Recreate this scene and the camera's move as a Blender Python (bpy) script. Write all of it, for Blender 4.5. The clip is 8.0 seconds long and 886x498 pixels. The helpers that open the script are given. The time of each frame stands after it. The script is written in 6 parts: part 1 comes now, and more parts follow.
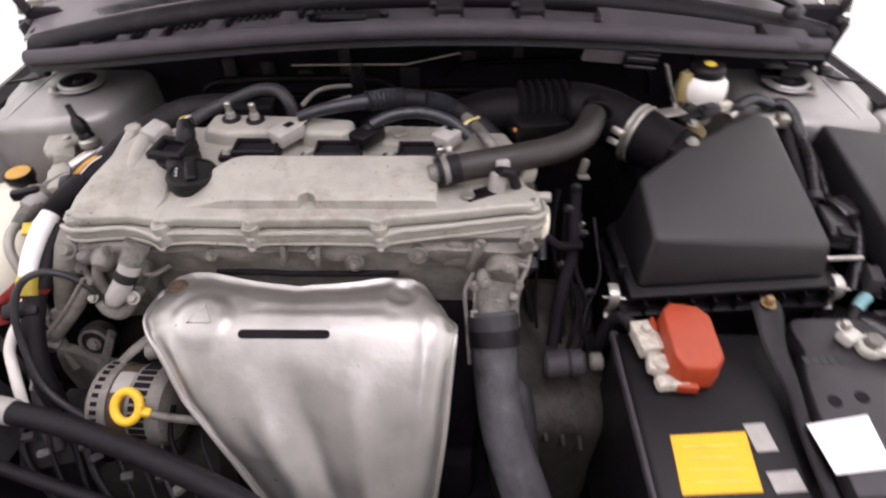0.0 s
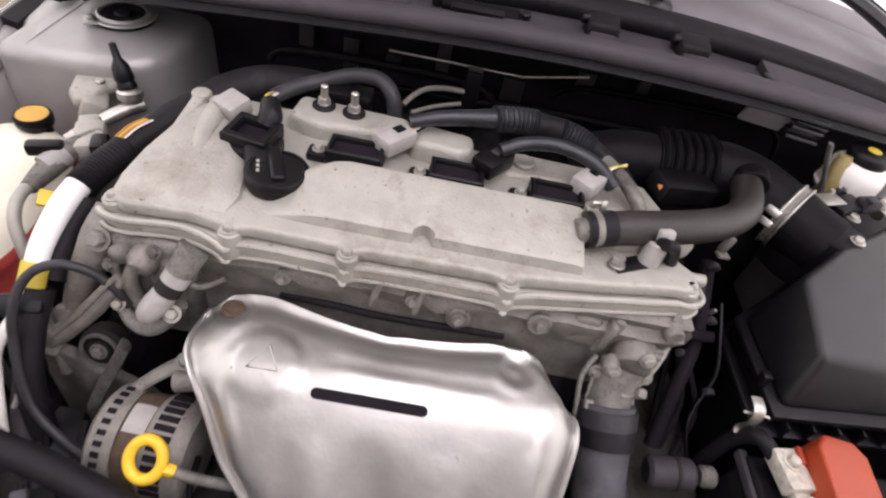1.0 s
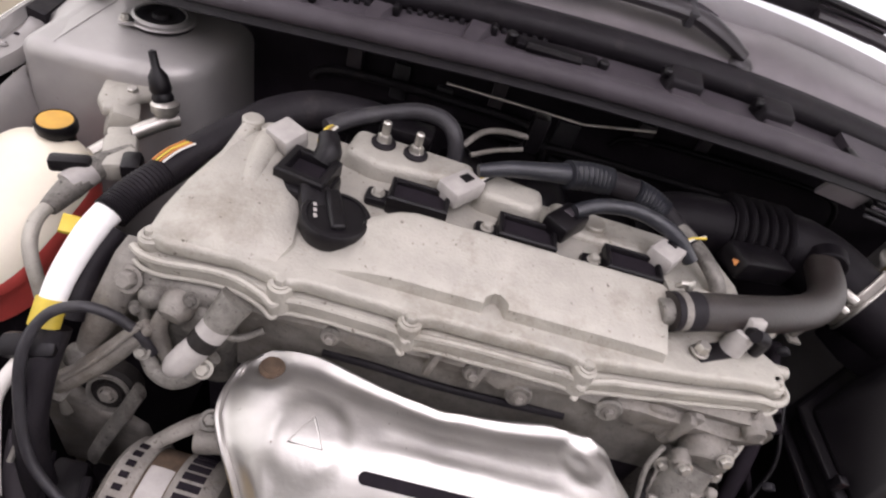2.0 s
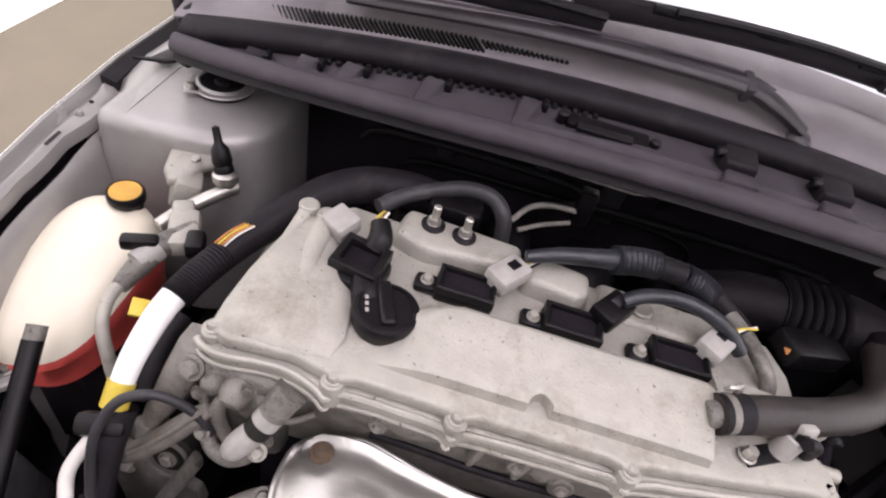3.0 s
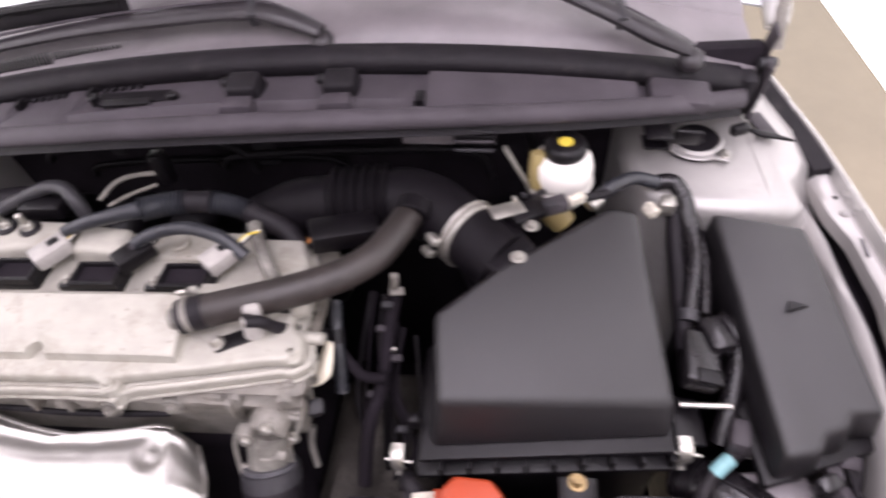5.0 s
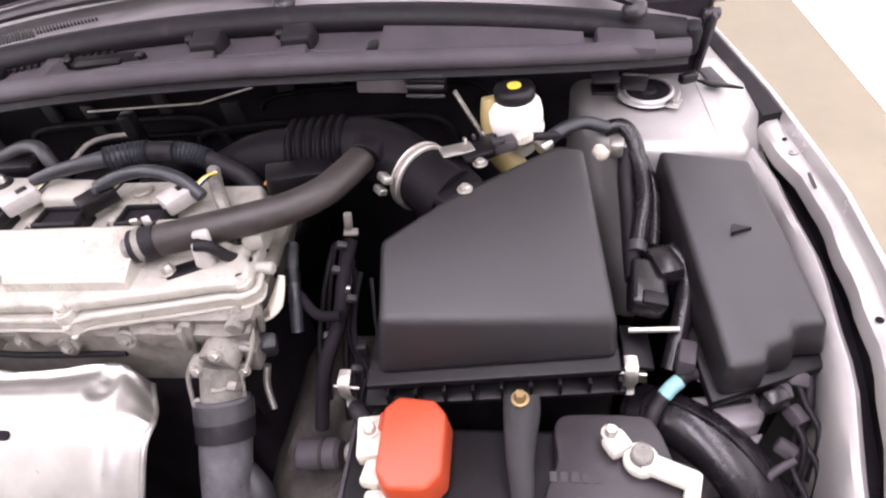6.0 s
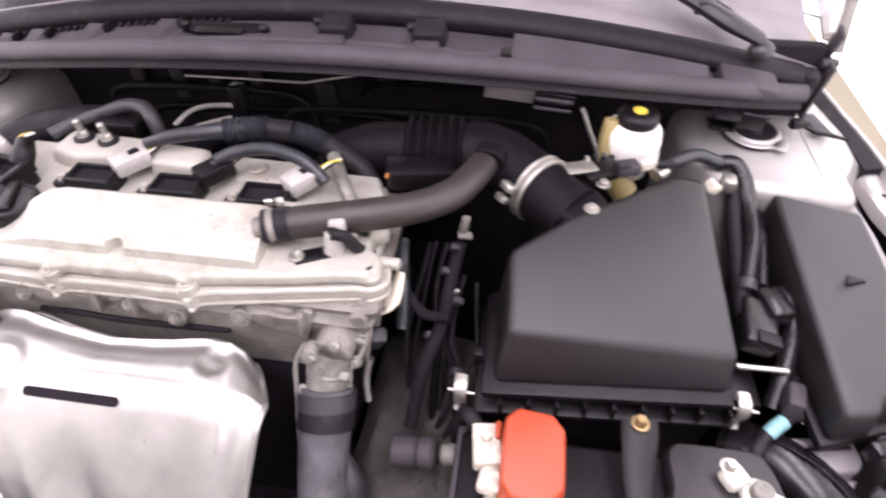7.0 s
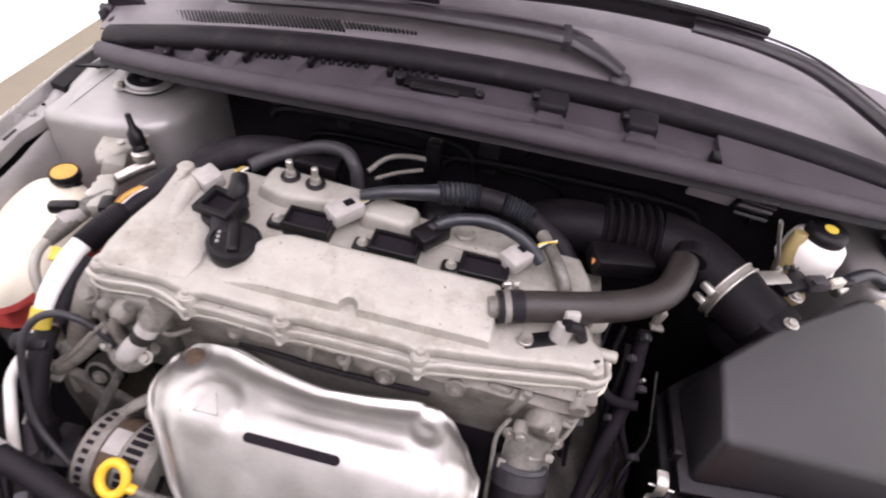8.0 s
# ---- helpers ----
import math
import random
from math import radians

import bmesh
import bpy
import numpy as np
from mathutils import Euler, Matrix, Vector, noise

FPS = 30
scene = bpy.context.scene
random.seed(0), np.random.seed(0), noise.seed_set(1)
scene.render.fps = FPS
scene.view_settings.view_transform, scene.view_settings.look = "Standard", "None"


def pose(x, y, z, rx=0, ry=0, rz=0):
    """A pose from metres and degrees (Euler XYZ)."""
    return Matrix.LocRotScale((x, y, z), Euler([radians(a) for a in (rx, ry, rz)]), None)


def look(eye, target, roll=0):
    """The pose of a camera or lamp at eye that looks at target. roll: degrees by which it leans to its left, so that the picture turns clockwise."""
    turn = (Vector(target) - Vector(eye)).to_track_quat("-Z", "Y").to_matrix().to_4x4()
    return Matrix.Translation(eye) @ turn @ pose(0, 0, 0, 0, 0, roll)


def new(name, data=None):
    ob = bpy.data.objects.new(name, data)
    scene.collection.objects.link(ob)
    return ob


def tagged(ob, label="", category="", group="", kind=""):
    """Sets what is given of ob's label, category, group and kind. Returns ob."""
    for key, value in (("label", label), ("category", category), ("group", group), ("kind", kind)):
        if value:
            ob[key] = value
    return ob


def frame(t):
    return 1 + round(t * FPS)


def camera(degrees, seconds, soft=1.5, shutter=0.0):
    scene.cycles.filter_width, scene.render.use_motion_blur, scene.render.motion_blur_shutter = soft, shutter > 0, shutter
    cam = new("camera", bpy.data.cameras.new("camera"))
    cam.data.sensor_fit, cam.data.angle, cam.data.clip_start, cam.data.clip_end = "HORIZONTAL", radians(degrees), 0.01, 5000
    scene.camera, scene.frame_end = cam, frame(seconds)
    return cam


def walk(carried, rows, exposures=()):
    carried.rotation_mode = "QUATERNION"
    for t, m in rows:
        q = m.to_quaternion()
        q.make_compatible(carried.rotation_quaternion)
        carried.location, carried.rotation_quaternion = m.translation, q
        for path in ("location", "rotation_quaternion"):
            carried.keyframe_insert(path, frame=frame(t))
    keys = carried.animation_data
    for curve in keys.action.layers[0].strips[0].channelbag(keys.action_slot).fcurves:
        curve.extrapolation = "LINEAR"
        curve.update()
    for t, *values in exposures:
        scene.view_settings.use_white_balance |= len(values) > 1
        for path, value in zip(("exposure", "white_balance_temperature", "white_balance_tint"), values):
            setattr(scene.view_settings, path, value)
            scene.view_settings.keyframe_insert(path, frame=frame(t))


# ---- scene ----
cam = camera(76.0, 8.0, soft=2.1, shutter=0.5)
PATH = [
    (0, (0.033, 0.01, 1.345), (0.005, 1.455, -0.038), -0.6),
    (0.2, (0.002, 0.039, 1.337), (-0.024, 1.476, -0.054), 3.4),
    (0.5, (-0.071, 0.068, 1.312), (-0.068, 1.501, -0.084), 8.9),
    (0.7, (-0.105, 0.1, 1.309), (-0.09, 1.524, -0.095), 11.7),
    (1, (-0.136, 0.139, 1.289), (-0.023, 1.571, -0.102), 13.9),
    (1.2, (-0.155, 0.162, 1.279), (-0.020, 1.597, -0.106), 15.8),
    (2.3, (-0.22, 0.214, 1.27), (-0.078, 1.681, -0.081), 21.1),
    (2.5, (-0.213, 0.228, 1.296), (-0.139, 1.678, -0.079), 19.7),
    (3, (-0.244, 0.245, 1.33), (-0.215, 1.682, -0.061), 18.1),
    (3.5, (-0.241, 0.243, 1.342), (-0.26, 1.577, -0.148), 14.9),
    (3.7, (-0.194, 0.234, 1.356), (-0.22, 1.635, -0.071), 12.9),
    (4, (-0.063, 0.235, 1.386), (-0.155, 1.605, -0.067), 6.2),
    (4.2, (0.005, 0.224, 1.4), (-0.1, 1.577, -0.069), 4.7),
    (4.5, (0.142, 0.234, 1.389), (-0.08, 1.559, -0.092), -1.6),
    (4.7, (0.217, 0.235, 1.395), (-0.005, 1.571, -0.076), -3.3),
    (5, (0.338, 0.253, 1.391), (0.075, 1.544, -0.114), -8.7),
    (5.2, (0.395, 0.245, 1.377), (0.123, 1.545, -0.115), -9.8),
    (6.3, (0.403, 0.156, 1.31), (0.097, 1.564, -0.078), -10.1),
    (6.5, (0.365, 0.156, 1.322), (0.083, 1.554, -0.079), -9.0),
    (6.8, (0.296, 0.163, 1.348), (0.061, 1.526, -0.097), -3.9),
    (7, (0.253, 0.161, 1.343), (0.033, 1.541, -0.087), -0.9),
    (7.3, (0.157, 0.163, 1.348), (-0.019, 1.551, -0.082), 4.6),
    (7.5, (0.087, 0.17, 1.357), (-0.074, 1.566, -0.067), 7.7),
    (7.7, (0.035, 0.183, 1.379), (-0.123, 1.581, -0.042), 8.9),
    (8, (-0.01, 0.168, 1.406), (-0.148, 1.552, -0.031), 9.4),
]
LIGHTING = [(0, -1.52, 6500, 11), (0.5, -1.42, 6500, 10), (1, -1.42, 6500, 10), (2.5, -1.43, 6480, 11), (3.5, -1.36, 6460, 12), (4, -1.43, 6450, 12.5), (4.5, -1.34, 6430, 13), (5.2, -0.80, 6400, 15), (6.3, -0.55, 6400, 15), (7, -0.59, 6400, 15), (8, -1.12, 6430, 14)]
walk(cam, [(t, look(eye, target, roll)) for t, eye, target, roll in PATH], LIGHTING)

# ---- light: ceiling tubes of a bright white workshop ----
world = bpy.data.worlds.new("world")
scene.world = world
world.use_nodes = True
world.node_tree.nodes["Background"].inputs[0].default_value = (0.95, 0.97, 1.0, 1)
world.node_tree.nodes["Background"].inputs[1].default_value = 0.25


def ceiling_tube(x, y, z, w, l, watts):
    lamp = bpy.data.lights.new("tube_lamp", "AREA")
    lamp.shape, lamp.size, lamp.size_y, lamp.energy = "RECTANGLE", w, l, watts
    lamp.color = (0.98, 0.90, 1.0)
    ob = new("tube_lamp", lamp)
    ob.location = (x, y, z)


ceiling_tube(-1.6, 0.5, 2.78, 0.3, 3.6, 74)
ceiling_tube(0.0, -0.5, 2.78, 0.3, 3.8, 116)
ceiling_tube(0.95, 0.5, 2.78, 0.3, 3.6, 100)


# ---- materials ----
def mat(name, col, rough=0.5, metal=0.0, var=0.25, scale=40.0, bump=0.1, bscale=400.0, dirt=None, dirt_at=0.55, spec=0.5, coat=0.0, trans=0.0, speck=None, speck_at=0.66, dents=0.0):
    m = bpy.data.materials.new(name)
    m.use_nodes = True
    nt = m.node_tree
    b = nt.nodes["Principled BSDF"]
    b.inputs["Roughness"].default_value = rough
    b.inputs["Metallic"].default_value = metal
    b.inputs["Specular IOR Level"].default_value = spec
    b.inputs["Coat Weight"].default_value = coat
    b.inputs["Transmission Weight"].default_value = trans
    tc = nt.nodes.new("ShaderNodeTexCoord")
    n1 = nt.nodes.new("ShaderNodeTexNoise")
    n1.inputs["Scale"].default_value, n1.inputs["Detail"].default_value = scale, 6
    n1.inputs["Roughness"].default_value = 0.65
    nt.links.new(tc.outputs["Object"], n1.inputs["Vector"])
    ramp = nt.nodes.new("ShaderNodeValToRGB")
    lo, hi = [max(0, c * (1 - var)) for c in col], [min(1, c * (1 + var)) for c in col]
    ramp.color_ramp.elements[0].position, ramp.color_ramp.elements[0].color = 0.3, (*lo, 1)
    ramp.color_ramp.elements[1].position, ramp.color_ramp.elements[1].color = 0.7, (*hi, 1)
    nt.links.new(n1.outputs["Fac"], ramp.inputs[0])
    out = ramp.outputs[0]
    if dirt:
        n2 = nt.nodes.new("ShaderNodeTexNoise")
        n2.inputs["Scale"].default_value, n2.inputs["Detail"].default_value = scale * 0.35, 8
        n2.inputs["Roughness"].default_value = 0.75
        nt.links.new(tc.outputs["Object"], n2.inputs["Vector"])
        r2 = nt.nodes.new("ShaderNodeValToRGB")
        r2.color_ramp.elements[0].position, r2.color_ramp.elements[1].position = dirt_at, dirt_at + 0.18
        nt.links.new(n2.outputs["Fac"], r2.inputs[0])
        mix = nt.nodes.new("ShaderNodeMix")
        mix.data_type = "RGBA"
        mix.inputs[7].default_value = (*dirt, 1)
        nt.links.new(r2.outputs[0], mix.inputs[0])
        nt.links.new(out, mix.inputs[6])
        out = mix.outputs[2]
    if speck:
        n4 = nt.nodes.new("ShaderNodeTexNoise")
        n4.inputs["Scale"].default_value, n4.inputs["Detail"].default_value = scale * 7, 4
        n4.inputs["Roughness"].default_value = 0.7
        nt.links.new(tc.outputs["Object"], n4.inputs["Vector"])
        r4 = nt.nodes.new("ShaderNodeValToRGB")
        r4.color_ramp.elements[0].position, r4.color_ramp.elements[1].position = speck_at, speck_at + 0.06
        nt.links.new(n4.outputs["Fac"], r4.inputs[0])
        mix4 = nt.nodes.new("ShaderNodeMix")
        mix4.data_type = "RGBA"
        mix4.inputs[7].default_value = (*speck, 1)
        nt.links.new(r4.outputs[0], mix4.inputs[0])
        nt.links.new(out, mix4.inputs[6])
        out = mix4.outputs[2]
    nt.links.new(out, b.inputs["Base Color"])
    rr = nt.nodes.new("ShaderNodeMapRange")
    rr.inputs[3].default_value, rr.inputs[4].default_value = max(0.02, rough - 0.12), min(1, rough + 0.12)
    nt.links.new(n1.outputs["Fac"], rr.inputs[0])
    nt.links.new(rr.outputs[0], b.inputs["Roughness"])
    if bump:
        n3 = nt.nodes.new("ShaderNodeTexNoise")
        n3.inputs["Scale"].default_value, n3.inputs["Detail"].default_value = bscale, 3
        nt.links.new(tc.outputs["Object"], n3.inputs["Vector"])
        bp = nt.nodes.new("ShaderNodeBump")
        bp.inputs["Strength"].default_value, bp.inputs["Distance"].default_value = bump, 0.002
        add = nt.nodes.new("ShaderNodeMath")
        add.operation = "MULTIPLY_ADD"
        add.inputs[1].default_value = dents
        nt.links.new(n1.outputs["Fac"], add.inputs[0])
        nt.links.new(n3.outputs["Fac"], add.inputs[2])
        nt.links.new(add.outputs[0], bp.inputs["Height"])
        nt.links.new(bp.outputs[0], b.inputs["Normal"])
    return m


ALU = mat("cast_aluminium", (0.395, 0.377, 0.332), 0.55, 0.3, 0.14, 26, 0.34, 420, (0.245, 0.222, 0.180), 0.52, speck=(0.10, 0.085, 0.064), speck_at=0.645, dents=3)
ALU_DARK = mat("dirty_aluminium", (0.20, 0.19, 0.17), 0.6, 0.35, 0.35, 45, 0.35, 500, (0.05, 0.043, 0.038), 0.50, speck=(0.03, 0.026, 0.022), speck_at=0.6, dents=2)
SHIELD = mat("pressed_steel", (0.50, 0.485, 0.46), 0.40, 0.90, 0.12, 16, 0.16, 60, (0.33, 0.30, 0.265), 0.60, speck=(0.10, 0.08, 0.06), speck_at=0.69, dents=2.0)
STEEL = mat("zinc_steel", (0.52, 0.50, 0.46), 0.40, 0.9, 0.2, 60, 0.1, 600, (0.25, 0.21, 0.17), 0.58)
BRASSY = mat("gold_zinc", (0.36, 0.26, 0.13), 0.45, 0.8, 0.25, 60, 0.1, 600, (0.12, 0.08, 0.05), 0.52)
RUST = mat("rusty_bolt", (0.095, 0.064, 0.042), 0.85, 0.2, 0.4, 90, 0.4, 700)
BLACK = mat("black_plastic", (0.0050, 0.0041, 0.0053), 0.36, 0.0, 0.3, 60, 0.2, 900, (0.012, 0.0103, 0.011), 0.55, spec=0.26)
BLACK_GLOSS = mat("gloss_black_plastic", (0.010, 0.0085, 0.010), 0.26, 0.0, 0.25, 30, 0.1, 300, (0.03, 0.027, 0.028), 0.6, spec=0.42)
SATIN = mat("satin_grey_plastic", (0.024, 0.0205, 0.0235), 0.32, 0.0, 0.2, 30, 0.15, 1200, (0.05, 0.045, 0.047), 0.6, spec=0.45)
LID = mat("grained_black_plastic", (0.0072, 0.0060, 0.0074), 0.42, 0.0, 0.14, 22, 0.22, 1600, (0.0105, 0.0090, 0.0104), 0.6, spec=0.60)
DARKGREY = mat("grey_black_plastic", (0.05, 0.044, 0.049), 0.5, 0.0, 0.2, 40, 0.2, 1200, (0.08, 0.073, 0.072), 0.6, spec=0.2)
# grey raised to stand in for the sheen on the cowl's top
COWL_TOP = mat("pale_grey_plastic", (0.158, 0.141, 0.150), 0.40, 0.0, 0.2, 14, 0.2, 1200, (0.215, 0.196, 0.204), 0.58, spec=0.7)
COWL = mat("weathered_cowl_plastic", (0.054, 0.0465, 0.054), 0.5, 0.0, 0.22, 18, 0.2, 1200, (0.066, 0.058, 0.062), 0.58, spec=0.22)
RUBBER = mat("black_rubber", (0.0105, 0.0088, 0.0110), 0.55, 0.0, 0.3, 50, 0.2, 500, (0.032, 0.028, 0.028), 0.56, spec=0.2)
HOSE_BROWN = mat("aged_hose_rubber", (0.023, 0.018, 0.0165), 0.46, 0.0, 0.3, 30, 0.2, 400, (0.062, 0.054, 0.046), 0.60, spec=0.5, speck=(0.10, 0.09, 0.075), speck_at=0.68)
INTAKE = mat("dusty_intake_rubber", (0.0055, 0.0044, 0.0058), 0.5, 0.0, 0.25, 40, 0.2, 500, (0.014, 0.012, 0.0135), 0.58, spec=0.11)
HOSE_DUSTY = mat("dusty_grey_rubber", (0.072, 0.070, 0.077), 0.6, 0.0, 0.45, 24, 0.25, 300, (0.13, 0.12, 0.115), 0.54, spec=0.3, speck=(0.035, 0.03, 0.03), speck_at=0.64)
HOSE_GREY = mat("grey_hose_rubber", (0.030, 0.0285, 0.032), 0.45, 0.0, 0.25, 30, 0.25, 300, (0.085, 0.08, 0.075), 0.58, spec=0.4)
CONDUIT = mat("blue_grey_conduit", (0.020, 0.021, 0.026), 0.34, 0.0, 0.3, 50, 0.25, 260, (0.06, 0.06, 0.065), 0.58, spec=0.5, dents=1.5)
PAINT = mat("silver_beige_paint", (0.355, 0.34, 0.328), 0.40, 0.35, 0.1, 12, 0.05, 900, (0.26, 0.24, 0.22), 0.62, speck=(0.17, 0.15, 0.13), speck_at=0.70, dents=0.5)
PAINT_OUT = mat("silver_car_paint", (0.48, 0.465, 0.45), 0.25, 0.4, 0.05, 12, 0.0, 900, coat=0.6)
TANK = mat("milky_plastic", (0.80, 0.74, 0.60), 0.4, 0.0, 0.06, 12, 0.05, 300, (0.70, 0.62, 0.46), 0.62)
FLUID = mat("yellowed_plastic", (0.30, 0.235, 0.10), 0.4, 0.0, 0.2, 14, 0.05, 300)
COOLANT = mat("red_coolant_plastic", (0.85, 0.13, 0.11), 0.35, 0.0, 0.2, 14, 0.05, 300)
WHITE = mat("white_plastic", (0.76, 0.73, 0.68), 0.4, 0.0, 0.06, 20, 0.05, 300, (0.58, 0.53, 0.45), 0.6)
TAPE = mat("white_tape", (0.85, 0.84, 0.82), 0.5, 0.0, 0.05, 40, 0.2, 300)
YELLOW = mat("yellow_plastic", (0.78, 0.47, 0.03), 0.42, 0.0, 0.12, 50, 0.08, 300, (0.50, 0.29, 0.03), 0.62)
YTAPE = mat("yellow_tape", (0.62, 0.47, 0.06), 0.5, 0.0, 0.15, 50, 0.1, 300)
YLABEL = mat("yellow_label", (0.85, 0.44, 0.01), 0.45, 0.0, 0.06, 30, 0.0, 300, (0.70, 0.36, 0.02), 0.6)
WLABEL = mat("white_label", (0.85, 0.85, 0.84), 0.5, 0.0, 0.03, 30, 0.0, 300)
RED = mat("orange_red_plastic", (0.37, 0.050, 0.016), 0.45, 0.0, 0.12, 25, 0.15, 900, (0.42, 0.062, 0.024), 0.60)
CLAMPWHITE = mat("corroded_lead", (0.58, 0.54, 0.46), 0.65, 0.2, 0.35, 90, 0.7, 300, (0.25, 0.22, 0.18), 0.55, dents=3)
CLAMPPALE = mat("pale_lead", (0.55, 0.53, 0.47), 0.55, 0.1, 0.15, 70, 0.4, 300, (0.42, 0.38, 0.30), 0.60, dents=2)
GREYCONN = mat("grey_connector", (0.36, 0.34, 0.32), 0.5, 0.0, 0.15, 60, 0.1, 500, (0.22, 0.20, 0.18), 0.58)
CYAN = mat("cyan_tape", (0.22, 0.42, 0.44), 0.5, 0.0, 0.25, 60, 0.1, 500)
COPPER = mat("orange_wire", (0.50, 0.19, 0.04), 0.5, 0.0, 0.2, 60, 0.0, 500)
FLOOR = mat("tan_epoxy_floor", (0.27, 0.228, 0.168), 0.55, 0.0, 0.12, 2.5, 0.1, 90, (0.235, 0.198, 0.146), 0.6)
WALL = mat("white_wall_paint", (0.86, 0.86, 0.84), 0.6, 0.0, 0.03, 3, 0.05, 60)
# grey of the unseen front wall sets fill light and shield reflections
FRONT_FILL = mat("front_fill_grey", (0.55, 0.55, 0.55), 0.6, 0.0, 0.1, 3, 0.05, 60)
# glowing white, added in the side walls so they burn out
GLOW_WHITE = mat("glowing_white", (0.9, 0.9, 0.9), 0.9, 0.0, 0.0, 1, 0.0, 60)
GLOW_WHITE.node_tree.nodes["Principled BSDF"].inputs["Emission Color"].default_value = (1.0, 0.985, 0.97, 1)
GLOW_WHITE.node_tree.nodes["Principled BSDF"].inputs["Emission Strength"].default_value = 2.4
CEIL = mat("white_ceiling_paint", (0.8, 0.8, 0.78), 0.7, 0.0, 0.03, 3, 0.05, 60)
HEAD = mat("grimy_head_casting", (0.225, 0.21, 0.188), 0.6, 0.3, 0.3, 40, 0.4, 500, (0.15, 0.13, 0.105), 0.5, speck=(0.07, 0.06, 0.048), speck_at=0.62, dents=2)
# dusty casting, its base darkened for the shade beside the engine
GEARSHADE = mat("dusty_shaded_casting", (0.048, 0.043, 0.038), 0.7, 0.15, 0.5, 34, 0.5, 260, (0.040, 0.035, 0.030), 0.50, dents=3, spec=0.25, speck=(0.022, 0.019, 0.016), speck_at=0.58)
AMBER = mat("amber_label", (0.60, 0.33, 0.045), 0.45, 0.0, 0.12, 60, 0.05, 300)
# near-black base stands for shade on parts deep in the bay
NEARBLACK = mat("near_black_dull", (0.022, 0.0195, 0.018), 0.65, 0.1, 0.4, 30, 0.4, 300, (0.045, 0.04, 0.035), 0.56, dents=2, spec=0.2)
# near-black stands in for deep shade in the bay and inside openings
BAYDARK = mat("bay_shade_black", (0.0135, 0.0108, 0.0140), 0.8, 0.0, 0.4, 20, 0.3, 200, spec=0.1)
# opaque pale base stands in for the bright reflections in the windscreen
GLASS = mat("glare_glass", (0.66, 0.68, 0.70), 0.15, 0.0, 0.06, 3, 0.0, 60, spec=0.8)

# ---- mesh helpers ----
WORLD = {}


def finish(bm, material, smooth=40):
    bmesh.ops.recalc_face_normals(bm, faces=bm.faces[:])
    me = bpy.data.meshes.new("mesh")
    bm.to_mesh(me)
    bm.free()
    me.shade_smooth()
    me.set_sharp_from_angle(angle=radians(smooth))
    me.materials.append(material)
    return me


def thing(name, loc, label, category, group="", kind=""):
    """A top-level Empty at its base."""
    ob = new(name)
    ob.empty_display_size = 0.02
    ob.location = loc
    WORLD[ob] = Vector(loc)
    return tagged(ob, label, category, group, kind)


def part(name, bm, material, parent, label="", smooth=40):
    """One mesh under a thing or a part; bm is in world metres."""
    at = WORLD[parent]
    bmesh.ops.translate(bm, vec=-at, verts=bm.verts[:])
    ob = new(name, finish(bm, material, smooth))
    ob.parent = parent
    WORLD[ob] = at
    return tagged(ob, label)


def solo(name, bm, material, label, category, group="", kind="", smooth=40):
    """A thing of one mesh, origin at the middle of its base."""
    xs, ys, zs = zip(*[v.co for v in bm.verts])
    at = Vector(((min(xs) + max(xs)) / 2, (min(ys) + max(ys)) / 2, min(zs)))
    bmesh.ops.translate(bm, vec=-at, verts=bm.verts[:])
    ob = new(name, finish(bm, material, smooth))
    ob.location = at
    WORLD[ob] = at
    return tagged(ob, label, category, group, kind)


def join(bm, other):
    me = bpy.data.meshes.new("tmp")
    other.to_mesh(me)
    other.free()
    bm.from_mesh(me)
    bpy.data.meshes.remove(me)
    return bm


def rbox(c, s, rot=(0, 0, 0), bev=0.003, seg=2, taper=(1, 1), bm=None):
    """A box with rounded edges; taper shrinks its top."""
    b = bmesh.new()
    bmesh.ops.create_cube(b, size=1)
    for v in b.verts:
        if v.co.z > 0:
            v.co.x, v.co.y = v.co.x * taper[0], v.co.y * taper[1]
        v.co = Vector((v.co.x * s[0], v.co.y * s[1], v.co.z * s[2]))
    if bev:
        bmesh.ops.bevel(b, geom=b.edges[:], offset=min(bev, min(s) * 0.45), segments=seg, profile=0.5, affect="EDGES")
    b.transform(pose(*c, *rot))
    return b if bm is None else join(bm, b)


def cyl(a, b_, r, r2=None, seg=24, bev=0.0015, bm=None):
    """A cylinder or cone from a to b with rounded rims."""
    a, b_ = Vector(a), Vector(b_)
    r2 = r if r2 is None else r2
    h = (b_ - a).length
    e = min(bev, h * 0.3, r * 0.4, r2 * 0.4)
    return lathe([(0, 0), (r - e, 0), (r, e), (r2, h - e), (r2 - e, h), (0, h)], a, b_ - a, seg, bm)


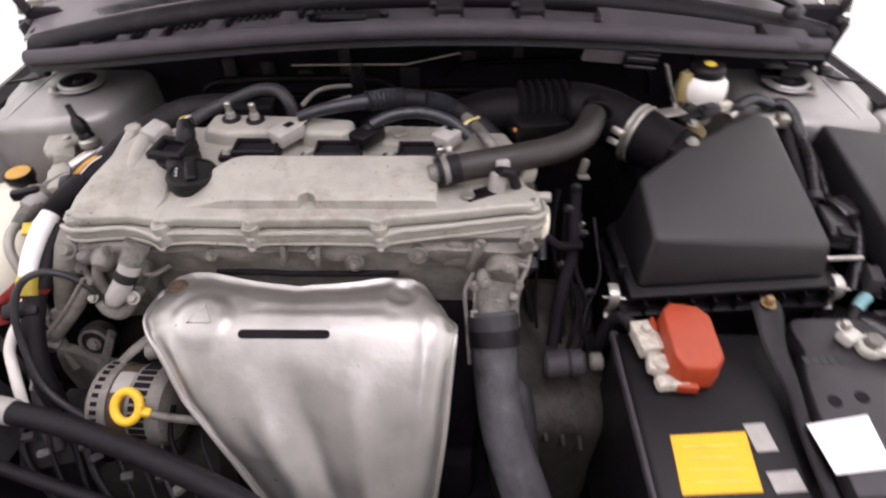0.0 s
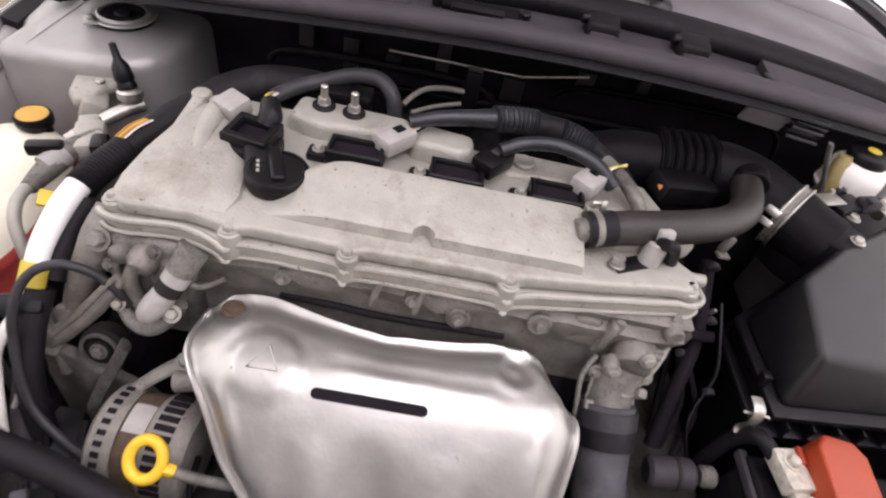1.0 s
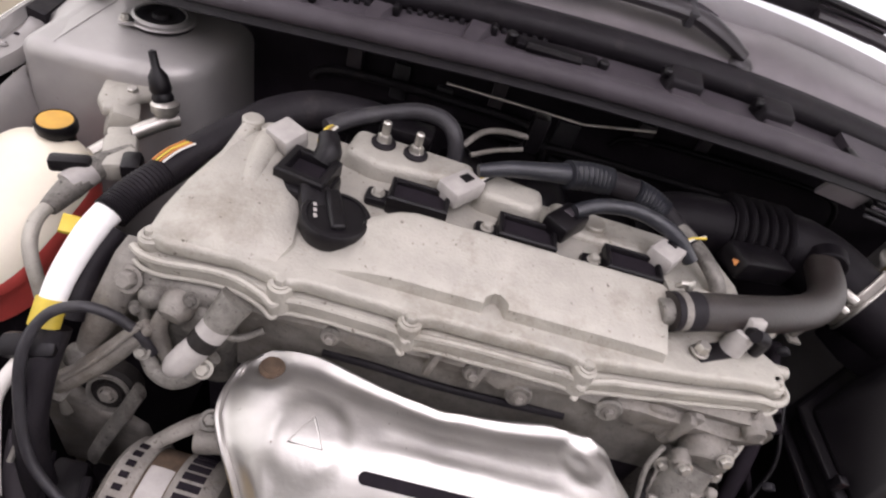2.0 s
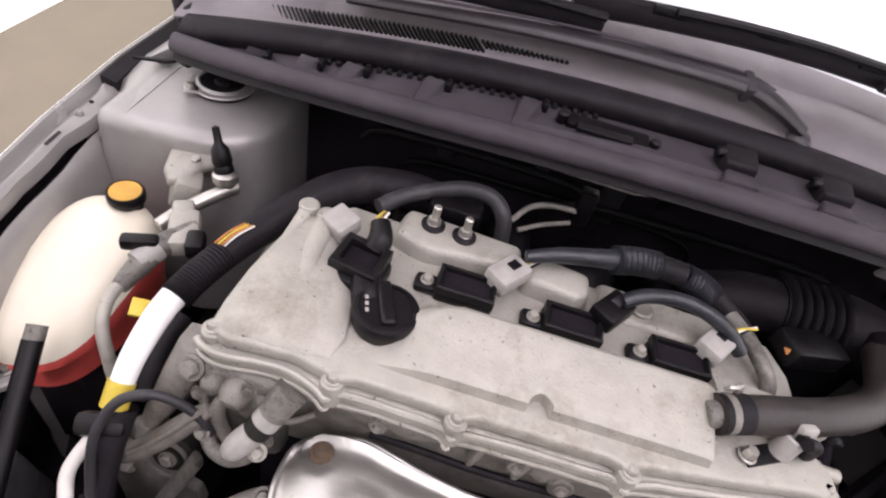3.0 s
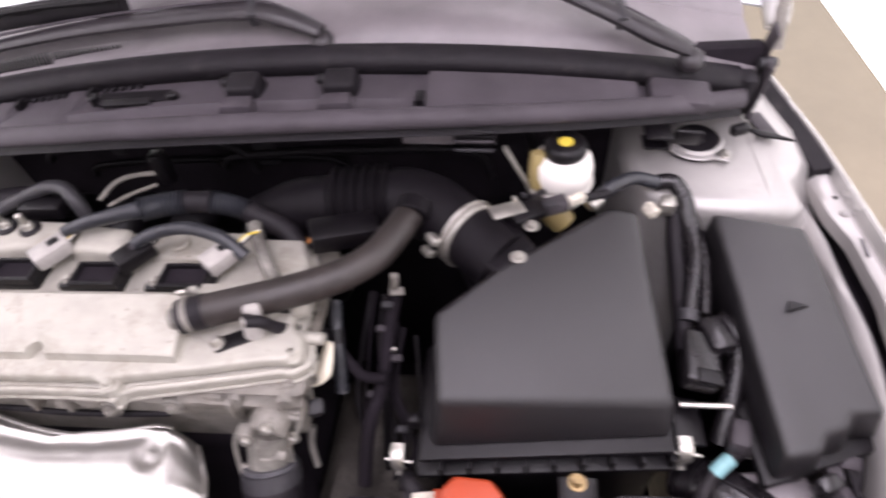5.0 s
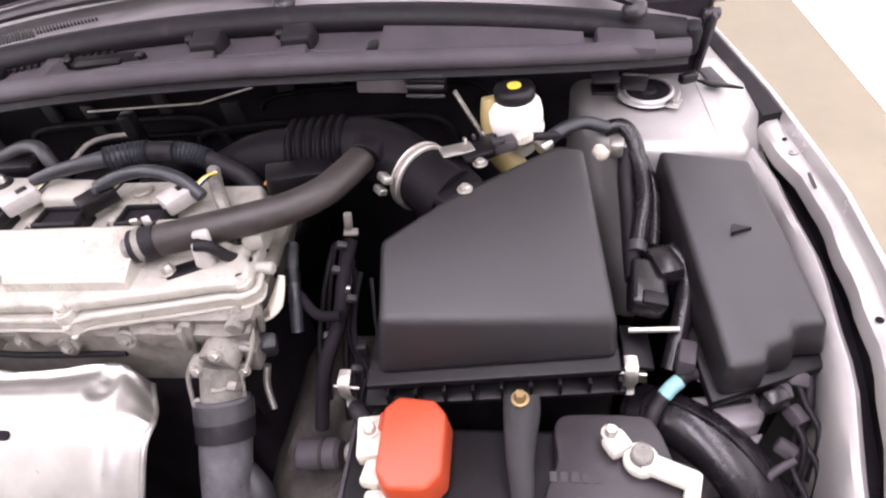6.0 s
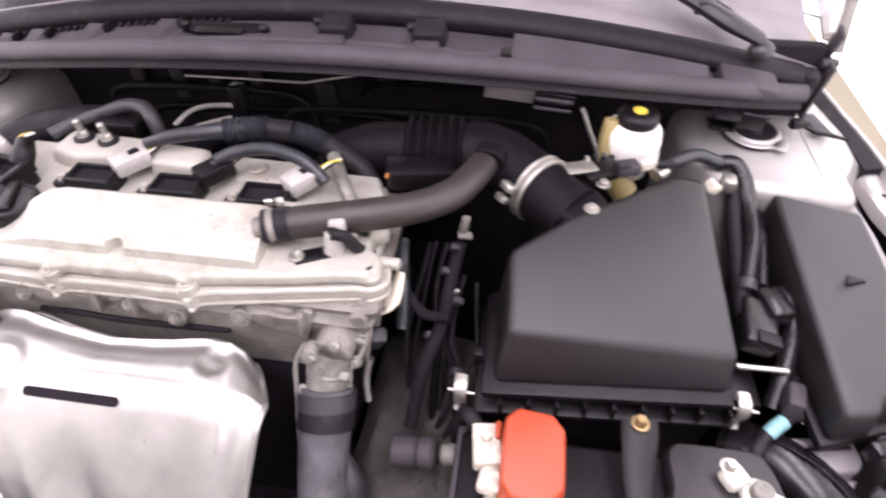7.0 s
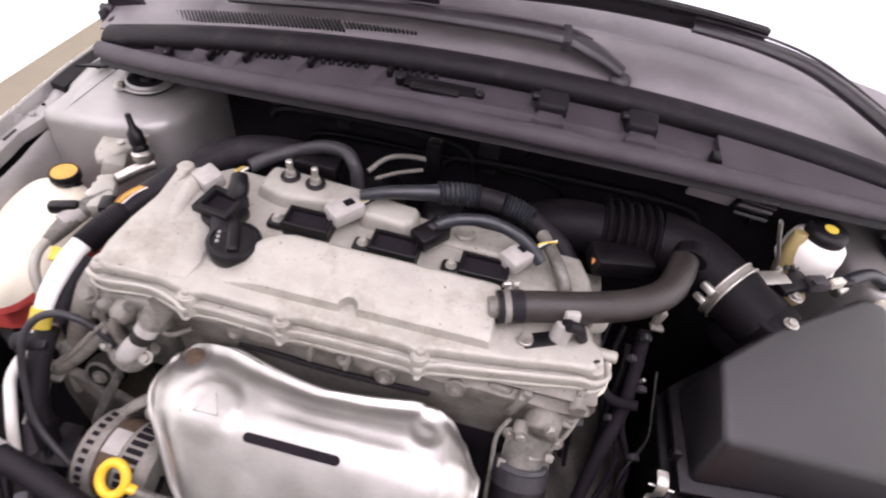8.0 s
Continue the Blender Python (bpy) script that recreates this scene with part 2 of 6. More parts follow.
def lathe(prof, origin, axis=(0, 0, 1), seg=32, bm=None):
    b = bmesh.new()
    rings = []
    for r, h in prof:
        if r < 1e-6:
            rings.append([b.verts.new((0, 0, h))])
        else:
            rings.append([b.verts.new((r * math.cos(2 * math.pi * k / seg), r * math.sin(2 * math.pi * k / seg), h)) for k in range(seg)])
    for p, q in zip(rings, rings[1:]):
        for k in range(seg):
            j = (k + 1) % seg
            if len(p) == 1 and len(q) > 1:
                b.faces.new((p[0], q[j], q[k]))
            elif len(q) == 1 and len(p) > 1:
                b.faces.new((p[k], p[j], q[0]))
            elif len(p) > 1:
                b.faces.new((p[k], p[j], q[j], q[k]))
    b.transform(Matrix.Translation(origin) @ Vector(axis).to_track_quat("Z", "Y").to_matrix().to_4x4())
    return b if bm is None else join(bm, b)


def smooth_path(pts, sub=6):
    pts = [Vector(p) for p in pts]
    out = []
    for i in range(len(pts) - 1):
        p0, p1, p2, p3 = pts[max(i - 1, 0)], pts[i], pts[i + 1], pts[min(i + 2, len(pts) - 1)]
        for k in range(sub):
            t = k / sub
            out.append(0.5 * (2 * p1 + (p2 - p0) * t + (2 * p0 - 5 * p1 + 4 * p2 - p3) * t * t + (3 * p1 - p0 - 3 * p2 + p3) * t**3))
    return out + [pts[-1]]


def tube(pts, r, seg=14, sub=6, flat=1.0, bm=None, ridge=0.0, cap=True, straight=False):
    """A hose, pipe or cable along the points. r: radius or one for each point; ridge: depth of its corrugations."""
    path = [Vector(p) for p in pts] if straight else smooth_path(pts, sub)
    n = len(path)
    rad = (lambda s: r) if not isinstance(r, (list, tuple)) else (lambda s: float(np.interp(s * (len(r) - 1), range(len(r)), r)))
    b = bmesh.new()
    up = Vector((0, 0, 1))
    d0 = (path[1] - path[0]).normalized()
    if abs(d0.z) > 0.9:
        up = Vector((1, 0, 0))
    side = d0.cross(up).normalized()
    rings = []
    for i, p in enumerate(path):
        d = (path[min(i + 1, n - 1)] - path[max(i - 1, 0)]).normalized()
        side = (side - d * side.dot(d)).normalized()
        nor = side.cross(d)
        rr = rad(i / (n - 1)) - (ridge if i % 2 else 0)
        rings.append([b.verts.new(p + side * (rr * math.cos(a)) + nor * (rr * flat * math.sin(a))) for a in (2 * math.pi * k / seg for k in range(seg))])
    for p, q in zip(rings, rings[1:]):
        for k in range(seg):
            b.faces.new((p[k], p[(k + 1) % seg], q[(k + 1) % seg], q[k]))
    if cap:
        b.faces.new(rings[0][::-1])
        b.faces.new(rings[-1])
    return b if bm is None else join(bm, b)


def prism(poly, z0, z1, inset=0.0, bev=0.003, seg=2, top=None, bm=None):
    """A plan outline raised from z0 to z1 (or, with top, to a height for each corner), its top drawn in by inset."""
    b = bmesh.new()
    c = Vector((sum(p[0] for p in poly) / len(poly), sum(p[1] for p in poly) / len(poly)))
    lo = [b.verts.new((x, y, z0)) for x, y in poly]
    hi = []
    for i, (x, y) in enumerate(poly):
        d = Vector((x, y)) - c
        k = max(0, 1 - inset / max(d.length, 1e-4))
        hi.append(b.verts.new((c.x + d.x * k, c.y + d.y * k, top[i] if top else z1)))
    n = len(poly)
    b.faces.new(lo[::-1])
    b.faces.new(hi)
    for i in range(n):
        b.faces.new((lo[i], lo[(i + 1) % n], hi[(i + 1) % n], hi[i]))
    bmesh.ops.recalc_face_normals(b, faces=b.faces[:])
    if bev:
        bmesh.ops.bevel(b, geom=b.edges[:], offset=bev, segments=seg, profile=0.5, affect="EDGES", clamp_overlap=True)
    return b if bm is None else join(bm, b)


def frustum(lo, hi, bev=0.004, seg=3):
    """A solid between two outlines of as many corners, with rounded edges."""
    b = bmesh.new()
    lo, hi = [b.verts.new(p) for p in lo], [b.verts.new(p) for p in hi]
    n = len(lo)
    b.faces.new(lo[::-1])
    b.faces.new(hi)
    for i in range(n):
        b.faces.new((lo[i], lo[(i + 1) % n], hi[(i + 1) % n], hi[i]))
    bmesh.ops.recalc_face_normals(b, faces=b.faces[:])
    bmesh.ops.bevel(b, geom=b.edges[:], offset=bev, segments=seg, profile=0.5, affect="EDGES", clamp_overlap=True)
    return b


def loft(rings, closed=True, cap=True, bm=None):
    b = bmesh.new()
    vs = [[b.verts.new(p) for p in ring] for ring in rings]
    for p, q in zip(vs, vs[1:]):
        m = len(p)
        for k in range(m if closed else m - 1):
            b.faces.new((p[k], p[(k + 1) % m], q[(k + 1) % m], q[k]))
    if cap and closed:
        b.faces.new(vs[0][::-1])
        b.faces.new(vs[-1])
    return b if bm is None else join(bm, b)


def sheet(rows, thick):
    """A sheet through rows of points, given thickness."""
    b = loft(rows, closed=False, cap=False)
    bmesh.ops.recalc_face_normals(b, faces=b.faces[:])
    bmesh.ops.solidify(b, geom=b.faces[:], thickness=thick)
    return b


def rect_frame(c, size, wall, height, turn=0.0):
    """A raised rectangular border of one piece."""
    ring = []
    for sx, sy in ((-1, -1), (1, -1), (1, 1), (-1, 1)):
        a = [(sx * (size[0] / 2 - w), sy * (size[1] / 2 - w), z) for w, z in ((0, 0), (0, height - 0.0015), (0.0015, height), (wall - 0.0012, height), (wall, height - 0.0015), (wall, 0))]
        ring.append(a)
    b = loft(ring + [ring[0]], cap=False)
    bmesh.ops.remove_doubles(b, verts=b.verts[:], dist=1e-6)
    b.transform(pose(*c, 0, 0, turn))
    return b


def hexbolt(at, r=0.006, h=0.006, axis=(0, 0, 1), washer=1.5, bm=None):
    b = lathe([(0, 0), (r * washer, 0), (r * washer, 0.0015), (r * 1.05, 0.0018)], at, axis, 16)
    top = Vector(at) + Vector(axis).normalized() * h
    lathe([(r, 0.0), (r, h * 0.8), (r * 0.8, h), (0, h)], at, axis, 6, b)
    return b if bm is None else join(bm, b)


# ---- the workshop ----
def wall(name, c, s, m=WALL, label="plain white painted workshop wall"):
    solo(name, rbox(c, s, bev=0), m, label, "wall", kind="structure")


solo("floor", rbox((-0.125, 1.0, -0.05), (4.25, 10.4, 0.1), bev=0), FLOOR, "tan painted concrete workshop floor", "floor", kind="structure")
def open_side(x, out, y0, y1, h, name):
    """A side wall with one wide opening, filled by an added glowing white panel."""
    b = rbox((x, (-4.2 + y0) / 2, 1.45), (0.2, y0 + 4.2, 2.9), bev=0)
    rbox((x, (6.2 + y1) / 2, 1.45), (0.2, 6.2 - y1, 2.9), bev=0, bm=b)
    rbox((x, (y0 + y1) / 2, (h + 2.9) / 2), (0.2, y1 - y0, 2.9 - h), bev=0, bm=b)
    solo(name, b, WALL, "white painted workshop wall with a wide opening", "wall", kind="structure")
    back = rbox((x + out, (y0 + y1) / 2, h / 2), (0.01, y1 - y0 - 0.004, h - 0.004), bev=0)
    solo("backdrop", back, GLOW_WHITE, "plain glowing white panel added in the wall opening", "backdrop", kind="structure")


open_side(-2.15, 0.06, -1.2, 5.2, 2.35, "wall_left")
open_side(1.78, -0.06, -1.2, 5.2, 2.35, "wall_right")
wall("wall_back", (-0.195, 6.1, 1.45), (3.71, 0.2, 2.9))
wall("wall_front", (-0.195, -4.1, 1.45), (3.71, 0.2, 2.9), FRONT_FILL, "plain unseen front wall, its grey set for the fill light")
solo("ceiling", rbox((-0.15, 1.0, 2.95), (4.2, 10.4, 0.1), bev=0), CEIL, "plain white workshop ceiling", "ceiling", kind="structure")

# ---- the car's body ----
car = thing("car_body", (0, 0.9, 0), "silver car body round an open engine bay", "car body")
FY = [-0.5, -0.1, 0.2, 0.35, 0.45, 0.55, 0.7, 0.85, 1.1, 1.6]
FX = [0.42, 0.50, 0.590, 0.640, 0.664, 0.680, 0.696, 0.704, 0.695, 0.66]
FZ = [0.76, 0.82, 0.860, 0.878, 0.888, 0.895, 0.901, 0.905, 0.912, 0.93]


RY = [-0.5, -0.1, 0.2, 0.35, 0.39, 0.49, 0.55, 0.65, 0.72, 0.85, 1.1, 1.6]
RX = [0.43, 0.52, 0.630, 0.684, 0.695, 0.717, 0.724, 0.727, 0.722, 0.710, 0.669, 0.63]


def edge(y, s=-1):
    x = float(np.interp(y, FY, FX)) if s < 0 else float(np.interp(y, RY, RX))
    return x, float(np.interp(y, FY, FZ))


def side(s):
    ys = [-0.45 + 0.05 * k for k in range(40)]
    rows = []
    for y in ys:
        x, z = edge(y, s)
        sec = [(0.075, -0.5), (0.08, -0.3), (0.055, -0.14), (0.026, -0.05), (0.008, -0.012), (0.0025, -0.0015), (0.0, 0.0), (-0.003, -0.0015), (-0.0048, -0.008), (-0.0062, -0.0175)]
        rows.append([(s * (x + a), y, z + b) for a, b in sec])
    fender = part("fender", sheet(rows, 0.0015), PAINT_OUT, car, "silver painted fender")
    # bolted ledge with a wavy inner edge, ending in a raised tab
    rows = []
    for y in [-0.3 + 0.02 * k for k in range(56)]:
        x, z = edge(y, s)
        wob = 0.0022 * math.sin(y * 31) + 0.0012 * math.sin(y * 83) + (0.0065 if s < 0 else 0.002) * min(1, max(0, (0.64 - y) / 0.06)) - 0.004 * min(1, max(0, (y - 0.70) / 0.06))
        tab = 0.004 if y > 0.785 else 0
        sec = [(-0.006, -0.0165), (-0.0085, -0.016 + tab), (-0.012, -0.0165 + tab), (-0.017 + 0.7 * wob, -0.018 + tab), (-0.0215 + wob, -0.0195), (-0.023 + wob, -0.0235), (-0.0235 + wob, -0.036)]
        rows.append([(s * (x + a), y, z + b) for a, b in sec])
    rail = part("fender_rail", sheet(rows, 0.002), PAINT, car, "silver bolted fender ledge with holes")
    # painted apron with a soft ridge, below the ledge
    rows = []
    for y in [(0.49 if s < 0 else -0.3) + 0.03 * k for k in range(14 if s < 0 else 40)]:
        x, z = edge(y, s)
        w = 0.002 * math.sin(y * 45)
        if s < 0:
            sec = [(-0.0265, -0.050), (-0.028 + w, -0.041), (-0.032 + w, -0.037), (-0.038 + w, -0.041), (-0.043, -0.052), (-0.050, -0.08), (-0.058, -0.14), (-0.062, -0.5)]
        else:
            sec = [(-0.029, -0.052), (-0.031 + w, -0.043), (-0.036 + w, -0.039), (-0.042 + w, -0.041), (-0.047, -0.048), (-0.049, -0.07), (-0.050, -0.14), (-0.050, -0.5)]
        rows.append([(s * (x + a), y, z + b) for a, b in sec])
    part("inner_apron", sheet(rows, 0.003), PAINT, car, "silver painted inner apron")
    # black liner stands for the deep shade between ledge and apron
    rows = []
    for k in range(24):
        y = 0.20 + 0.026 * k
        x, z = edge(y, s)
        sec = [(-0.009, -0.026), (-0.012, -0.058), (-0.035, -0.068), (-0.036, -0.045)] if s < 0 else [(-0.009, -0.026), (-0.013, -0.064), (-0.040, -0.070), (-0.041, -0.046)]
        rows.append([(s * (x + a), y, z + b) for a, b in sec])
    if s < 0:
        # black sheet added here so no lit floor shows through the bay
        liner = []
        for k in range(18):
            y = -0.40 + 0.054 * k
            x, z = edge(y, s)
            liner.append([(s * (x - 0.010), y, z - 0.030), (s * (x - 0.016), y, z - 0.16), (s * (x - 0.020), y, z - 0.40), (s * (x - 0.10), y, 0.235)])
        part("floor_screen", sheet(liner, 0.002), BAYDARK, car, "black sheet added ahead of the apron to keep the bay dark")
    part("gap_strip", sheet(rows, 0.001), BAYDARK, car, "black liner standing for the shade in the gap below the ledge")
    for y in (0.36, 0.74):
        x, z = edge(y, s)
        part("bolt", hexbolt((s * (x - 0.0135), y, z - 0.0160), 0.0035, 0.003, (s * -0.2, 0, 1)), PAINT if y > 0.7 else BLACK, rail)
    # hinge gap, closed by a soft black filler
    rows = []
    for k in range(10):
        y = 0.800 + 0.04 * k
        x, z = edge(y, s)
        w = 0.016 - 0.006 * min(1, k / 5)
        rows.append([(s * (x - 0.005), y, z - 0.030), (s * (x - 0.006), y, z - 0.0015), (s * (x - 0.010 - w), y, z - 0.006), (s * (x - 0.013 - w), y, z - 0.03)])
    part("hinge_filler", loft(rows), RUBBER, car)
    # strut tower
    poly = [(0.664, 0.716), (0.60, 0.712), (0.545, 0.715), (0.505, 0.726), (0.474, 0.752), (0.458, 0.79), (0.455, 0.85), (0.462, 1.0), (0.664, 1.0)]
    b = prism([(s * x, y) for x, y in poly], 0.60, 0.9125, 0.010, 0.022, 6)
    part("strut_tower", b, PAINT, car, "silver strut tower with a flat deck", smooth=60)
    rows = []
    for y, dz in ((0.722, -0.022), (0.726, -0.008), (0.734, -0.001), (0.76, 0), (0.80, 0), (0.86, 0), (0.92, 0), (1.10, 0)):
        f = min(1, max(0, (y - 0.775) / 0.03))
        out = edge(y, s)[0] - 0.012
        rows.append([(s * 0.620, y, 0.9135 + dz), (s * (0.640 + 0.008 * f), y + 0.003, 0.910 + 0.002 * f + dz), (s * (0.655 + (out - 0.690) * f + 0.010 * f), y + 0.008, 0.895 + 0.014 * f + dz), (s * (0.664 + (out - 0.682) * f), y + 0.012, 0.872 + 0.030 * f + dz), (s * (0.672 + (out - 0.676) * f), y + 0.016, 0.862 + 0.036 * f + dz), (s * (0.692 + (out - 0.692) * f), y + 0.02, 0.858 + 0.036 * f + dz)])
    part("tower_deck", sheet(rows, 0.003), PAINT, car)
    for y, r in ((0.40, 0.0035), (0.455, 0.004), (0.505, 0.0035), (0.765, 0.0028)):
        x, z = edge(y, s)
        part("hole", lathe([(0, 0), (r, 0), (r, 0.0006), (0, 0.0006)], (s * (x - 0.0132), y, z - 0.0163), (s * -0.2, 0, 1), seg=14), BAYDARK, rail)
    x, z = edge(0.69, s)
    part("slot", rbox((s * (x - 0.0138), 0.69, z - 0.0163), (0.003, 0.026, 0.0012), (0, s * -12, s * -4), bev=0), HOSE_GREY, rail)
    b = lathe([(0.028, 0.002), (0.031, 0.004), (0.038, 0.004), (0.0395, 0.0055), (0.038, 0.007), (0.032, 0.007), (0.029, 0.010), (0.027, 0.009)], (s * 0.556, 0.836, 0.914), seg=48)
    rbox((s * 0.581, 0.806, 0.9195), (0.018, 0.022, 0.003), (0, 0, s * -25), bev=0.002, bm=b)
    plate = part("strut_mount", b, PAINT, car, "zinc-plated strut mount plate")
    # black ring laid where the plate's own shadow falls
    part("shadow_gap", lathe([(0.024, 0), (0.036, 0), (0.036, 0.0035), (0.024, 0.0035)], (s * 0.556, 0.836, 0.914), seg=36), RUBBER, plate, "black ring for the shadow under the plate")
    b = lathe([(0.0, 0), (0.0265, 0), (0.0275, 0.002), (0.026, 0.005), (0.020, 0.005), (0.016, 0.003), (0.011, 0.003), (0.009, 0.007), (0, 0.007)], (s * 0.556, 0.837, 0.917), seg=36)
    part("strut_cap", b, RUBBER, plate, "black rubber cap")
    part("nut", hexbolt((s * 0.582, 0.804, 0.9205), 0.0045, 0.007), STEEL, plate)
    # bonnet hinge behind the tower
    hinge = part("bonnet_hinge", rbox((s * 0.640, 0.862, 0.919), (0.018, 0.05, 0.003), (0, 0, s * 12), bev=0.001), DARKGREY, car, "painted steel bonnet hinge with a black buffer")
    part("fin", prism([(s * 0.618, 0.852), (s * 0.630, 0.838), (s * 0.668, 0.826), (s * 0.640, 0.846)], 0.9195, 0.9235, 0, 0.001), BLACK, hinge)
    b = rbox((s * 0.628, 0.885, 0.958), (0.005, 0.030, 0.080), (8, s * 4, 0), bev=0.002)
    rbox((s * 0.630, 0.898, 1.010), (0.005, 0.022, 0.05), (20, 0, 0), bev=0.003, bm=b)
    part("bracket", b, DARKGREY, hinge)
    part("buffer", rbox((s * 0.606, 0.868, 0.972), (0.020, 0.026, 0.040), (10, 0, 0), bev=0.007), RUBBER, hinge, "black rubber buffer")
    part("pivot", cyl((s * 0.620, 0.885, 0.992), (s * 0.640, 0.885, 0.992), 0.007), HOSE_GREY, hinge)
    part("end_clip", rbox((s * 0.600, 0.828, 0.940), (0.022, 0.012, 0.012), (0, 0, s * 20), bev=0.003), BLACK, hinge)


side(-1)
side(1)
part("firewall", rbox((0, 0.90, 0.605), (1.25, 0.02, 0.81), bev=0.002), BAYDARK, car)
# near-black sheet added so the bay reads dark underneath
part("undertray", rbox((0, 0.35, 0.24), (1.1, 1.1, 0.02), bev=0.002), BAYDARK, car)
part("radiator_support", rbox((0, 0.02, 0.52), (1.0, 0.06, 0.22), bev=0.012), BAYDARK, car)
# unseen black panel, added to keep the air box front dark
rows = []
for y, z in ((0.12, 0.56), (0.12, 0.655), (0.10, 0.675), (0.0, 0.688), (-0.15, 0.698), (-0.30, 0.690), (-0.40, 0.66), (-0.44, 0.61), (-0.45, 0.48)):
    rows.append([(x, y + 0.10 * (abs(x) / 0.45) ** 2 * (1 if y < 0 else 0), z - 0.02 * (abs(x) / 0.45) ** 2) for x in [-0.45 + 0.09 * k for k in range(11)]])
part("front_blocker", sheet(rows, 0.003), BLACK, car, "unseen black cover added ahead of the bay to dim reflections")
for sx in (-1, 1):
    w = part("wheel", lathe([(0.19, -0.08), (0.28, -0.09), (0.32, -0.06), (0.325, 0), (0.32, 0.06), (0.28, 0.09), (0.19, 0.08)], (sx * 0.66, 0.72, 0.325), (1, 0, 0), 48), RUBBER, car, "black tyre")
    part("rim", lathe([(0, -0.05), (0.19, -0.075), (0.19, 0.075), (0, 0.05)], (sx * 0.66, 0.72, 0.325), (1, 0, 0), 48), STEEL, w)
for sx in (-1, 1):
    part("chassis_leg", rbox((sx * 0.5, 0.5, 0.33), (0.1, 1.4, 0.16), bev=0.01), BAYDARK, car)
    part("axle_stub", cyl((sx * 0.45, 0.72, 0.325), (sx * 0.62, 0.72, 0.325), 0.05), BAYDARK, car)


# ---- open bonnet ----
bonnet = thing("bonnet", (0, 0.95, 1.05), "silver car bonnet standing open", "bonnet")


def bonnet_sheet(out, half, thick):
    rows = []
    for k in range(13):
        f = k / 12
        row = []
        for j in range(21):
            x = (j / 10 - 1) * half
            q = abs(x) / 0.66
            z0 = 1.245 - 0.175 * q**4
            crown = 0.05 * math.sin(math.pi * f) * (1 - 0.4 * q * q) + 0.03 * (1 - q * q)
            d = 0.04 + 0.90 * f - 0.10 * q**3 * f
            row.append((x * (1 - 0.06 * f), 0.955 - d * 0.36 + (crown + out) * 0.93, z0 + d * 0.93 + (crown + out) * 0.36))
        rows.append(row)
    return sheet(rows, thick)


skin = part("skin", bonnet_sheet(0.022, 0.66, 0.0015), PAINT_OUT, bonnet)
part("inner_panel", bonnet_sheet(0.0, 0.645, 0.002), PAINT, bonnet, "painted inner panel")
for f in (0.25, 0.5, 0.75):
    part("stiffener", rbox((0, 0.955 - 0.33 * f - 0.02 + 0.045 * math.sin(math.pi * f) + 0.02, 1.28 + 0.85 * f), (1.0, 0.02, 0.06), (20, 0, 0), bev=0.008), PAINT, bonnet)
for s in (-1, 1):
    part("hinge_arm", tube([(s * 0.640, 0.90, 1.00), (s * 0.642, 0.925, 1.05), (s * 0.640, 0.93, 1.10), (s * 0.63, 0.93, 1.17)], 0.008, 10, flat=0.4), HEAD, bonnet)

# ---- cowl ----
def seal_y(x):
    return 0.70 + 0.03 * x + 0.33 * x * x


def seal_z(x):
    return 1.051 - 0.303 * x * x + 0.196 * x**4


def strip_y(x):
    return 0.845 + 0.03 * x + 0.04 * x * x


def strip_z(x):
    return 1.053 - 0.20 * x * x


cowl = thing("cowl", (0, 0.85, 0.95), "dark grey plastic cowl panel below the windscreen", "cowl")
XS = [-0.60 + 0.02 * k for k in range(61)]
rows = []
for x in XS:
    y, z = seal_y(x), seal_z(x)
    prof = [(0.012, -0.0065), (0.004, -0.0060), (-0.001, -0.0020), (-0.003, 0.004), (-0.001, 0.0095), (0.004, 0.0135), (0.010, 0.0150), (0.016, 0.0135), (0.020, 0.009), (0.021, 0.001)]
    rows.append([(x, y + a, z + b) for a, b in prof])
part("front_seal", loft(rows), COWL, cowl, "rounded grey rubber seal strip")
rows = []
for x in XS:
    y, z = seal_y(x), seal_z(x)
    rows.append([(x, y + 0.004, z - 0.0165), (x, y + 0.002, z - 0.0145), (x, y + 0.004, z - 0.0125), (x, y + 0.006, z - 0.0075), (x, y + 0.018, z - 0.007), (x, y + 0.019, z - 0.0165)])
part("seal_lip", loft(rows), RUBBER, cowl)
rows = []
for x in XS:
    y, z, y2, z2 = seal_y(x), seal_z(x), strip_y(x), strip_z(x)
    d = y2 - y
    rows.append([(x, y + 0.018, z + 0.002), (x, y + 0.021, z - 0.008), (x, y + 0.026, z - 0.013), (x, y + 0.40 * d, z - 0.013), (x, y + 0.46 * d, z - 0.007), (x, y2 - 0.020, z2 - 0.016), (x, y2 - 0.006, z2 - 0.010)])
part("trough", sheet(rows, 0.003), COWL, cowl)
rows = []
for x in XS:
    y2, z2 = strip_y(x), strip_z(x)
    prof = [(-0.006, -0.019), (-0.015, -0.019), (-0.021, -0.014), (-0.0235, -0.006), (-0.022, 0.001), (-0.016, 0.007), (-0.007, 0.0105), (0.003, 0.011), (0.011, 0.007), (0.010, -0.012)]
    rows.append([(x, y2 + a, z2 + b) for a, b in prof])
part("rear_seal", loft(rows), RUBBER, cowl, "black rubber bonnet seal")


def bulge(x):
    return 0.010 * min(1, max(0, (x - 0.11) / 0.05)) * min(1, max(0, (0.58 - x) / 0.1))


rows = []
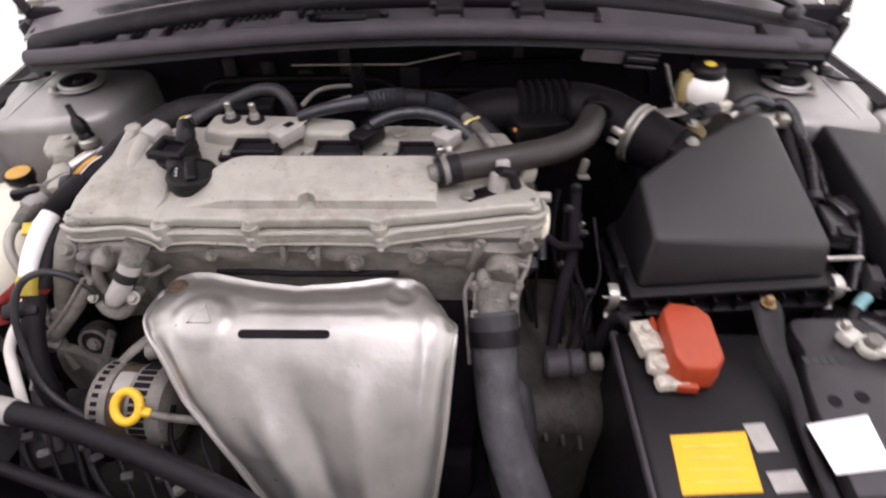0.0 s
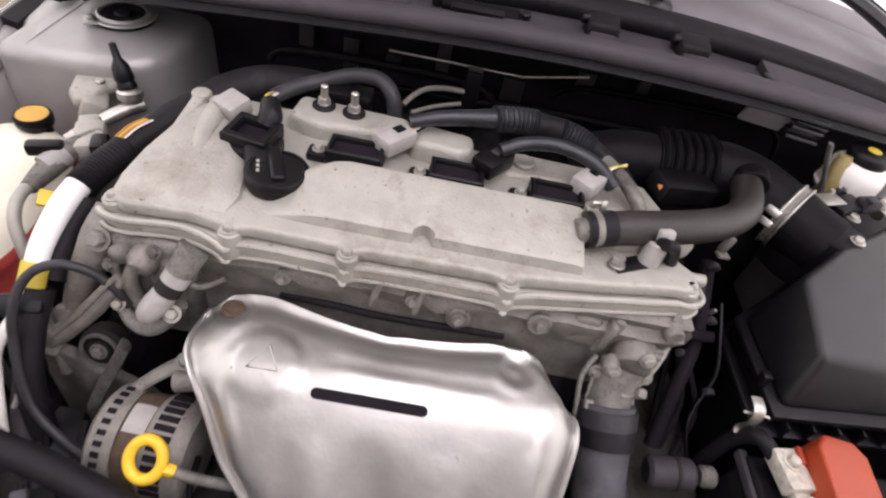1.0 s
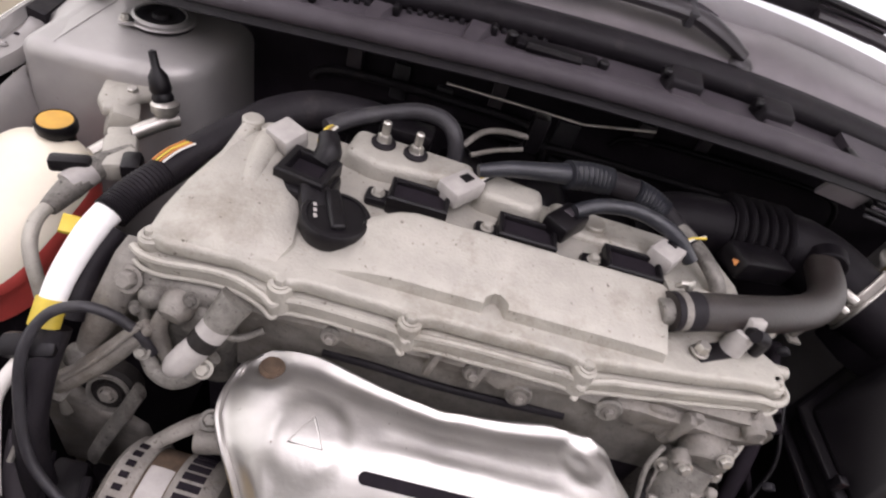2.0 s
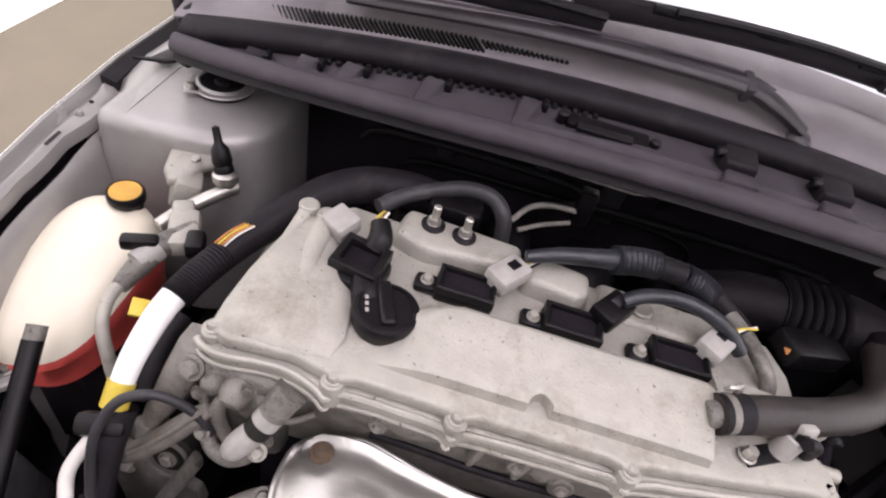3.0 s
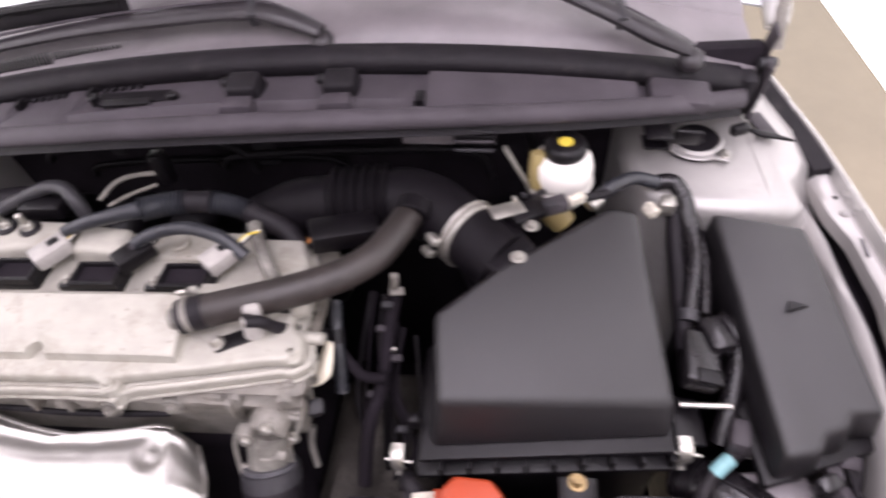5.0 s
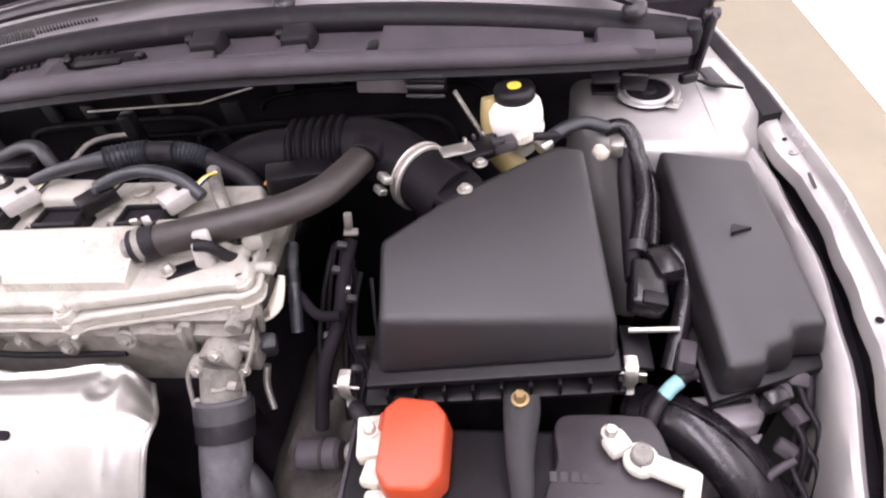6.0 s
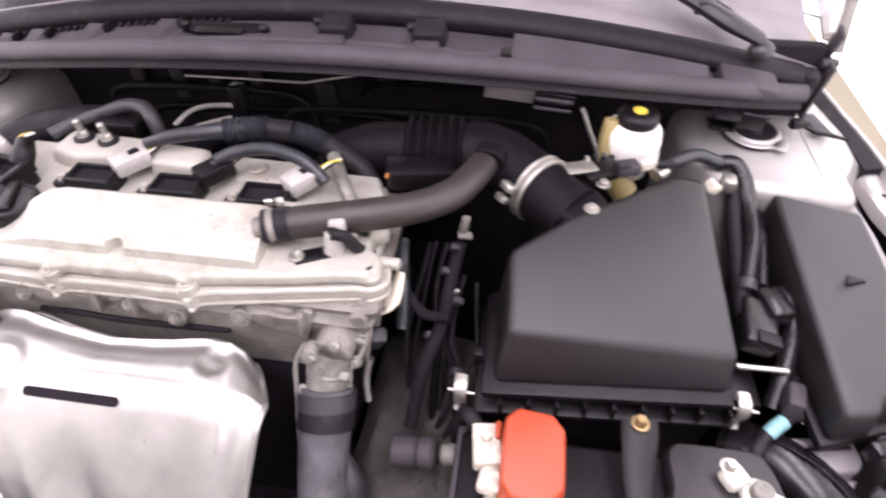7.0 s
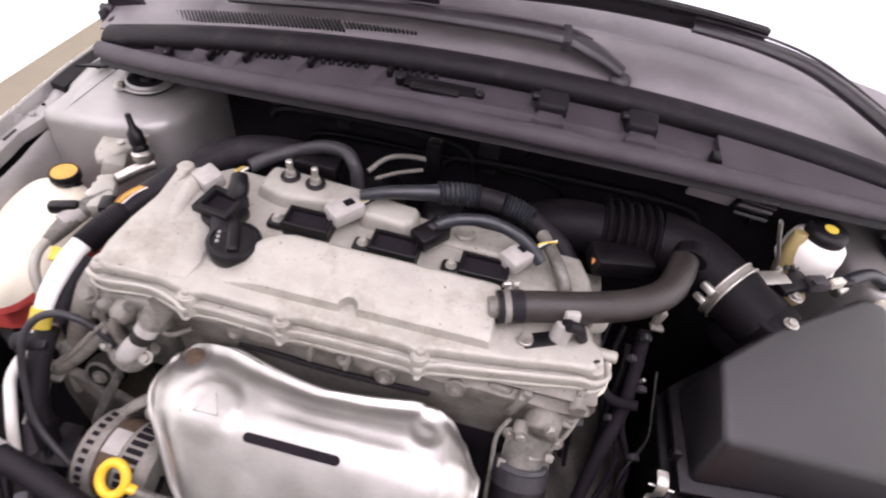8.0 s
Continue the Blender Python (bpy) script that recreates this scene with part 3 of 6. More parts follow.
for x in [-0.62 + 0.02 * k for k in range(63)]:
    y2, z2, g = strip_y(x), strip_z(x), bulge(x)
    dip = 0.006 * min(1, max(0, (-0.06 - x) / 0.06)) * min(1, max(0, (x + 0.52) / 0.06))
    rows.append([(x, y2 + 0.004, z2 + 0.006), (x, y2 + 0.014, z2 + 0.010 + 0.5 * g), (x, y2 + 0.022, z2 + 0.012 + g - dip), (x, y2 + 0.045, z2 + 0.018 + g - dip), (x, y2 + 0.052, z2 + 0.022 + 0.7 * g), (x, y2 + 0.075, z2 + 0.027 + 0.6 * g), (x, y2 + 0.092, z2 + 0.029 + 0.4 * g), (x, y2 + 0.096, z2 + 0.034 + 0.3 * g), (x, y2 + 0.135, z2 + 0.048)])
part("cowl_top", sheet(rows, 0.003), COWL_TOP, cowl, "pale grey top panel, its sheen partly in the colour")
# comb of drain teeth hanging below the rear seal
for k in range(28):
    x = -0.43 + 0.0115 * k
    part("tooth", rbox((x, strip_y(x) - 0.0245, strip_z(x) - 0.0140), (0.0058, 0.008, 0.006), (-4, 0, 0), bev=0.001, seg=1), RUBBER, cowl)
# fine slanted air louvres in the cowl top, running out into a tapering row
for k in range(62):
    x = -0.505 + 0.0056 * k
    w = 0.024 if k < 44 else 0.014 - 0.0006 * (k - 44)
    part("louvre", rbox((x, strip_y(x) + 0.031 + (0.004 if k >= 44 else 0), strip_z(x) + 0.0105), (0.0022, w, 0.004), (10, 0, 38), bev=0), BLACK, cowl)


def clip_fin(x, w, lean):
    """A scoop-shaped rib across the trough; a black block stands for its shaded mouth."""
    y, z, y2, z2 = seal_y(x), seal_z(x), strip_y(x), strip_z(x)
    rings = []
    for f, h in ((0.0, 0.001), (0.3, 0.006), (0.6, 0.011), (0.85, 0.012), (1.0, 0.005)):
        yy = y + 0.034 + (y2 - 0.026 - y - 0.034) * f
        zz = z - 0.016 + (z2 - z + 0.004) * f * 0.8
        ww = w * (0.45 + 0.55 * f)
        xx = x + lean * f
        rings.append([(xx - ww, yy, zz), (xx - ww * 0.7, yy, zz + h), (xx + ww * 0.5, yy, zz + h), (xx + ww, yy, zz)])
    fin = part("fin", loft(rings), COWL, cowl)
    part("mouth", rbox((x + lean * 0.8 + w * 0.8, y2 - 0.035, z2 - 0.008), (0.008, 0.016, 0.012), bev=0.003), BLACK, fin)


for x in (-0.515, -0.452, -0.400, -0.310, -0.205):
    clip_fin(x, 0.018, 0.018)


def clip_box(x):
    y, z = 0.5 * (seal_y(x) + strip_y(x)) + 0.016, 0.5 * (seal_z(x) + strip_z(x)) + 0.004
    box = part("clip_box", rbox((x, y, z - 0.008), (0.040, 0.036, 0.024), (12, 0, 0), bev=0.004, taper=(0.9, 0.8)), RUBBER, cowl)
    part("foot", prism([(x - 0.022, y - 0.040), (x + 0.020, y - 0.040), (x + 0.016, y - 0.016), (x - 0.016, y - 0.016)], z - 0.02, z - 0.006, 0.002, 0.003), COWL, box)
    part("mouth", cyl((x - 0.026, y, z - 0.001), (x - 0.016, y + 0.001, z - 0.001), 0.006), BLACK, box)


for x in (0.030, 0.140):
    clip_box(x)
b = rbox((-0.108, 0.786, 1.041), (0.09, 0.018, 0.008), (14, 0, 2), bev=0.003)
slot = part("drain_slot", b, INTAKE, cowl)
part("mouth", rbox((-0.112, 0.775, 1.0425), (0.060, 0.010, 0.006), (14, 0, 2), bev=0.0015), BLACK, slot)
for x in (-0.158, -0.058):
    part("stud", cyl((x, 0.784, 1.036), (x, 0.783, 1.049), 0.006), BLACK, slot)
# raised cover over the right of the trough
rings = []
for k in range(13):
    x = 0.238 + 0.0195 * k
    y, z, y2, z2 = seal_y(x), seal_z(x), strip_y(x), strip_z(x)
    rings.append([(x, y + 0.024, z - 0.016), (x, y + 0.024, z - 0.004), (x, y + 0.030, z - 0.001), (x, y2 - 0.040, z2 - 0.004), (x, y2 - 0.032, z2 - 0.003), (x, y2 - 0.028, z2 - 0.02)])
box = part("filter_cover", loft(rings), COWL, cowl, "raised grey-black cover in the trough")
part("mouth", rbox((0.232, 0.775, 1.030), (0.012, 0.022, 0.02), bev=0.003), BLACK, box)
part("end_block", rbox((0.520, 0.828, 0.990), (0.07, 0.04, 0.02), (10, 8, 0), bev=0.006), COWL, cowl)

screen = thing("windscreen", (0, 0.93, 1.0), "raked windscreen glass above the cowl", "windscreen")
rows = []
for k in range(31):
    x = -0.66 + 0.044 * k
    y2, z2 = strip_y(x) + 0.122, strip_z(x) + 0.034
    rows.append([(x, y2, z2), (x, y2 + 0.10, z2 + 0.055), (x, y2 + 0.30, z2 + 0.165), (x * 0.95, y2 + 0.8, z2 + 0.43)])
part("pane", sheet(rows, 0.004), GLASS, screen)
for s in (-1, 1):
    b = tube([(s * 0.668, 0.98, 0.985), (s * 0.668, 1.03, 1.025), (s * 0.658, 1.1, 1.08), (s * 0.62, 1.5, 1.32), (s * 0.60, 1.75, 1.45)], [0.014, 0.022, 0.03, 0.034, 0.034], 12)
    part("pillar", b, PAINT_OUT, screen, "silver windscreen pillar")


def wiper(path, head, blade):
    w = thing("wiper", head, "black windscreen wiper with arm and blade", "wiper", "wipers")
    hx, hy, hz = head
    b = tube(path, [0.012, 0.017, 0.016, 0.014, 0.012, 0.010], 12, flat=0.6)
    arm_part = part("arm", b, SATIN, w, "grey-black pressed arm")
    part("hinge_block", rbox(Vector(path[1]) * 0.35 + Vector(path[2]) * 0.65 + Vector((0, 0, 0.002)), (0.012, 0.030, 0.020), (20, 0, 10), bev=0.003), HOSE_GREY, arm_part)
    part("edge_fold", tube([Vector(p) + Vector((0, 0.006, 0.010)) for p in path[1:]], 0.0018, 8), COWL, arm_part)
    cap_ = part("pivot_cap", lathe([(0, 0), (0.014, 0), (0.015, 0.003), (0.0135, 0.011), (0.009, 0.015), (0, 0.016)], (hx, hy, hz - 0.012), (0, -0.3, 1), 28), SATIN, w)
    part("blade", tube(blade, 0.0095, 8, flat=1.5), RUBBER, w)
    part("blade_bridge", tube([Vector(p) + Vector((0, -0.012, 0.012)) for p in blade[:-1]], 0.0045, 8), BLACK, w)
    for f in range(1, len(blade) - 1):
        part("claw", rbox(Vector(blade[f]) + Vector((0, -0.004, 0.008)), (0.05, 0.012, 0.010), (0, 0, 8), bev=0.003), BLACK, w)


wiper([(0.108, 0.866, 1.070), (0.062, 0.874, 1.087), (0.012, 0.878, 1.094), (-0.14, 0.874, 1.089), (-0.26, 0.870, 1.079), (-0.42, 0.872, 1.056)], (0.108, 0.864, 1.066),
      [(-0.14, 0.895, 1.103), (-0.26, 0.89, 1.10), (-0.38, 0.885, 1.088), (-0.52, 0.885, 1.065)])
wiper([(0.530, 0.858, 1.030), (0.49, 0.868, 1.046), (0.43, 0.885, 1.072), (0.34, 0.905, 1.105), (0.26, 0.915, 1.118), (0.18, 0.920, 1.122)], (0.532, 0.856, 1.026),
      [(0.27, 0.935, 1.120), (0.17, 0.933, 1.128), (0.05, 0.925, 1.130), (-0.07, 0.915, 1.124), (-0.18, 0.905, 1.115)])

# ---- engine ----
engine = thing("engine", (-0.12, 0.55, 0.4), "dusty cast aluminium four-cylinder engine", "engine")
flange = [(-0.402, 0.482), (-0.385, 0.474), (-0.33, 0.478), (-0.302, 0.472), (-0.29, 0.467), (-0.277, 0.473), (-0.202, 0.471), (-0.188, 0.465), (-0.174, 0.471), (-0.06, 0.472), (-0.046, 0.466), (-0.032, 0.474), (0.05, 0.486), (0.11, 0.497),
          (0.128, 0.497), (0.142, 0.508), (0.140, 0.526), (0.126, 0.540), (0.124, 0.62), (0.11, 0.655), (-0.34, 0.672), (-0.375, 0.64), (-0.40, 0.52)]
part("head_flange", prism(flange, 0.910, 0.926, 0.0, 0.003), ALU, engine)
inner = [((x + 0.13) * 0.982 - 0.13, (y - 0.57) * 0.965 + 0.572) for x, y in flange]
cover = part("valve_cover", prism(inner, 0.928, 0.942, 0.004, 0.004, 3), ALU, engine, "dusty cast aluminium valve cover")
# cast beads along the front edge, dipping round each bolt
def bead(z, off, r):
    pts = []
    for x, y in flange[:17]:
        d = min(abs(x - bx) for bx in (-0.29, -0.188, -0.046))
        pts.append(Vector((x, y - off, z - 0.007 * max(0, 1 - d / 0.022))))
    path = smooth_path(pts, 5)
    path = [p + 0.0011 * noise.noise_vector(p * 45) for p in path]
    return tube(path, [r * (1 + 0.22 * noise.noise((k * 0.9, 3, 7))) for k in range(40)], 8, straight=True)


part("bead", bead(0.9275, 0.0, 0.0032), ALU, cover)
part("bead", bead(0.9135, 0.0012, 0.0020), ALU, cover)
# raised front baffle with a half-round notch
rings = []
for x, k, nt in [(-0.300, 0.02, 0), (-0.280, 0.12, 0), (-0.262, 0.30, 0), (-0.245, 0.58, 0), (-0.230, 0.82, 0), (-0.218, 0.95, 0), (-0.205, 1, 0), (-0.17, 1.0, 0), (-0.137, 1, 0), (-0.1335, 1, 0.9), (-0.129, 1, 1.5), (-0.125, 1, 1.5), (-0.1205, 1, 0.9), (-0.117, 1, 0), (-0.05, 1.0, 0), (0.004, 1, 0), (0.012, 0.97, 0), (0.017, 0.88, 0), (0.018, 0.6, 0)]:
    h = 0.033 * k
    yb = 0.555 - 0.018 * max(0, min(1, (-0.21 - x) / 0.06))
    rings.append([(x, 0.4945 + 0.008 * nt, 0.938), (x, 0.4960 + 0.009 * nt, 0.938 + 0.24 * h), (x, 0.4975 + 0.008 * nt, 0.938 + 0.42 * h), (x, 0.5005 + 0.005 * nt, 0.938 + 0.50 * h), (x, 0.506 + 0.002 * nt, 0.938 + 0.55 * h), (x, yb - 0.008, 0.940 + 0.985 * h), (x, yb - 0.002, 0.940 + h), (x, yb + 0.003, 0.940 + 0.90 * h), (x, yb + 0.005, 0.938)])
part("baffle", loft(rings), ALU, cover, smooth=28)
# dome over the timing chain
rings = []
for y, l, r, h in ((0.484, -0.388, -0.308, 0.004), (0.490, -0.392, -0.298, 0.011), (0.51, -0.392, -0.292, 0.018), (0.545, -0.388, -0.297, 0.023), (0.585, -0.380, -0.318, 0.026), (0.615, -0.374, -0.330, 0.026), (0.628, -0.370, -0.336, 0.018)):
    m = 0.5 * (l + r)
    rings.append([(l - 0.004, y, 0.936), (l, y, 0.936 + 0.6 * h), (l + 0.010, y, 0.936 + 0.95 * h), (m - 0.006, y, 0.936 + h), (m + 0.008, y, 0.936 + 0.97 * h), (r - 0.012, y, 0.936 + 0.9 * h), (r, y, 0.936 + 0.55 * h), (r + 0.005, y, 0.936)])
b = loft(rings)
tube([(-0.348, 0.625, 0.955), (-0.346, 0.59, 0.956), (-0.342, 0.55, 0.951), (-0.338, 0.52, 0.942)], [0.012, 0.011, 0.009, 0.006], bm=b)
cyl((-0.366, 0.622, 0.94), (-0.366, 0.624, 0.969), 0.0095, bm=b)
cyl((-0.347, 0.618, 0.94), (-0.347, 0.622, 0.966), 0.0105, bm=b)
tube([(-0.366, 0.622, 0.962), (-0.372, 0.59, 0.955), (-0.380, 0.55, 0.946)], [0.008, 0.005, 0.002], bm=b)
part("timing_dome", b, ALU, cover, smooth=30)
# rear pads
b = prism([(-0.290, 0.630), (-0.255, 0.618), (-0.17, 0.628), (-0.155, 0.640), (-0.155, 0.668), (-0.285, 0.675)], 0.936, 0.960, 0.008, 0.007, 3)
part("rear_pad", b, ALU, cover)
b = prism([(-0.158, 0.618), (-0.098, 0.612), (-0.086, 0.625), (-0.088, 0.655), (-0.158, 0.662)], 0.936, 0.963, 0.006, 0.007, 3)
part("rear_pad", b, ALU, cover)
b = prism([(-0.080, 0.620), (0.02, 0.615), (0.06, 0.63), (0.05, 0.66), (-0.08, 0.664)], 0.936, 0.948, 0.006, 0.005, 2)
cyl((-0.035, 0.64, 0.945), (-0.035, 0.64, 0.953), 0.012, bm=b)
part("rear_pad", b, ALU, cover)
b = loft([[(x, 0.562 + a * 0.022 * k, 0.938 + c * 0.026 * k) for a, c in ((-1, 0), (-0.95, 0.5), (-0.6, 0.9), (0, 1), (0.6, 0.9), (0.95, 0.5), (1, 0))] for x, k in ((0.022, 1), (0.06, 1), (0.085, 0.95), (0.098, 0.8), (0.104, 0.5))])
part("end_dome", b, ALU, cover)
for x, y in ((-0.289, 0.477), (-0.188, 0.475), (-0.046, 0.476), (-0.392, 0.490), (0.126, 0.512)):
    boss = part("bolt_boss", cyl((x, y, 0.908), (x, y, 0.936), 0.0105, 0.0095), ALU, cover)
    part("bolt", hexbolt((x, y, 0.936), 0.005, 0.006), ALU, boss)

# cylinder head below the flange
rings = []
for x in [-0.40, -0.395] + [-0.38 + 0.02 * k for k in range(26)] + [0.132, 0.136]:
    k = 0 if x in (-0.40, 0.136) else 1
    wv = 0.004 * math.sin(x * 48) + 0.003 * math.sin(x * 111)
    rings.append([(x, 0.484 - 0.003 * k, 0.912), (x, 0.486, 0.900), (x, 0.482 - 0.004 * k, 0.893 + wv * 0.5), (x, 0.480 - wv * k, 0.882), (x, 0.484 - wv * 0.5, 0.872), (x, 0.485 + wv * 0.3, 0.862), (x, 0.486, 0.850), (x, 0.486, 0.80), (x, 0.66, 0.80), (x, 0.66, 0.912)])
    rings[-1] = [(p[0], p[1], max(p[2], 0.80 + 2.2 * max(0, x - 0.088))) for p in rings[-1]]
head = part("cylinder_head", loft(rings), HEAD, engine, "grimy cast cylinder head", smooth=50)
for x, z in ((-0.245, 0.884), (-0.125, 0.886), (-0.005, 0.884), (-0.08, 0.871)):
    b = cyl((x, 0.496, z), (x, 0.475, z + 0.004), 0.009 + 0.003 * (x > -0.1))
    boss = part("core_plug", b, ALU_DARK, head)
    part("bolt", hexbolt((x, 0.475, z + 0.004), 0.0045, 0.005, (0, -1, 0.25)), HEAD, boss)
for x in (-0.33, -0.16, -0.12, 0.06):
    part("rib", rbox((x, 0.478, 0.890), (0.007, 0.014, 0.034), (0, 8, 0), bev=0.003), HEAD, head)
# block and pan coloured near-black for the shade low down
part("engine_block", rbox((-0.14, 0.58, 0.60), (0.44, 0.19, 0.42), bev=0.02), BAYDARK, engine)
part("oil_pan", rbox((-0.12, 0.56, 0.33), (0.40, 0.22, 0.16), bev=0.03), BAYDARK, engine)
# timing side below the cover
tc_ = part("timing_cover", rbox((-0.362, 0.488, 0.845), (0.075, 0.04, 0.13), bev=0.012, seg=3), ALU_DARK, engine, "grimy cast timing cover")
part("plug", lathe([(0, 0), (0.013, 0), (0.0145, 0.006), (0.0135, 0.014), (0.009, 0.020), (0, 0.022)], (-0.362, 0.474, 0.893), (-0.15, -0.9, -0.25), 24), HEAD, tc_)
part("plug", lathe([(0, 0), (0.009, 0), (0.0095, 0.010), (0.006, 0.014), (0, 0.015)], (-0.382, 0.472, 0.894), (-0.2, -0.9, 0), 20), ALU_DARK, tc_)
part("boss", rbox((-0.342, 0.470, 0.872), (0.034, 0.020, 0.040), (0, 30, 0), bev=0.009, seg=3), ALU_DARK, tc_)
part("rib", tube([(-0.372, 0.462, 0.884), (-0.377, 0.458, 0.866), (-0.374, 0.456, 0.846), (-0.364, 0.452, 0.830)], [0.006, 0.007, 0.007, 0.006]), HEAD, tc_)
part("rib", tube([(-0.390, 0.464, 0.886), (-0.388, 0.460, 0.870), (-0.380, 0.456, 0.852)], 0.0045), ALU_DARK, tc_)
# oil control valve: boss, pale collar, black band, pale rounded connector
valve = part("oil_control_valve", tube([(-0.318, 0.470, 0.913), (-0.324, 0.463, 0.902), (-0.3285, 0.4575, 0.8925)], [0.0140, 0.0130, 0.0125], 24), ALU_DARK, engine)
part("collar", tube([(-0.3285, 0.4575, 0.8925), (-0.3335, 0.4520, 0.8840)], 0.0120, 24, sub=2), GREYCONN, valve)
part("band", tube([(-0.3335, 0.4520, 0.8840), (-0.3385, 0.4475, 0.8755)], 0.0118, 24, sub=2), NEARBLACK, valve, "dark rubber band")
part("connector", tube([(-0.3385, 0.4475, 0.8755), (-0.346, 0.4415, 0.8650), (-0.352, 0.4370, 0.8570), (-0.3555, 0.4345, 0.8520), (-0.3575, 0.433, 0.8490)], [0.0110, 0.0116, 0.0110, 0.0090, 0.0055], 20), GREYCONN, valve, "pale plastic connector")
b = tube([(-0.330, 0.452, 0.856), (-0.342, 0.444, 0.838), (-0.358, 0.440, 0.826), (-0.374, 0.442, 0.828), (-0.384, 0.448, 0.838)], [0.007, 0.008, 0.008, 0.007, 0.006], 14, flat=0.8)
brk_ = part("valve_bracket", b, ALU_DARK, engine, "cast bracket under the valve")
part("bolt", hexbolt((-0.334, 0.440, 0.854), 0.0055, 0.006, (0.1, -0.7, 0.7)), ALU, brk_)
part("bolt", hexbolt((-0.384, 0.444, 0.850), 0.0045, 0.005, (0, -0.8, 0.6)), STEEL, brk_)
# engine mount: smooth upper lobe with a ball end, and a ribbed arm below it
b = loft([[(x - w, y + 0.012, z), (x - w * 0.8, y - 0.004, z + 0.002), (x - w * 0.2, y - 0.010, z + 0.002), (x + w * 0.6, y - 0.008, z + 0.002), (x + w, y + 0.002, z), (x + w * 0.8, y + 0.014, z)] for x, y, z, w in ((-0.400, 0.490, 0.914, 0.018), (-0.406, 0.482, 0.900, 0.020), (-0.418, 0.470, 0.870, 0.018), (-0.430, 0.460, 0.840, 0.014), (-0.438, 0.453, 0.818, 0.010))])
lobe = part("mount_lobe", b, HEAD, engine, "smooth grey mount casting", smooth=60)
part("bolt", hexbolt((-0.402, 0.470, 0.902), 0.0075, 0.009, (-0.1, -0.8, 0.6)), HEAD, lobe)
part("ball_end", lathe([(0, -0.013), (0.008, -0.011), (0.013, -0.003), (0.013, 0.004), (0.008, 0.011), (0, 0.013)], (-0.441, 0.448, 0.812), (-0.4, -0.3, -0.8), 20), ALU_DARK, lobe)
arm = [(-0.382, 0.456, 0.872), (-0.394, 0.450, 0.857), (-0.408, 0.444, 0.839), (-0.424, 0.438, 0.821), (-0.440, 0.433, 0.805), (-0.455, 0.429, 0.791)]
arm_ = part("mount_arm", tube(arm, [0.006, 0.0095, 0.0105, 0.0105, 0.0105, 0.009], 14, flat=0.9), HEAD, engine, "cast mount arm")
part("rib", tube([(x - 0.003, y - 0.008, z + 0.006) for x, y, z in arm[:5]], 0.0024, 8), HEAD, arm_)
part("end_block", rbox((-0.459, 0.428, 0.786), (0.026, 0.022, 0.026), (20, 40, 10), bev=0.006), ALU_DARK, arm_)
part("bolt", hexbolt((-0.462, 0.420, 0.797), 0.005, 0.006, (-0.2, -0.6, 0.8)), HEAD, arm_)
# idler coloured near-black for its shaded recess, and the pale guard plate below it
b = lathe([(0, 0), (0.017, 0), (0.0225, 0.002), (0.0235, 0.006), (0.0235, 0.018), (0.020, 0.021), (0.013, 0.019), (0.012, 0.024), (0, 0.024)], (-0.430, 0.474, 0.742), (0, -0.94, 0.34), 32)
pul = part("idler_pulley", b, NEARBLACK, engine)
part("ring", lathe([(0.017, 0), (0.020, 0), (0.020, 0.003), (0.017, 0.003)], (-0.430, 0.4535, 0.7495), (0, -0.94, 0.34), 32), ALU_DARK, pul)
part("bolt", hexbolt((-0.430, 0.4515, 0.750), 0.0065, 0.006, (0, -0.94, 0.34), washer=1.4), HEAD, pul)
b = prism([(-0.500, 0.585), (-0.420, 0.585), (-0.398, 0.660), (-0.402, 0.690), (-0.420, 0.705), (-0.440, 0.712), (-0.462, 0.735), (-0.478, 0.742), (-0.494, 0.728), (-0.502, 0.690)], 0, 0.012, 0.003, 0.004, 2)
b.transform(Matrix.Translation((0, 0.462, 0)) @ Matrix.Rotation(radians(90), 4, "X"))
part("guard_plate", b, HEAD, engine, "pale grey guard plate")
part("strut", tube([(-0.398, 0.452, 0.772), (-0.410, 0.440, 0.745), (-0.424, 0.428, 0.716), (-0.434, 0.418, 0.690)], 0.009, 12, flat=0.5), ALU_DARK, engine)
part("belt_guard", prism([(-0.455, 0.34), (-0.40, 0.345), (-0.415, 0.40), (-0.445, 0.40)], 0.60, 0.735, 0.004, 0.004), BLACK, engine)
# right-hand end
b = cyl((0.085, 0.531, 0.940), (0.088, 0.536, 0.964), 0.0105)
rbox((0.090, 0.540, 0.970), (0.016, 0.018, 0.014), (-20, 0, 15), bev=0.003, bm=b)
sens = part("cam_sensor", b, GREYCONN, engine, "grey plastic cam sensor")
part("base_plate", rbox((0.066, 0.522, 0.9425), (0.036, 0.017, 0.003), (0, 0, 25), bev=0.002), BLACK, sens, "black base plate")
part("bolt", hexbolt((0.052, 0.516, 0.945), 0.006, 0.010, washer=1.3), STEEL, sens)
part("lead", tube([(0.088, 0.524, 0.972), (0.100, 0.528, 0.966), (0.108, 0.535, 0.945), (0.118, 0.55, 0.92), (0.13, 0.57, 0.88)], 0.006, 10), RUBBER, sens)
part("lead", tube([(0.086, 0.528, 0.970), (0.098, 0.545, 0.965), (0.112, 0.56, 0.94), (0.125, 0.58, 0.9)], 0.005, 10), BLACK, sens)
b = cyl((0.10, 0.538, 0.925), (0.150, 0.534, 0.928), 0.0065)
part("stub_pipe", b, ALU, engine)
part("lug", rbox((0.121, 0.568, 0.942), (0.022, 0.03, 0.022), (0, 10, 20), bev=0.006), ALU, engine)
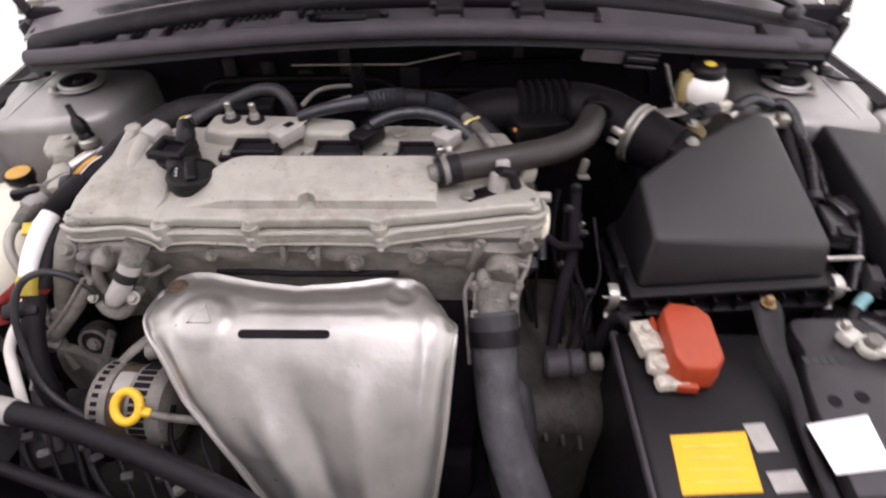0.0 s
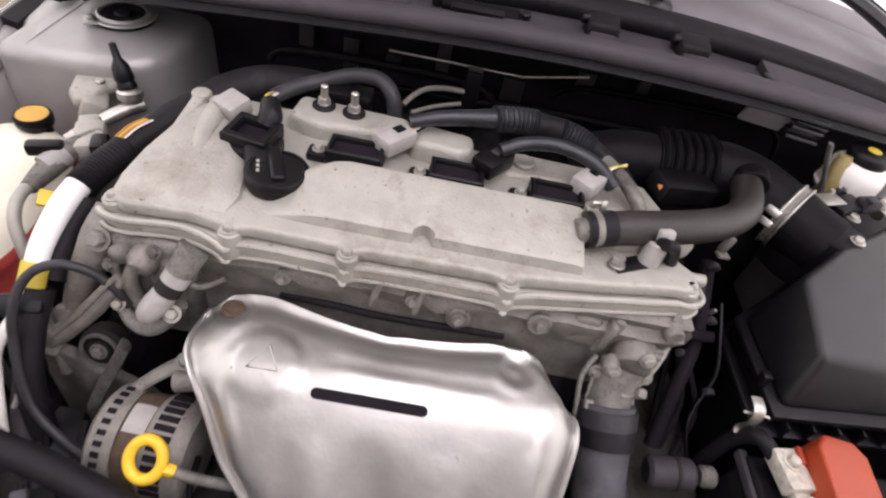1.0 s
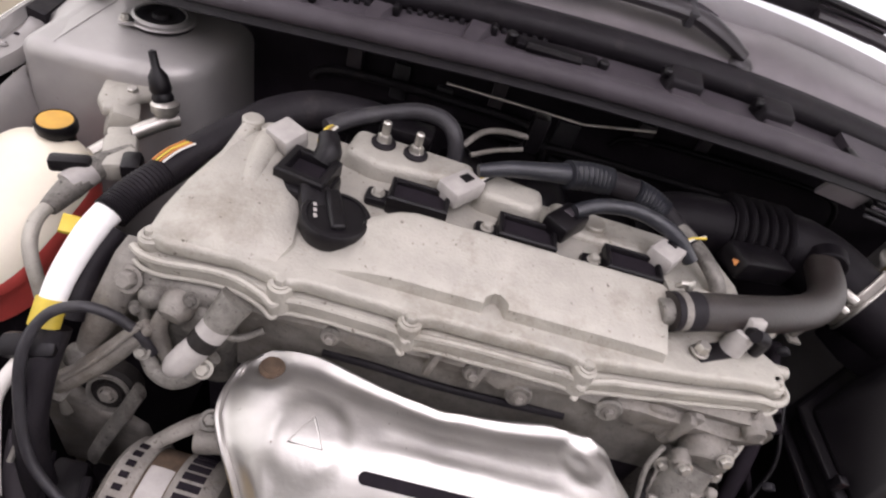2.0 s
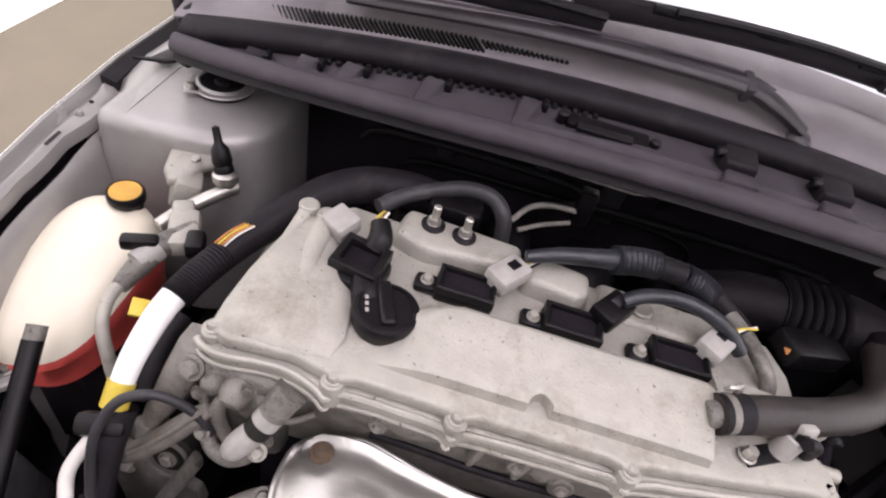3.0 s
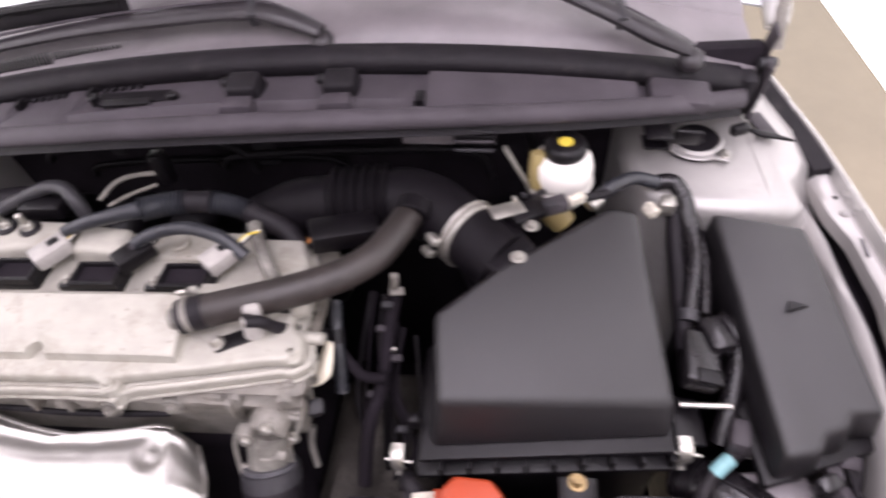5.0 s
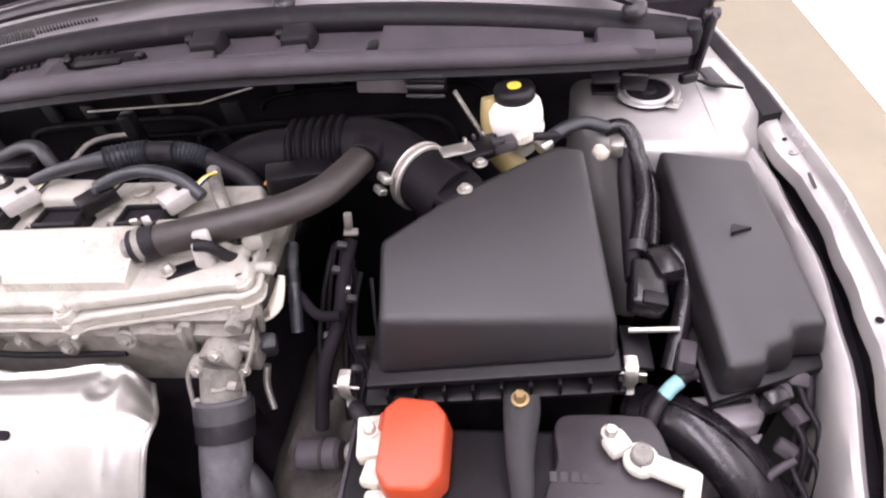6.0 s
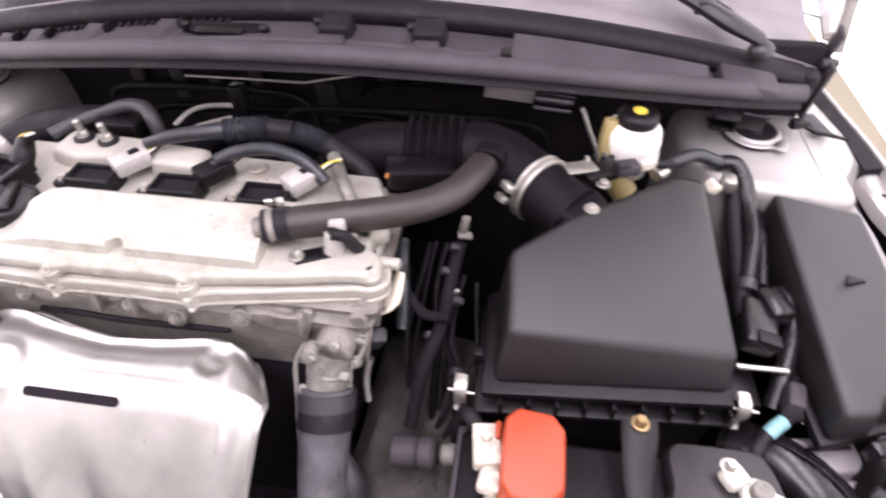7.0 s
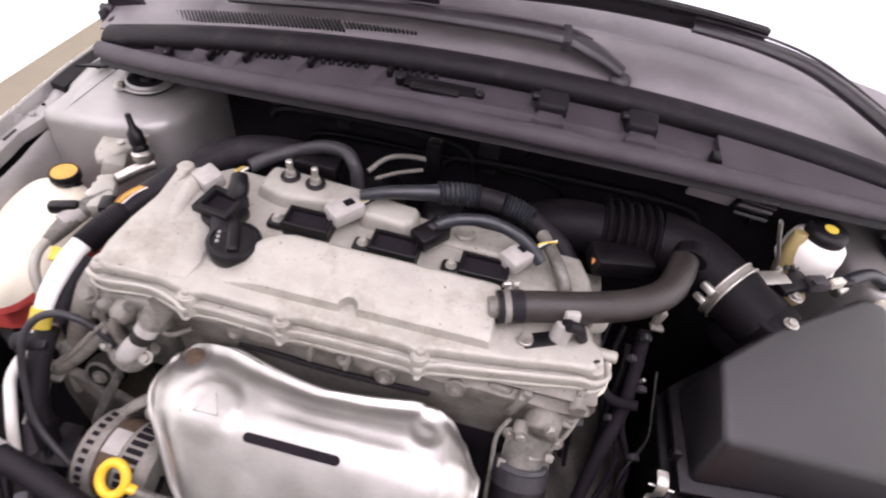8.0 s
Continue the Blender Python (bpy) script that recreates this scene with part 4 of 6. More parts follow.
b = rbox((0.100, 0.507, 0.878), (0.045, 0.036, 0.06), (0, 12, 0), bev=0.012, seg=3, taper=(0.7, 0.9))
cyl((0.115, 0.493, 0.868), (0.113, 0.478, 0.862), 0.012, bm=b)
tube([(0.118, 0.50, 0.908), (0.108, 0.488, 0.888), (0.100, 0.474, 0.862), (0.090, 0.462, 0.848)], [0.006, 0.007, 0.008, 0.006], bm=b)
cyl((0.095, 0.49, 0.87), (0.09, 0.462, 0.865), 0.020, bm=b)
rbox((0.062, 0.482, 0.885), (0.012, 0.012, 0.05), (0, 14, 0), bev=0.004, bm=b)
rbox((0.115, 0.488, 0.853), (0.016, 0.02, 0.05), (0, 8, 0), bev=0.004, bm=b)
cyl((0.072, 0.47, 0.868), (0.070, 0.456, 0.866), 0.008, bm=b)
cyl((0.118, 0.488, 0.905), (0.119, 0.475, 0.905), 0.009, bm=b)
hous = part("thermostat_housing", b, HEAD, engine, "grimy cast thermostat housing")
for p in ((0.072, 0.455, 0.866), (0.112, 0.466, 0.850), (0.098, 0.459, 0.886), (0.062, 0.464, 0.850)):
    part("bolt", hexbolt(p, 0.005, 0.006, (0, -1, 0.4)), STEEL, hous)
part("neck", tube([(0.088, 0.472, 0.856), (0.084, 0.458, 0.836), (0.083, 0.446, 0.818)], [0.022, 0.021, 0.0215], 24), ALU_DARK, hous)
for k in range(3):
    part("wire_clamp", tube([(0.0845 + 0.0235 * math.cos(a), 0.462 - 0.005 * k + 0.0235 * 0.55 * math.sin(a), 0.842 - 0.009 * k + 0.0235 * 0.83 * math.sin(a)) for a in (2 * math.pi * q / 24 for q in range(25))], 0.0016, 6, sub=1), STEEL, hous)
part("pinch_clip", rbox((0.104, 0.452, 0.842), (0.010, 0.010, 0.026), (30, 10, 0), bev=0.003), HEAD, hous)
part("pinch_clip", rbox((0.092, 0.446, 0.846), (0.018, 0.007, 0.008), (30, 10, 20), bev=0.002), HEAD, hous)

# small castings, bolts and lines at both ends
end = part("end_bracket", rbox((0.128, 0.512, 0.892), (0.006, 0.030, 0.044), (0, 10, 20), bev=0.002), ALU_DARK, engine)
for p in ((0.132, 0.500, 0.902), (0.134, 0.516, 0.880), (0.120, 0.492, 0.912)):
    part("bolt", hexbolt(p, 0.0045, 0.005, (0.6, -0.7, 0.3)), HEAD, end)
part("thin_line", tube([(0.122, 0.498, 0.905), (0.126, 0.488, 0.885), (0.120, 0.474, 0.862), (0.108, 0.462, 0.842)], 0.0028, 8), STEEL, engine)
part("thin_line", tube([(0.060, 0.474, 0.862), (0.050, 0.460, 0.845), (0.052, 0.440, 0.815), (0.056, 0.41, 0.77)], 0.0026, 8), ALU_DARK, engine)
part("web", prism([(0.075, 0.498), (0.112, 0.506), (0.118, 0.494), (0.082, 0.484)], 0.862, 0.905, 0.004, 0.004), HEAD, engine)
part("web", prism([(0.02, 0.490), (0.058, 0.492), (0.056, 0.478), (0.024, 0.480)], 0.866, 0.902, 0.005, 0.005), HEAD, engine)
for p in ((-0.350, 0.462, 0.908), (-0.394, 0.462, 0.880)):
    part("bolt", hexbolt(p, 0.0045, 0.005, (-0.1, -0.9, 0.4)), ALU_DARK, tc_)
part("pipe", tube([(-0.300, 0.480, 0.868), (-0.318, 0.470, 0.862), (-0.332, 0.466, 0.868)], 0.0035, 10), ALU_DARK, tc_)

# studs at the rear
for x, y in ((-0.252, 0.655), (-0.220, 0.652)):
    t = thing("stud_bolt", (x, y, 0.958), "zinc stud bolt on the valve cover", "bolt", "rear stud bolts")
    part("grommet", lathe([(0, 0), (0.012, 0), (0.012, 0.005), (0.008, 0.007), (0, 0.007)], (x, y, 0.957), seg=20), RUBBER, t)
    b = hexbolt((x, y, 0.963), 0.0065, 0.008, washer=1.1)
    cyl((x, y, 0.970), (x, y, 0.985), 0.004, bm=b)
    part("stud", b, STEEL, t)

# ---- exhaust heat shield ----
shield = thing("heat_shield", (-0.13, 0.37, 0.55), "pressed steel exhaust heat shield with a slot", "heat shield")
PROF = [(0.480, 0.848), (0.474, 0.858), (0.466, 0.8655), (0.440, 0.868), (0.410, 0.8675), (0.389, 0.8635), (0.370, 0.849), (0.350, 0.829), (0.325, 0.800), (0.300, 0.768), (0.275, 0.733), (0.25, 0.695), (0.225, 0.65)]
LEFT = [-0.300, -0.306, -0.310, -0.312, -0.309, -0.300, -0.292, -0.280, -0.260, -0.232, -0.200, -0.170, -0.14]
RIGHT = [-0.002, 0.012, 0.024, 0.034, 0.038, 0.038, 0.037, 0.035, 0.031, 0.027, 0.021, 0.015, 0.009]
REAR_X = [-0.310, -0.300, -0.288, -0.250, -0.190, -0.140, -0.090, -0.045, -0.020, 0.002, 0.022, 0.038]
REAR_Y = [0.462, 0.474, 0.480, 0.479, 0.466, 0.459, 0.463, 0.471, 0.471, 0.464, 0.444, 0.420]
rows = []
SUB, COLS = 5, 72
prof = smooth_path([(0, y, z) for y, z in PROF], SUB)
for i, p in enumerate(prof):
    f = i / SUB
    l, r = float(np.interp(f, range(13), LEFT)), float(np.interp(f, range(13), RIGHT))
    cor = 0.030 * max(0, 1 - f / 2.2) ** 2
    l, r = l + cor * 0.35, r - cor * 0.35
    row = []
    for k in range(COLS + 1):
        u = k / COLS
        u = u + 0.06 * math.sin(2 * math.pi * u) * -0.35
        x = l + (r - l) * u
        e = min(u, 1 - u) * (r - l)
        fall = 0.022 * max(0, 1 - max(0, e - 0.004) / 0.045) ** 2 if u < 0.5 else 0.024 * max(0, 1 - max(0, e - 0.002) / 0.026) ** 2 - 0.0022 * math.exp(-(((e - 0.032) / 0.006) ** 2))
        wav = (float(np.interp(x, REAR_X, REAR_Y)) - 0.480) * min(1, max(0, (p.y - 0.405) / 0.07))
        py = p.y + wav
        low = min(1, max(0, (f - 6.5) / 2))
        rib = 0.0080 * low * (math.exp(-(((u - 0.30) / 0.07) ** 2)) + math.exp(-(((u - 0.66) / 0.09) ** 2)) - 0.7 * math.exp(-(((u - 0.46) / 0.05) ** 2)))
        d1 = math.hypot(x + 0.238, py - 0.400)
        fall *= min(1, max(0, (d1 - 0.024) / 0.016)) if f < 7 else 1
        dip = 0.0028 * (1 - min(1, max(0, (d1 - 0.026) / 0.007))) if f < 7 else 0
        dip += 0.0038 * math.exp(-(((f - 1.75) / 0.30) ** 2)) - 0.0022 * math.exp(-(((f - 2.35) / 0.30) ** 2))
        d2 = math.hypot(x + 0.022, py - 0.436)
        dip += -0.0032 * (1 - min(1, max(0, (d2 - 0.010) / 0.006))) + 0.0014 * math.exp(-(((d2 - 0.020) / 0.004) ** 2)) + 0.0008 * (1 if d2 < 0.005 else 0)
        d3 = math.hypot(x + 0.283, py - 0.452)
        dip += -0.004 * (1 - min(1, max(0, (d3 - 0.013) / 0.006)))
        dip += 0.0012 * (math.exp(-(((p.y - 0.404) / 0.004) ** 2)) + math.exp(-(((p.y - 0.426) / 0.004) ** 2))) * min(1, max(0, (x + 0.195) / 0.02)) * min(1, max(0, (-0.03 - x) / 0.02))
        dl = math.hypot((x + 0.262 - 0.5 * (0.36 - p.y)) / 0.010, (p.y - 0.352) / 0.030)
        dip += 0.006 * math.exp(-dl * dl)
        dent = (0.0008 + 0.0010 * min(1, max(0, (f - 5) / 2))) * noise.noise((x * 22, p.y * 22, p.z * 22)) + 0.0004 * noise.noise((x * 60, p.y * 60, p.z * 60))
        back = min(1, max(0, (f - 4.5) / 2.5))
        row.append((x, py + fall * back * 0.8 - rib + dent, p.z - fall * (1 - back) * 0.8 + 0.18 * wav + dip + dent))
    rows.append(row)
part("shield_shell", sheet(rows, 0.0012), SHIELD, shield, smooth=70)
# pressed triangle on the raised pad
part("pressed_mark", tube([(-0.238 + 0.015 * math.cos(a), 0.400 + 0.015 * math.sin(a), 0.8692 + 0.10 * 0.015 * math.sin(a)) for a in (math.pi * (0.5 + 2 * k / 3) for k in range(4))], 0.0009, 6, straight=True), SHIELD, shield)
# dark strip stands for the shade in the gap behind the shield
part("gap_shade", tube([(-0.25, 0.485, 0.852), (-0.20, 0.483, 0.853), (-0.15, 0.481, 0.852), (-0.08, 0.482, 0.852), (-0.03, 0.485, 0.851)], 0.0036, 8), RUBBER, shield, "dark strip for the shade behind the shield")
# rolled edge along the rear
part("rolled_edge", tube(rows[0][4:-4:4], 0.0035, 8, sub=2), SHIELD, shield)
part("rolled_edge", tube([r_[0] for r_ in rows[4::4]], 0.003, 8, sub=2), SHIELD, shield)
part("rolled_edge", tube([r_[-1] for r_ in rows[4::4]], 0.003, 8, sub=2), SHIELD, shield)
# near-black slip on the uncut sheet stands for the slot's dark inside
b = prism([(-0.1455 + (0.0445 + 0.0048 * math.cos(a)) * 1 if math.cos(a) > 0 else -0.1455 - 0.0445 + 0.0048 * math.cos(a), 0.0048 * math.sin(a)) for a in (math.pi * (k + 0.5) / 10 for k in range(20))], -0.0015, 0.0015, 0, 0)
b.transform(Matrix.Translation((0, 0.3835, 0.8606)) @ Matrix.Rotation(radians(33), 4, "X"))
part("slot", b, BAYDARK, shield, "dark patch standing for the slot opening")
b = lathe([(0, 0), (0.0105, 0), (0.010, 0.0012), (0.0068, 0.0016), (0.0064, 0.003), (0, 0.0034)], (-0.283, 0.452, 0.8612), seg=24)
part("bolt", b, RUST, shield, "rusty bolt and washer")


# ---- ignition coils, oil cap ----
def coil(x, y, wires):
    t = thing("ignition_coil", (x + 0.03, y, 0.93), "black plastic ignition coil with a grey connector", "ignition coil", "ignition coils")
    body = part("body", rbox((x + 0.036, y + 0.003, 0.9465), (0.056, 0.032, 0.015), bev=0.005, seg=3), BLACK, t)
    part("mounting_ear", rbox((x + 0.006, y, 0.946), (0.034, 0.020, 0.010), bev=0.004), BLACK, body)
    part("border", rect_frame((x + 0.036, y + 0.003, 0.951), (0.054, 0.031), 0.0045, 0.010), BLACK, body)
    part("well", rbox((x + 0.036, y + 0.003, 0.9545), (0.046, 0.023, 0.002), bev=0), BAYDARK, body)
    part("bolt", hexbolt((x, y, 0.951), 0.0048, 0.006, washer=1.3), ALU, t)
    conn = part("connector", rbox((x + 0.070, y + 0.026, 0.962), (0.026, 0.040, 0.018), (0, 0, -38), bev=0.003), GREYCONN if wires != "black" else BLACK, t, "grey plastic plug" if wires != "black" else "")
    part("latch", rbox((x + 0.073, y + 0.032, 0.970), (0.010, 0.012, 0.004), (0, 0, -38), bev=0.001), BLACK if wires != "black" else DARKGREY, conn)
    for k, m in enumerate((YTAPE, WHITE, BLACK)):
        part("wire", tube([(x + 0.080 + 0.003 * k, y + 0.038, 0.963), (x + 0.092 + 0.003 * k, y + 0.047, 0.970), (x + 0.108, y + 0.050 + 0.002 * k, 0.974)], 0.0013, 6), m, t)


coil(-0.242, 0.592, "grey")
coil(-0.141, 0.587, "black")
coil(-0.040, 0.585, "grey")
t = thing("ignition_coil", (-0.31, 0.60, 0.93), "black plastic ignition coil beside the oil cap", "ignition coil", "ignition coils")
body = part("body", rbox((-0.304, 0.578, 0.948), (0.052, 0.044, 0.018), (0, 0, -10), bev=0.005), BLACK, t)
part("border", rect_frame((-0.303, 0.583, 0.953), (0.044, 0.040), 0.0075, 0.015, -10), BLACK, body)
part("arm", rbox((-0.289, 0.557, 0.954), (0.026, 0.034, 0.016), (12, 0, 22), bev=0.006), BLACK, body)
part("neck", tube([(-0.295, 0.601, 0.960), (-0.293, 0.608, 0.968), (-0.298, 0.622, 0.974)], [0.012, 0.0115, 0.009]), BLACK, body)
part("mounting_ear", tube([(-0.317, 0.575, 0.950), (-0.325, 0.573, 0.947), (-0.332, 0.572, 0.945)], 0.008, flat=0.6), BLACK, body)
part("well", rbox((-0.303, 0.583, 0.9585), (0.030, 0.026, 0.002), (0, 0, -10), bev=0), BAYDARK, body)
part("bolt", hexbolt((-0.325, 0.573, 0.9455), 0.0048, 0.006, washer=1.3), ALU, t)
conn = part("connector", rbox((-0.332, 0.614, 0.966), (0.028, 0.026, 0.018), (10, 0, -32), bev=0.003), GREYCONN, t, "grey plastic plug")
for k, m in enumerate((YTAPE, BRASSY, WHITE)):
    part("wire", tube([(-0.304 + 0.003 * k, 0.612, 0.972), (-0.301 + 0.003 * k, 0.622, 0.980), (-0.298 + 0.002 * k, 0.634, 0.977)], 0.0014, 6), m, t)

cap = thing("oil_filler_cap", (-0.267, 0.540, 0.942), "black plastic oil filler cap with a grip", "oil cap")
prof = [(0, 0), (0.0265, 0), (0.0275, 0.002), (0.0275, 0.010), (0.0285, 0.011), (0.0285, 0.0165), (0.027, 0.0185), (0.0235, 0.019), (0.023, 0.0175), (0, 0.0175)]
b = lathe(prof, (-0.267, 0.540, 0.942), seg=48)
capm = part("cap", b, BLACK, cap)
b = rbox((-0.269, 0.545, 0.9605), (0.013, 0.046, 0.007), (0, 0, 22), bev=0.0032, seg=3)
part("grip", b, BLACK, capm)
for k in range(3):
    part("marking", rbox((-0.286 + 0.002 * k, 0.546 - 0.0065 * k, 0.9598), (0.0028, 0.004, 0.0006), (0, 0, 22), bev=0), GREYCONN, capm)
part("neck", lathe([(0.032, 0), (0.036, 0.002), (0.034, 0.006), (0.030, 0.007), (0.030, 0)], (-0.267, 0.540, 0.936), seg=40), ALU, cap)

# ---- air filter box ----
airbox = thing("air_filter_box", (0.37, 0.58, 0.55), "black plastic air filter box with a grained lid", "air filter box")
lid = [(0.252, 0.462), (0.484, 0.482), (0.470, 0.712), (0.428, 0.720), (0.318, 0.628), (0.248, 0.572)]
lid_top = [(0.264, 0.480, 0.912), (0.482, 0.500, 0.886), (0.464, 0.692, 0.944), (0.434, 0.693, 0.948), (0.316, 0.612, 0.945), (0.257, 0.560, 0.940)]
b = frustum([(x, y, 0.846) for x, y in lid], lid_top, 0.008, 4)
part("lid", b, LID, airbox, "grained black lid", smooth=70)
rim = [(0.242, 0.450), (0.486, 0.470), (0.480, 0.722), (0.424, 0.732), (0.306, 0.632), (0.238, 0.575)]
part("lid_rim", prism(rim, 0.838, 0.847, 0, 0.003), BLACK, airbox)
rim2 = [(0.236, 0.444), (0.492, 0.464), (0.484, 0.726), (0.424, 0.736), (0.302, 0.634), (0.232, 0.577)]
part("base_rim", prism(rim2, 0.812, 0.820, 0, 0.003), BLACK, airbox)
part("base", prism(lid, 0.55, 0.837, -0.002, 0.006), BLACK, airbox)
for k in range(9):
    f = k / 8
    part("rib", rbox((0.262 + 0.222 * f, 0.4535 + 0.019 * f, 0.829), (0.003, 0.016, 0.017), bev=0), BLACK, airbox)


def spring_clip(x, y, z, turn):
    b = tube([(x, y + 0.010, z + 0.022), (x, y - 0.004, z + 0.020), (x, y - 0.008, z + 0.006), (x, y - 0.002, z - 0.012), (x, y - 0.006, z - 0.020)], 0.006, 10, flat=0.22)
    c = part("spring_clip", b, STEEL, airbox, "bright steel spring clip")
    part("wire", tube([(x - 0.012, y - 0.002, z + 0.012), (x + 0.014, y - 0.004, z + 0.012)], 0.0015, 8, sub=2), STEEL, c)


spring_clip(0.222, 0.452, 0.835, 0)
spring_clip(0.494, 0.474, 0.828, 0)
part("hinge_lug", rbox((0.236, 0.485, 0.858), (0.010, 0.010, 0.018), bev=0.002), BLACK, airbox)
part("side_flap", rbox((0.505, 0.51, 0.826), (0.03, 0.05, 0.008), (0, 12, 0), bev=0.003), BLACK, airbox)
b = prism([(0.318, 0.600), (0.362, 0.640), (0.330, 0.690), (0.268, 0.668), (0.285, 0.630)], 0.87, 0.944, 0.004, 0.006, 3)
part("outlet", b, INTAKE, airbox, "dark duct joining the hose")
for p in ((0.300, 0.660), (0.352, 0.668), (0.338, 0.625)):
    part("screw", hexbolt((*p, 0.944), 0.0055, 0.006), STEEL, airbox)

# sensor on the outlet
maf = thing("air_flow_sensor", (0.335, 0.672, 0.93), "black air flow sensor with bright metal plate", "sensor")
part("body", rbox((0.350, 0.688, 0.946), (0.046, 0.026, 0.012), (0, 0, 30), bev=0.003), BLACK, maf)
part("plate", rbox((0.326, 0.684, 0.953), (0.038, 0.020, 0.003), (0, 6, 25), bev=0.001), STEEL, maf, "bright metal plate")
part("plug", rbox((0.378, 0.694, 0.950), (0.026, 0.018, 0.014), (0, 0, 20), bev=0.003), DARKGREY, maf)
for k in range(3):
    part("terminal", rbox((0.334 + 0.010 * k, 0.700 + 0.005 * k, 0.954), (0.004, 0.006, 0.006), (0, 0, 30), bev=0.001), STEEL if k != 1 else HOSE_GREY, maf)
part("latch", rbox((0.372, 0.684, 0.962), (0.014, 0.010, 0.004), (0, 0, 20), bev=0.001), HOSE_GREY, maf)
part("tag", rbox((0.400, 0.698, 0.954), (0.020, 0.010, 0.012), (0, 0, 30), bev=0.003), CLAMPWHITE, maf)
part("lead", tube([(0.394, 0.700, 0.953), (0.41, 0.705, 0.950), (0.43, 0.72, 0.940), (0.45, 0.745, 0.925)], 0.005, 10), RUBBER, maf)
part("lead", tube([(0.352, 0.705, 0.950), (0.365, 0.725, 0.94), (0.36, 0.75, 0.91)], 0.004, 10), RUBBER, maf)

# ---- battery ----
battery = thing("battery", (0.37, 0.32, 0.55), "black car battery with yellow and white labels", "battery")
part("case", rbox((0.373, 0.322, 0.68), (0.292, 0.214, 0.26), bev=0.006, seg=3), BLACK, battery)
part("tray_edge", rbox((0.228, 0.325, 0.80), (0.010, 0.22, 0.012), bev=0.003), DARKGREY, battery)
part("yellow_label", prism([(0.250, 0.236), (0.326, 0.240), (0.332, 0.301), (0.255, 0.296)], 0.8105, 0.8115, 0, 0), YLABEL, battery)
for k in range(4):
    part("line_of_print", rbox((0.290, 0.285 - 0.012 * k, 0.8119), (0.055 - 0.008 * (k % 2), 0.003, 0.0004), (0, 0, 3), bev=0), YTAPE, battery)
b = rbox((0.345, 0.295, 0.8112), (0.022, 0.030, 0.001), (0, 0, 5), bev=0)
part("vent_sticker", b, GREYCONN, battery)
# flat grey patch stands in for a glare on the case top
part("glare_patch", rbox((0.352, 0.250, 0.8112), (0.030, 0.020, 0.001), (0, 0, 5), bev=0), GREYCONN, battery)
outline = smooth_path([(0.398, 0.225, 0), (0.400, 0.30, 0), (0.405, 0.345, 0), (0.411, 0.368, 0), (0.420, 0.392, 0), (0.419, 0.418, 0), (0.425, 0.433, 0), (0.445, 0.437, 0), (0.500, 0.436, 0), (0.512, 0.426, 0), (0.520, 0.400, 0), (0.524, 0.360, 0), (0.522, 0.30, 0), (0.515, 0.226, 0)], 3)
b = prism([(p.x, p.y) for p in outline], 0.811, 0.83, 0.003, 0.003, 2)
vc = part("top_cover", b, SATIN, battery, "grey-black plastic top cover")
for p in ((0.425, 0.325), (0.455, 0.330)):
    part("vent_hole", lathe([(0, 0), (0.007, 0), (0.007, 0.001), (0, 0.001)], (*p, 0.8300), seg=16), BAYDARK, vc)
for k in range(5):
    part("embossed_bar", rbox((0.418 + 0.009 * k, 0.375, 0.8302), (0.006, 0.009, 0.0008), bev=0), LID, vc)
part("white_label", prism([(0.388, 0.248), (0.445, 0.255), (0.449, 0.309), (0.384, 0.298)], 0.8305, 0.8315, 0, 0), WLABEL, vc)

strap = thing("hold_down_strap", (0.38, 0.33, 0.81), "black steel battery hold-down strap", "bracket")
part("bar", tube([(0.392, 0.440, 0.850), (0.392, 0.425, 0.846), (0.390, 0.39, 0.833), (0.392, 0.345, 0.826), (0.384, 0.28, 0.8225), (0.380, 0.22, 0.8225)], [0.017, 0.017, 0.013, 0.009, 0.0075, 0.0075], 14, flat=0.3), BLACK, strap)
part("bolt", hexbolt((0.391, 0.434, 0.855), 0.0055, 0.010), BRASSY, strap, "gold zinc-plated bolt")

red = thing("terminal_cover", (0.295, 0.40, 0.81), "orange-red plastic battery terminal cover", "terminal cover")
b = prism([(0.276, 0.348), (0.312, 0.350), (0.327, 0.366), (0.327, 0.424), (0.314, 0.438), (0.278, 0.438), (0.265, 0.424), (0.265, 0.362)], 0.8115, 0.856, 0.004, 0.004, 3, top=[0.848, 0.846, 0.846, 0.850, 0.852, 0.858, 0.860, 0.856])
cov = part("cover", b, RED, red)
part("hinge_tab", rbox((0.262, 0.418, 0.836), (0.006, 0.018, 0.010), (0, 12, 0), bev=0.002), RED, cov)
part("skirt", prism([(0.262, 0.40), (0.267, 0.356), (0.274, 0.345), (0.296, 0.343), (0.296, 0.352), (0.276, 0.354), (0.270, 0.40)], 0.8115, 0.824, 0, 0.002), RED, cov)

pos = thing("positive_clamp", (0.255, 0.39, 0.81), "corroded whitish positive battery clamp", "battery clamp")
b = rbox((0.253, 0.405, 0.828), (0.026, 0.040, 0.018), (0, 0, 8), bev=0.002)
rbox((0.258, 0.380, 0.822), (0.018, 0.034, 0.014), (0, 0, -10), bev=0.004, bm=b)
rbox((0.272, 0.354, 0.818), (0.038, 0.016, 0.014), (0, 0, 5), bev=0.004, bm=b)
cyl((0.262, 0.372, 0.812), (0.262, 0.372, 0.834), 0.010, bm=b)
part("clamp", b, CLAMPWHITE, pos)
part("bolt", hexbolt((0.252, 0.410, 0.837), 0.006, 0.007), CLAMPWHITE, pos)
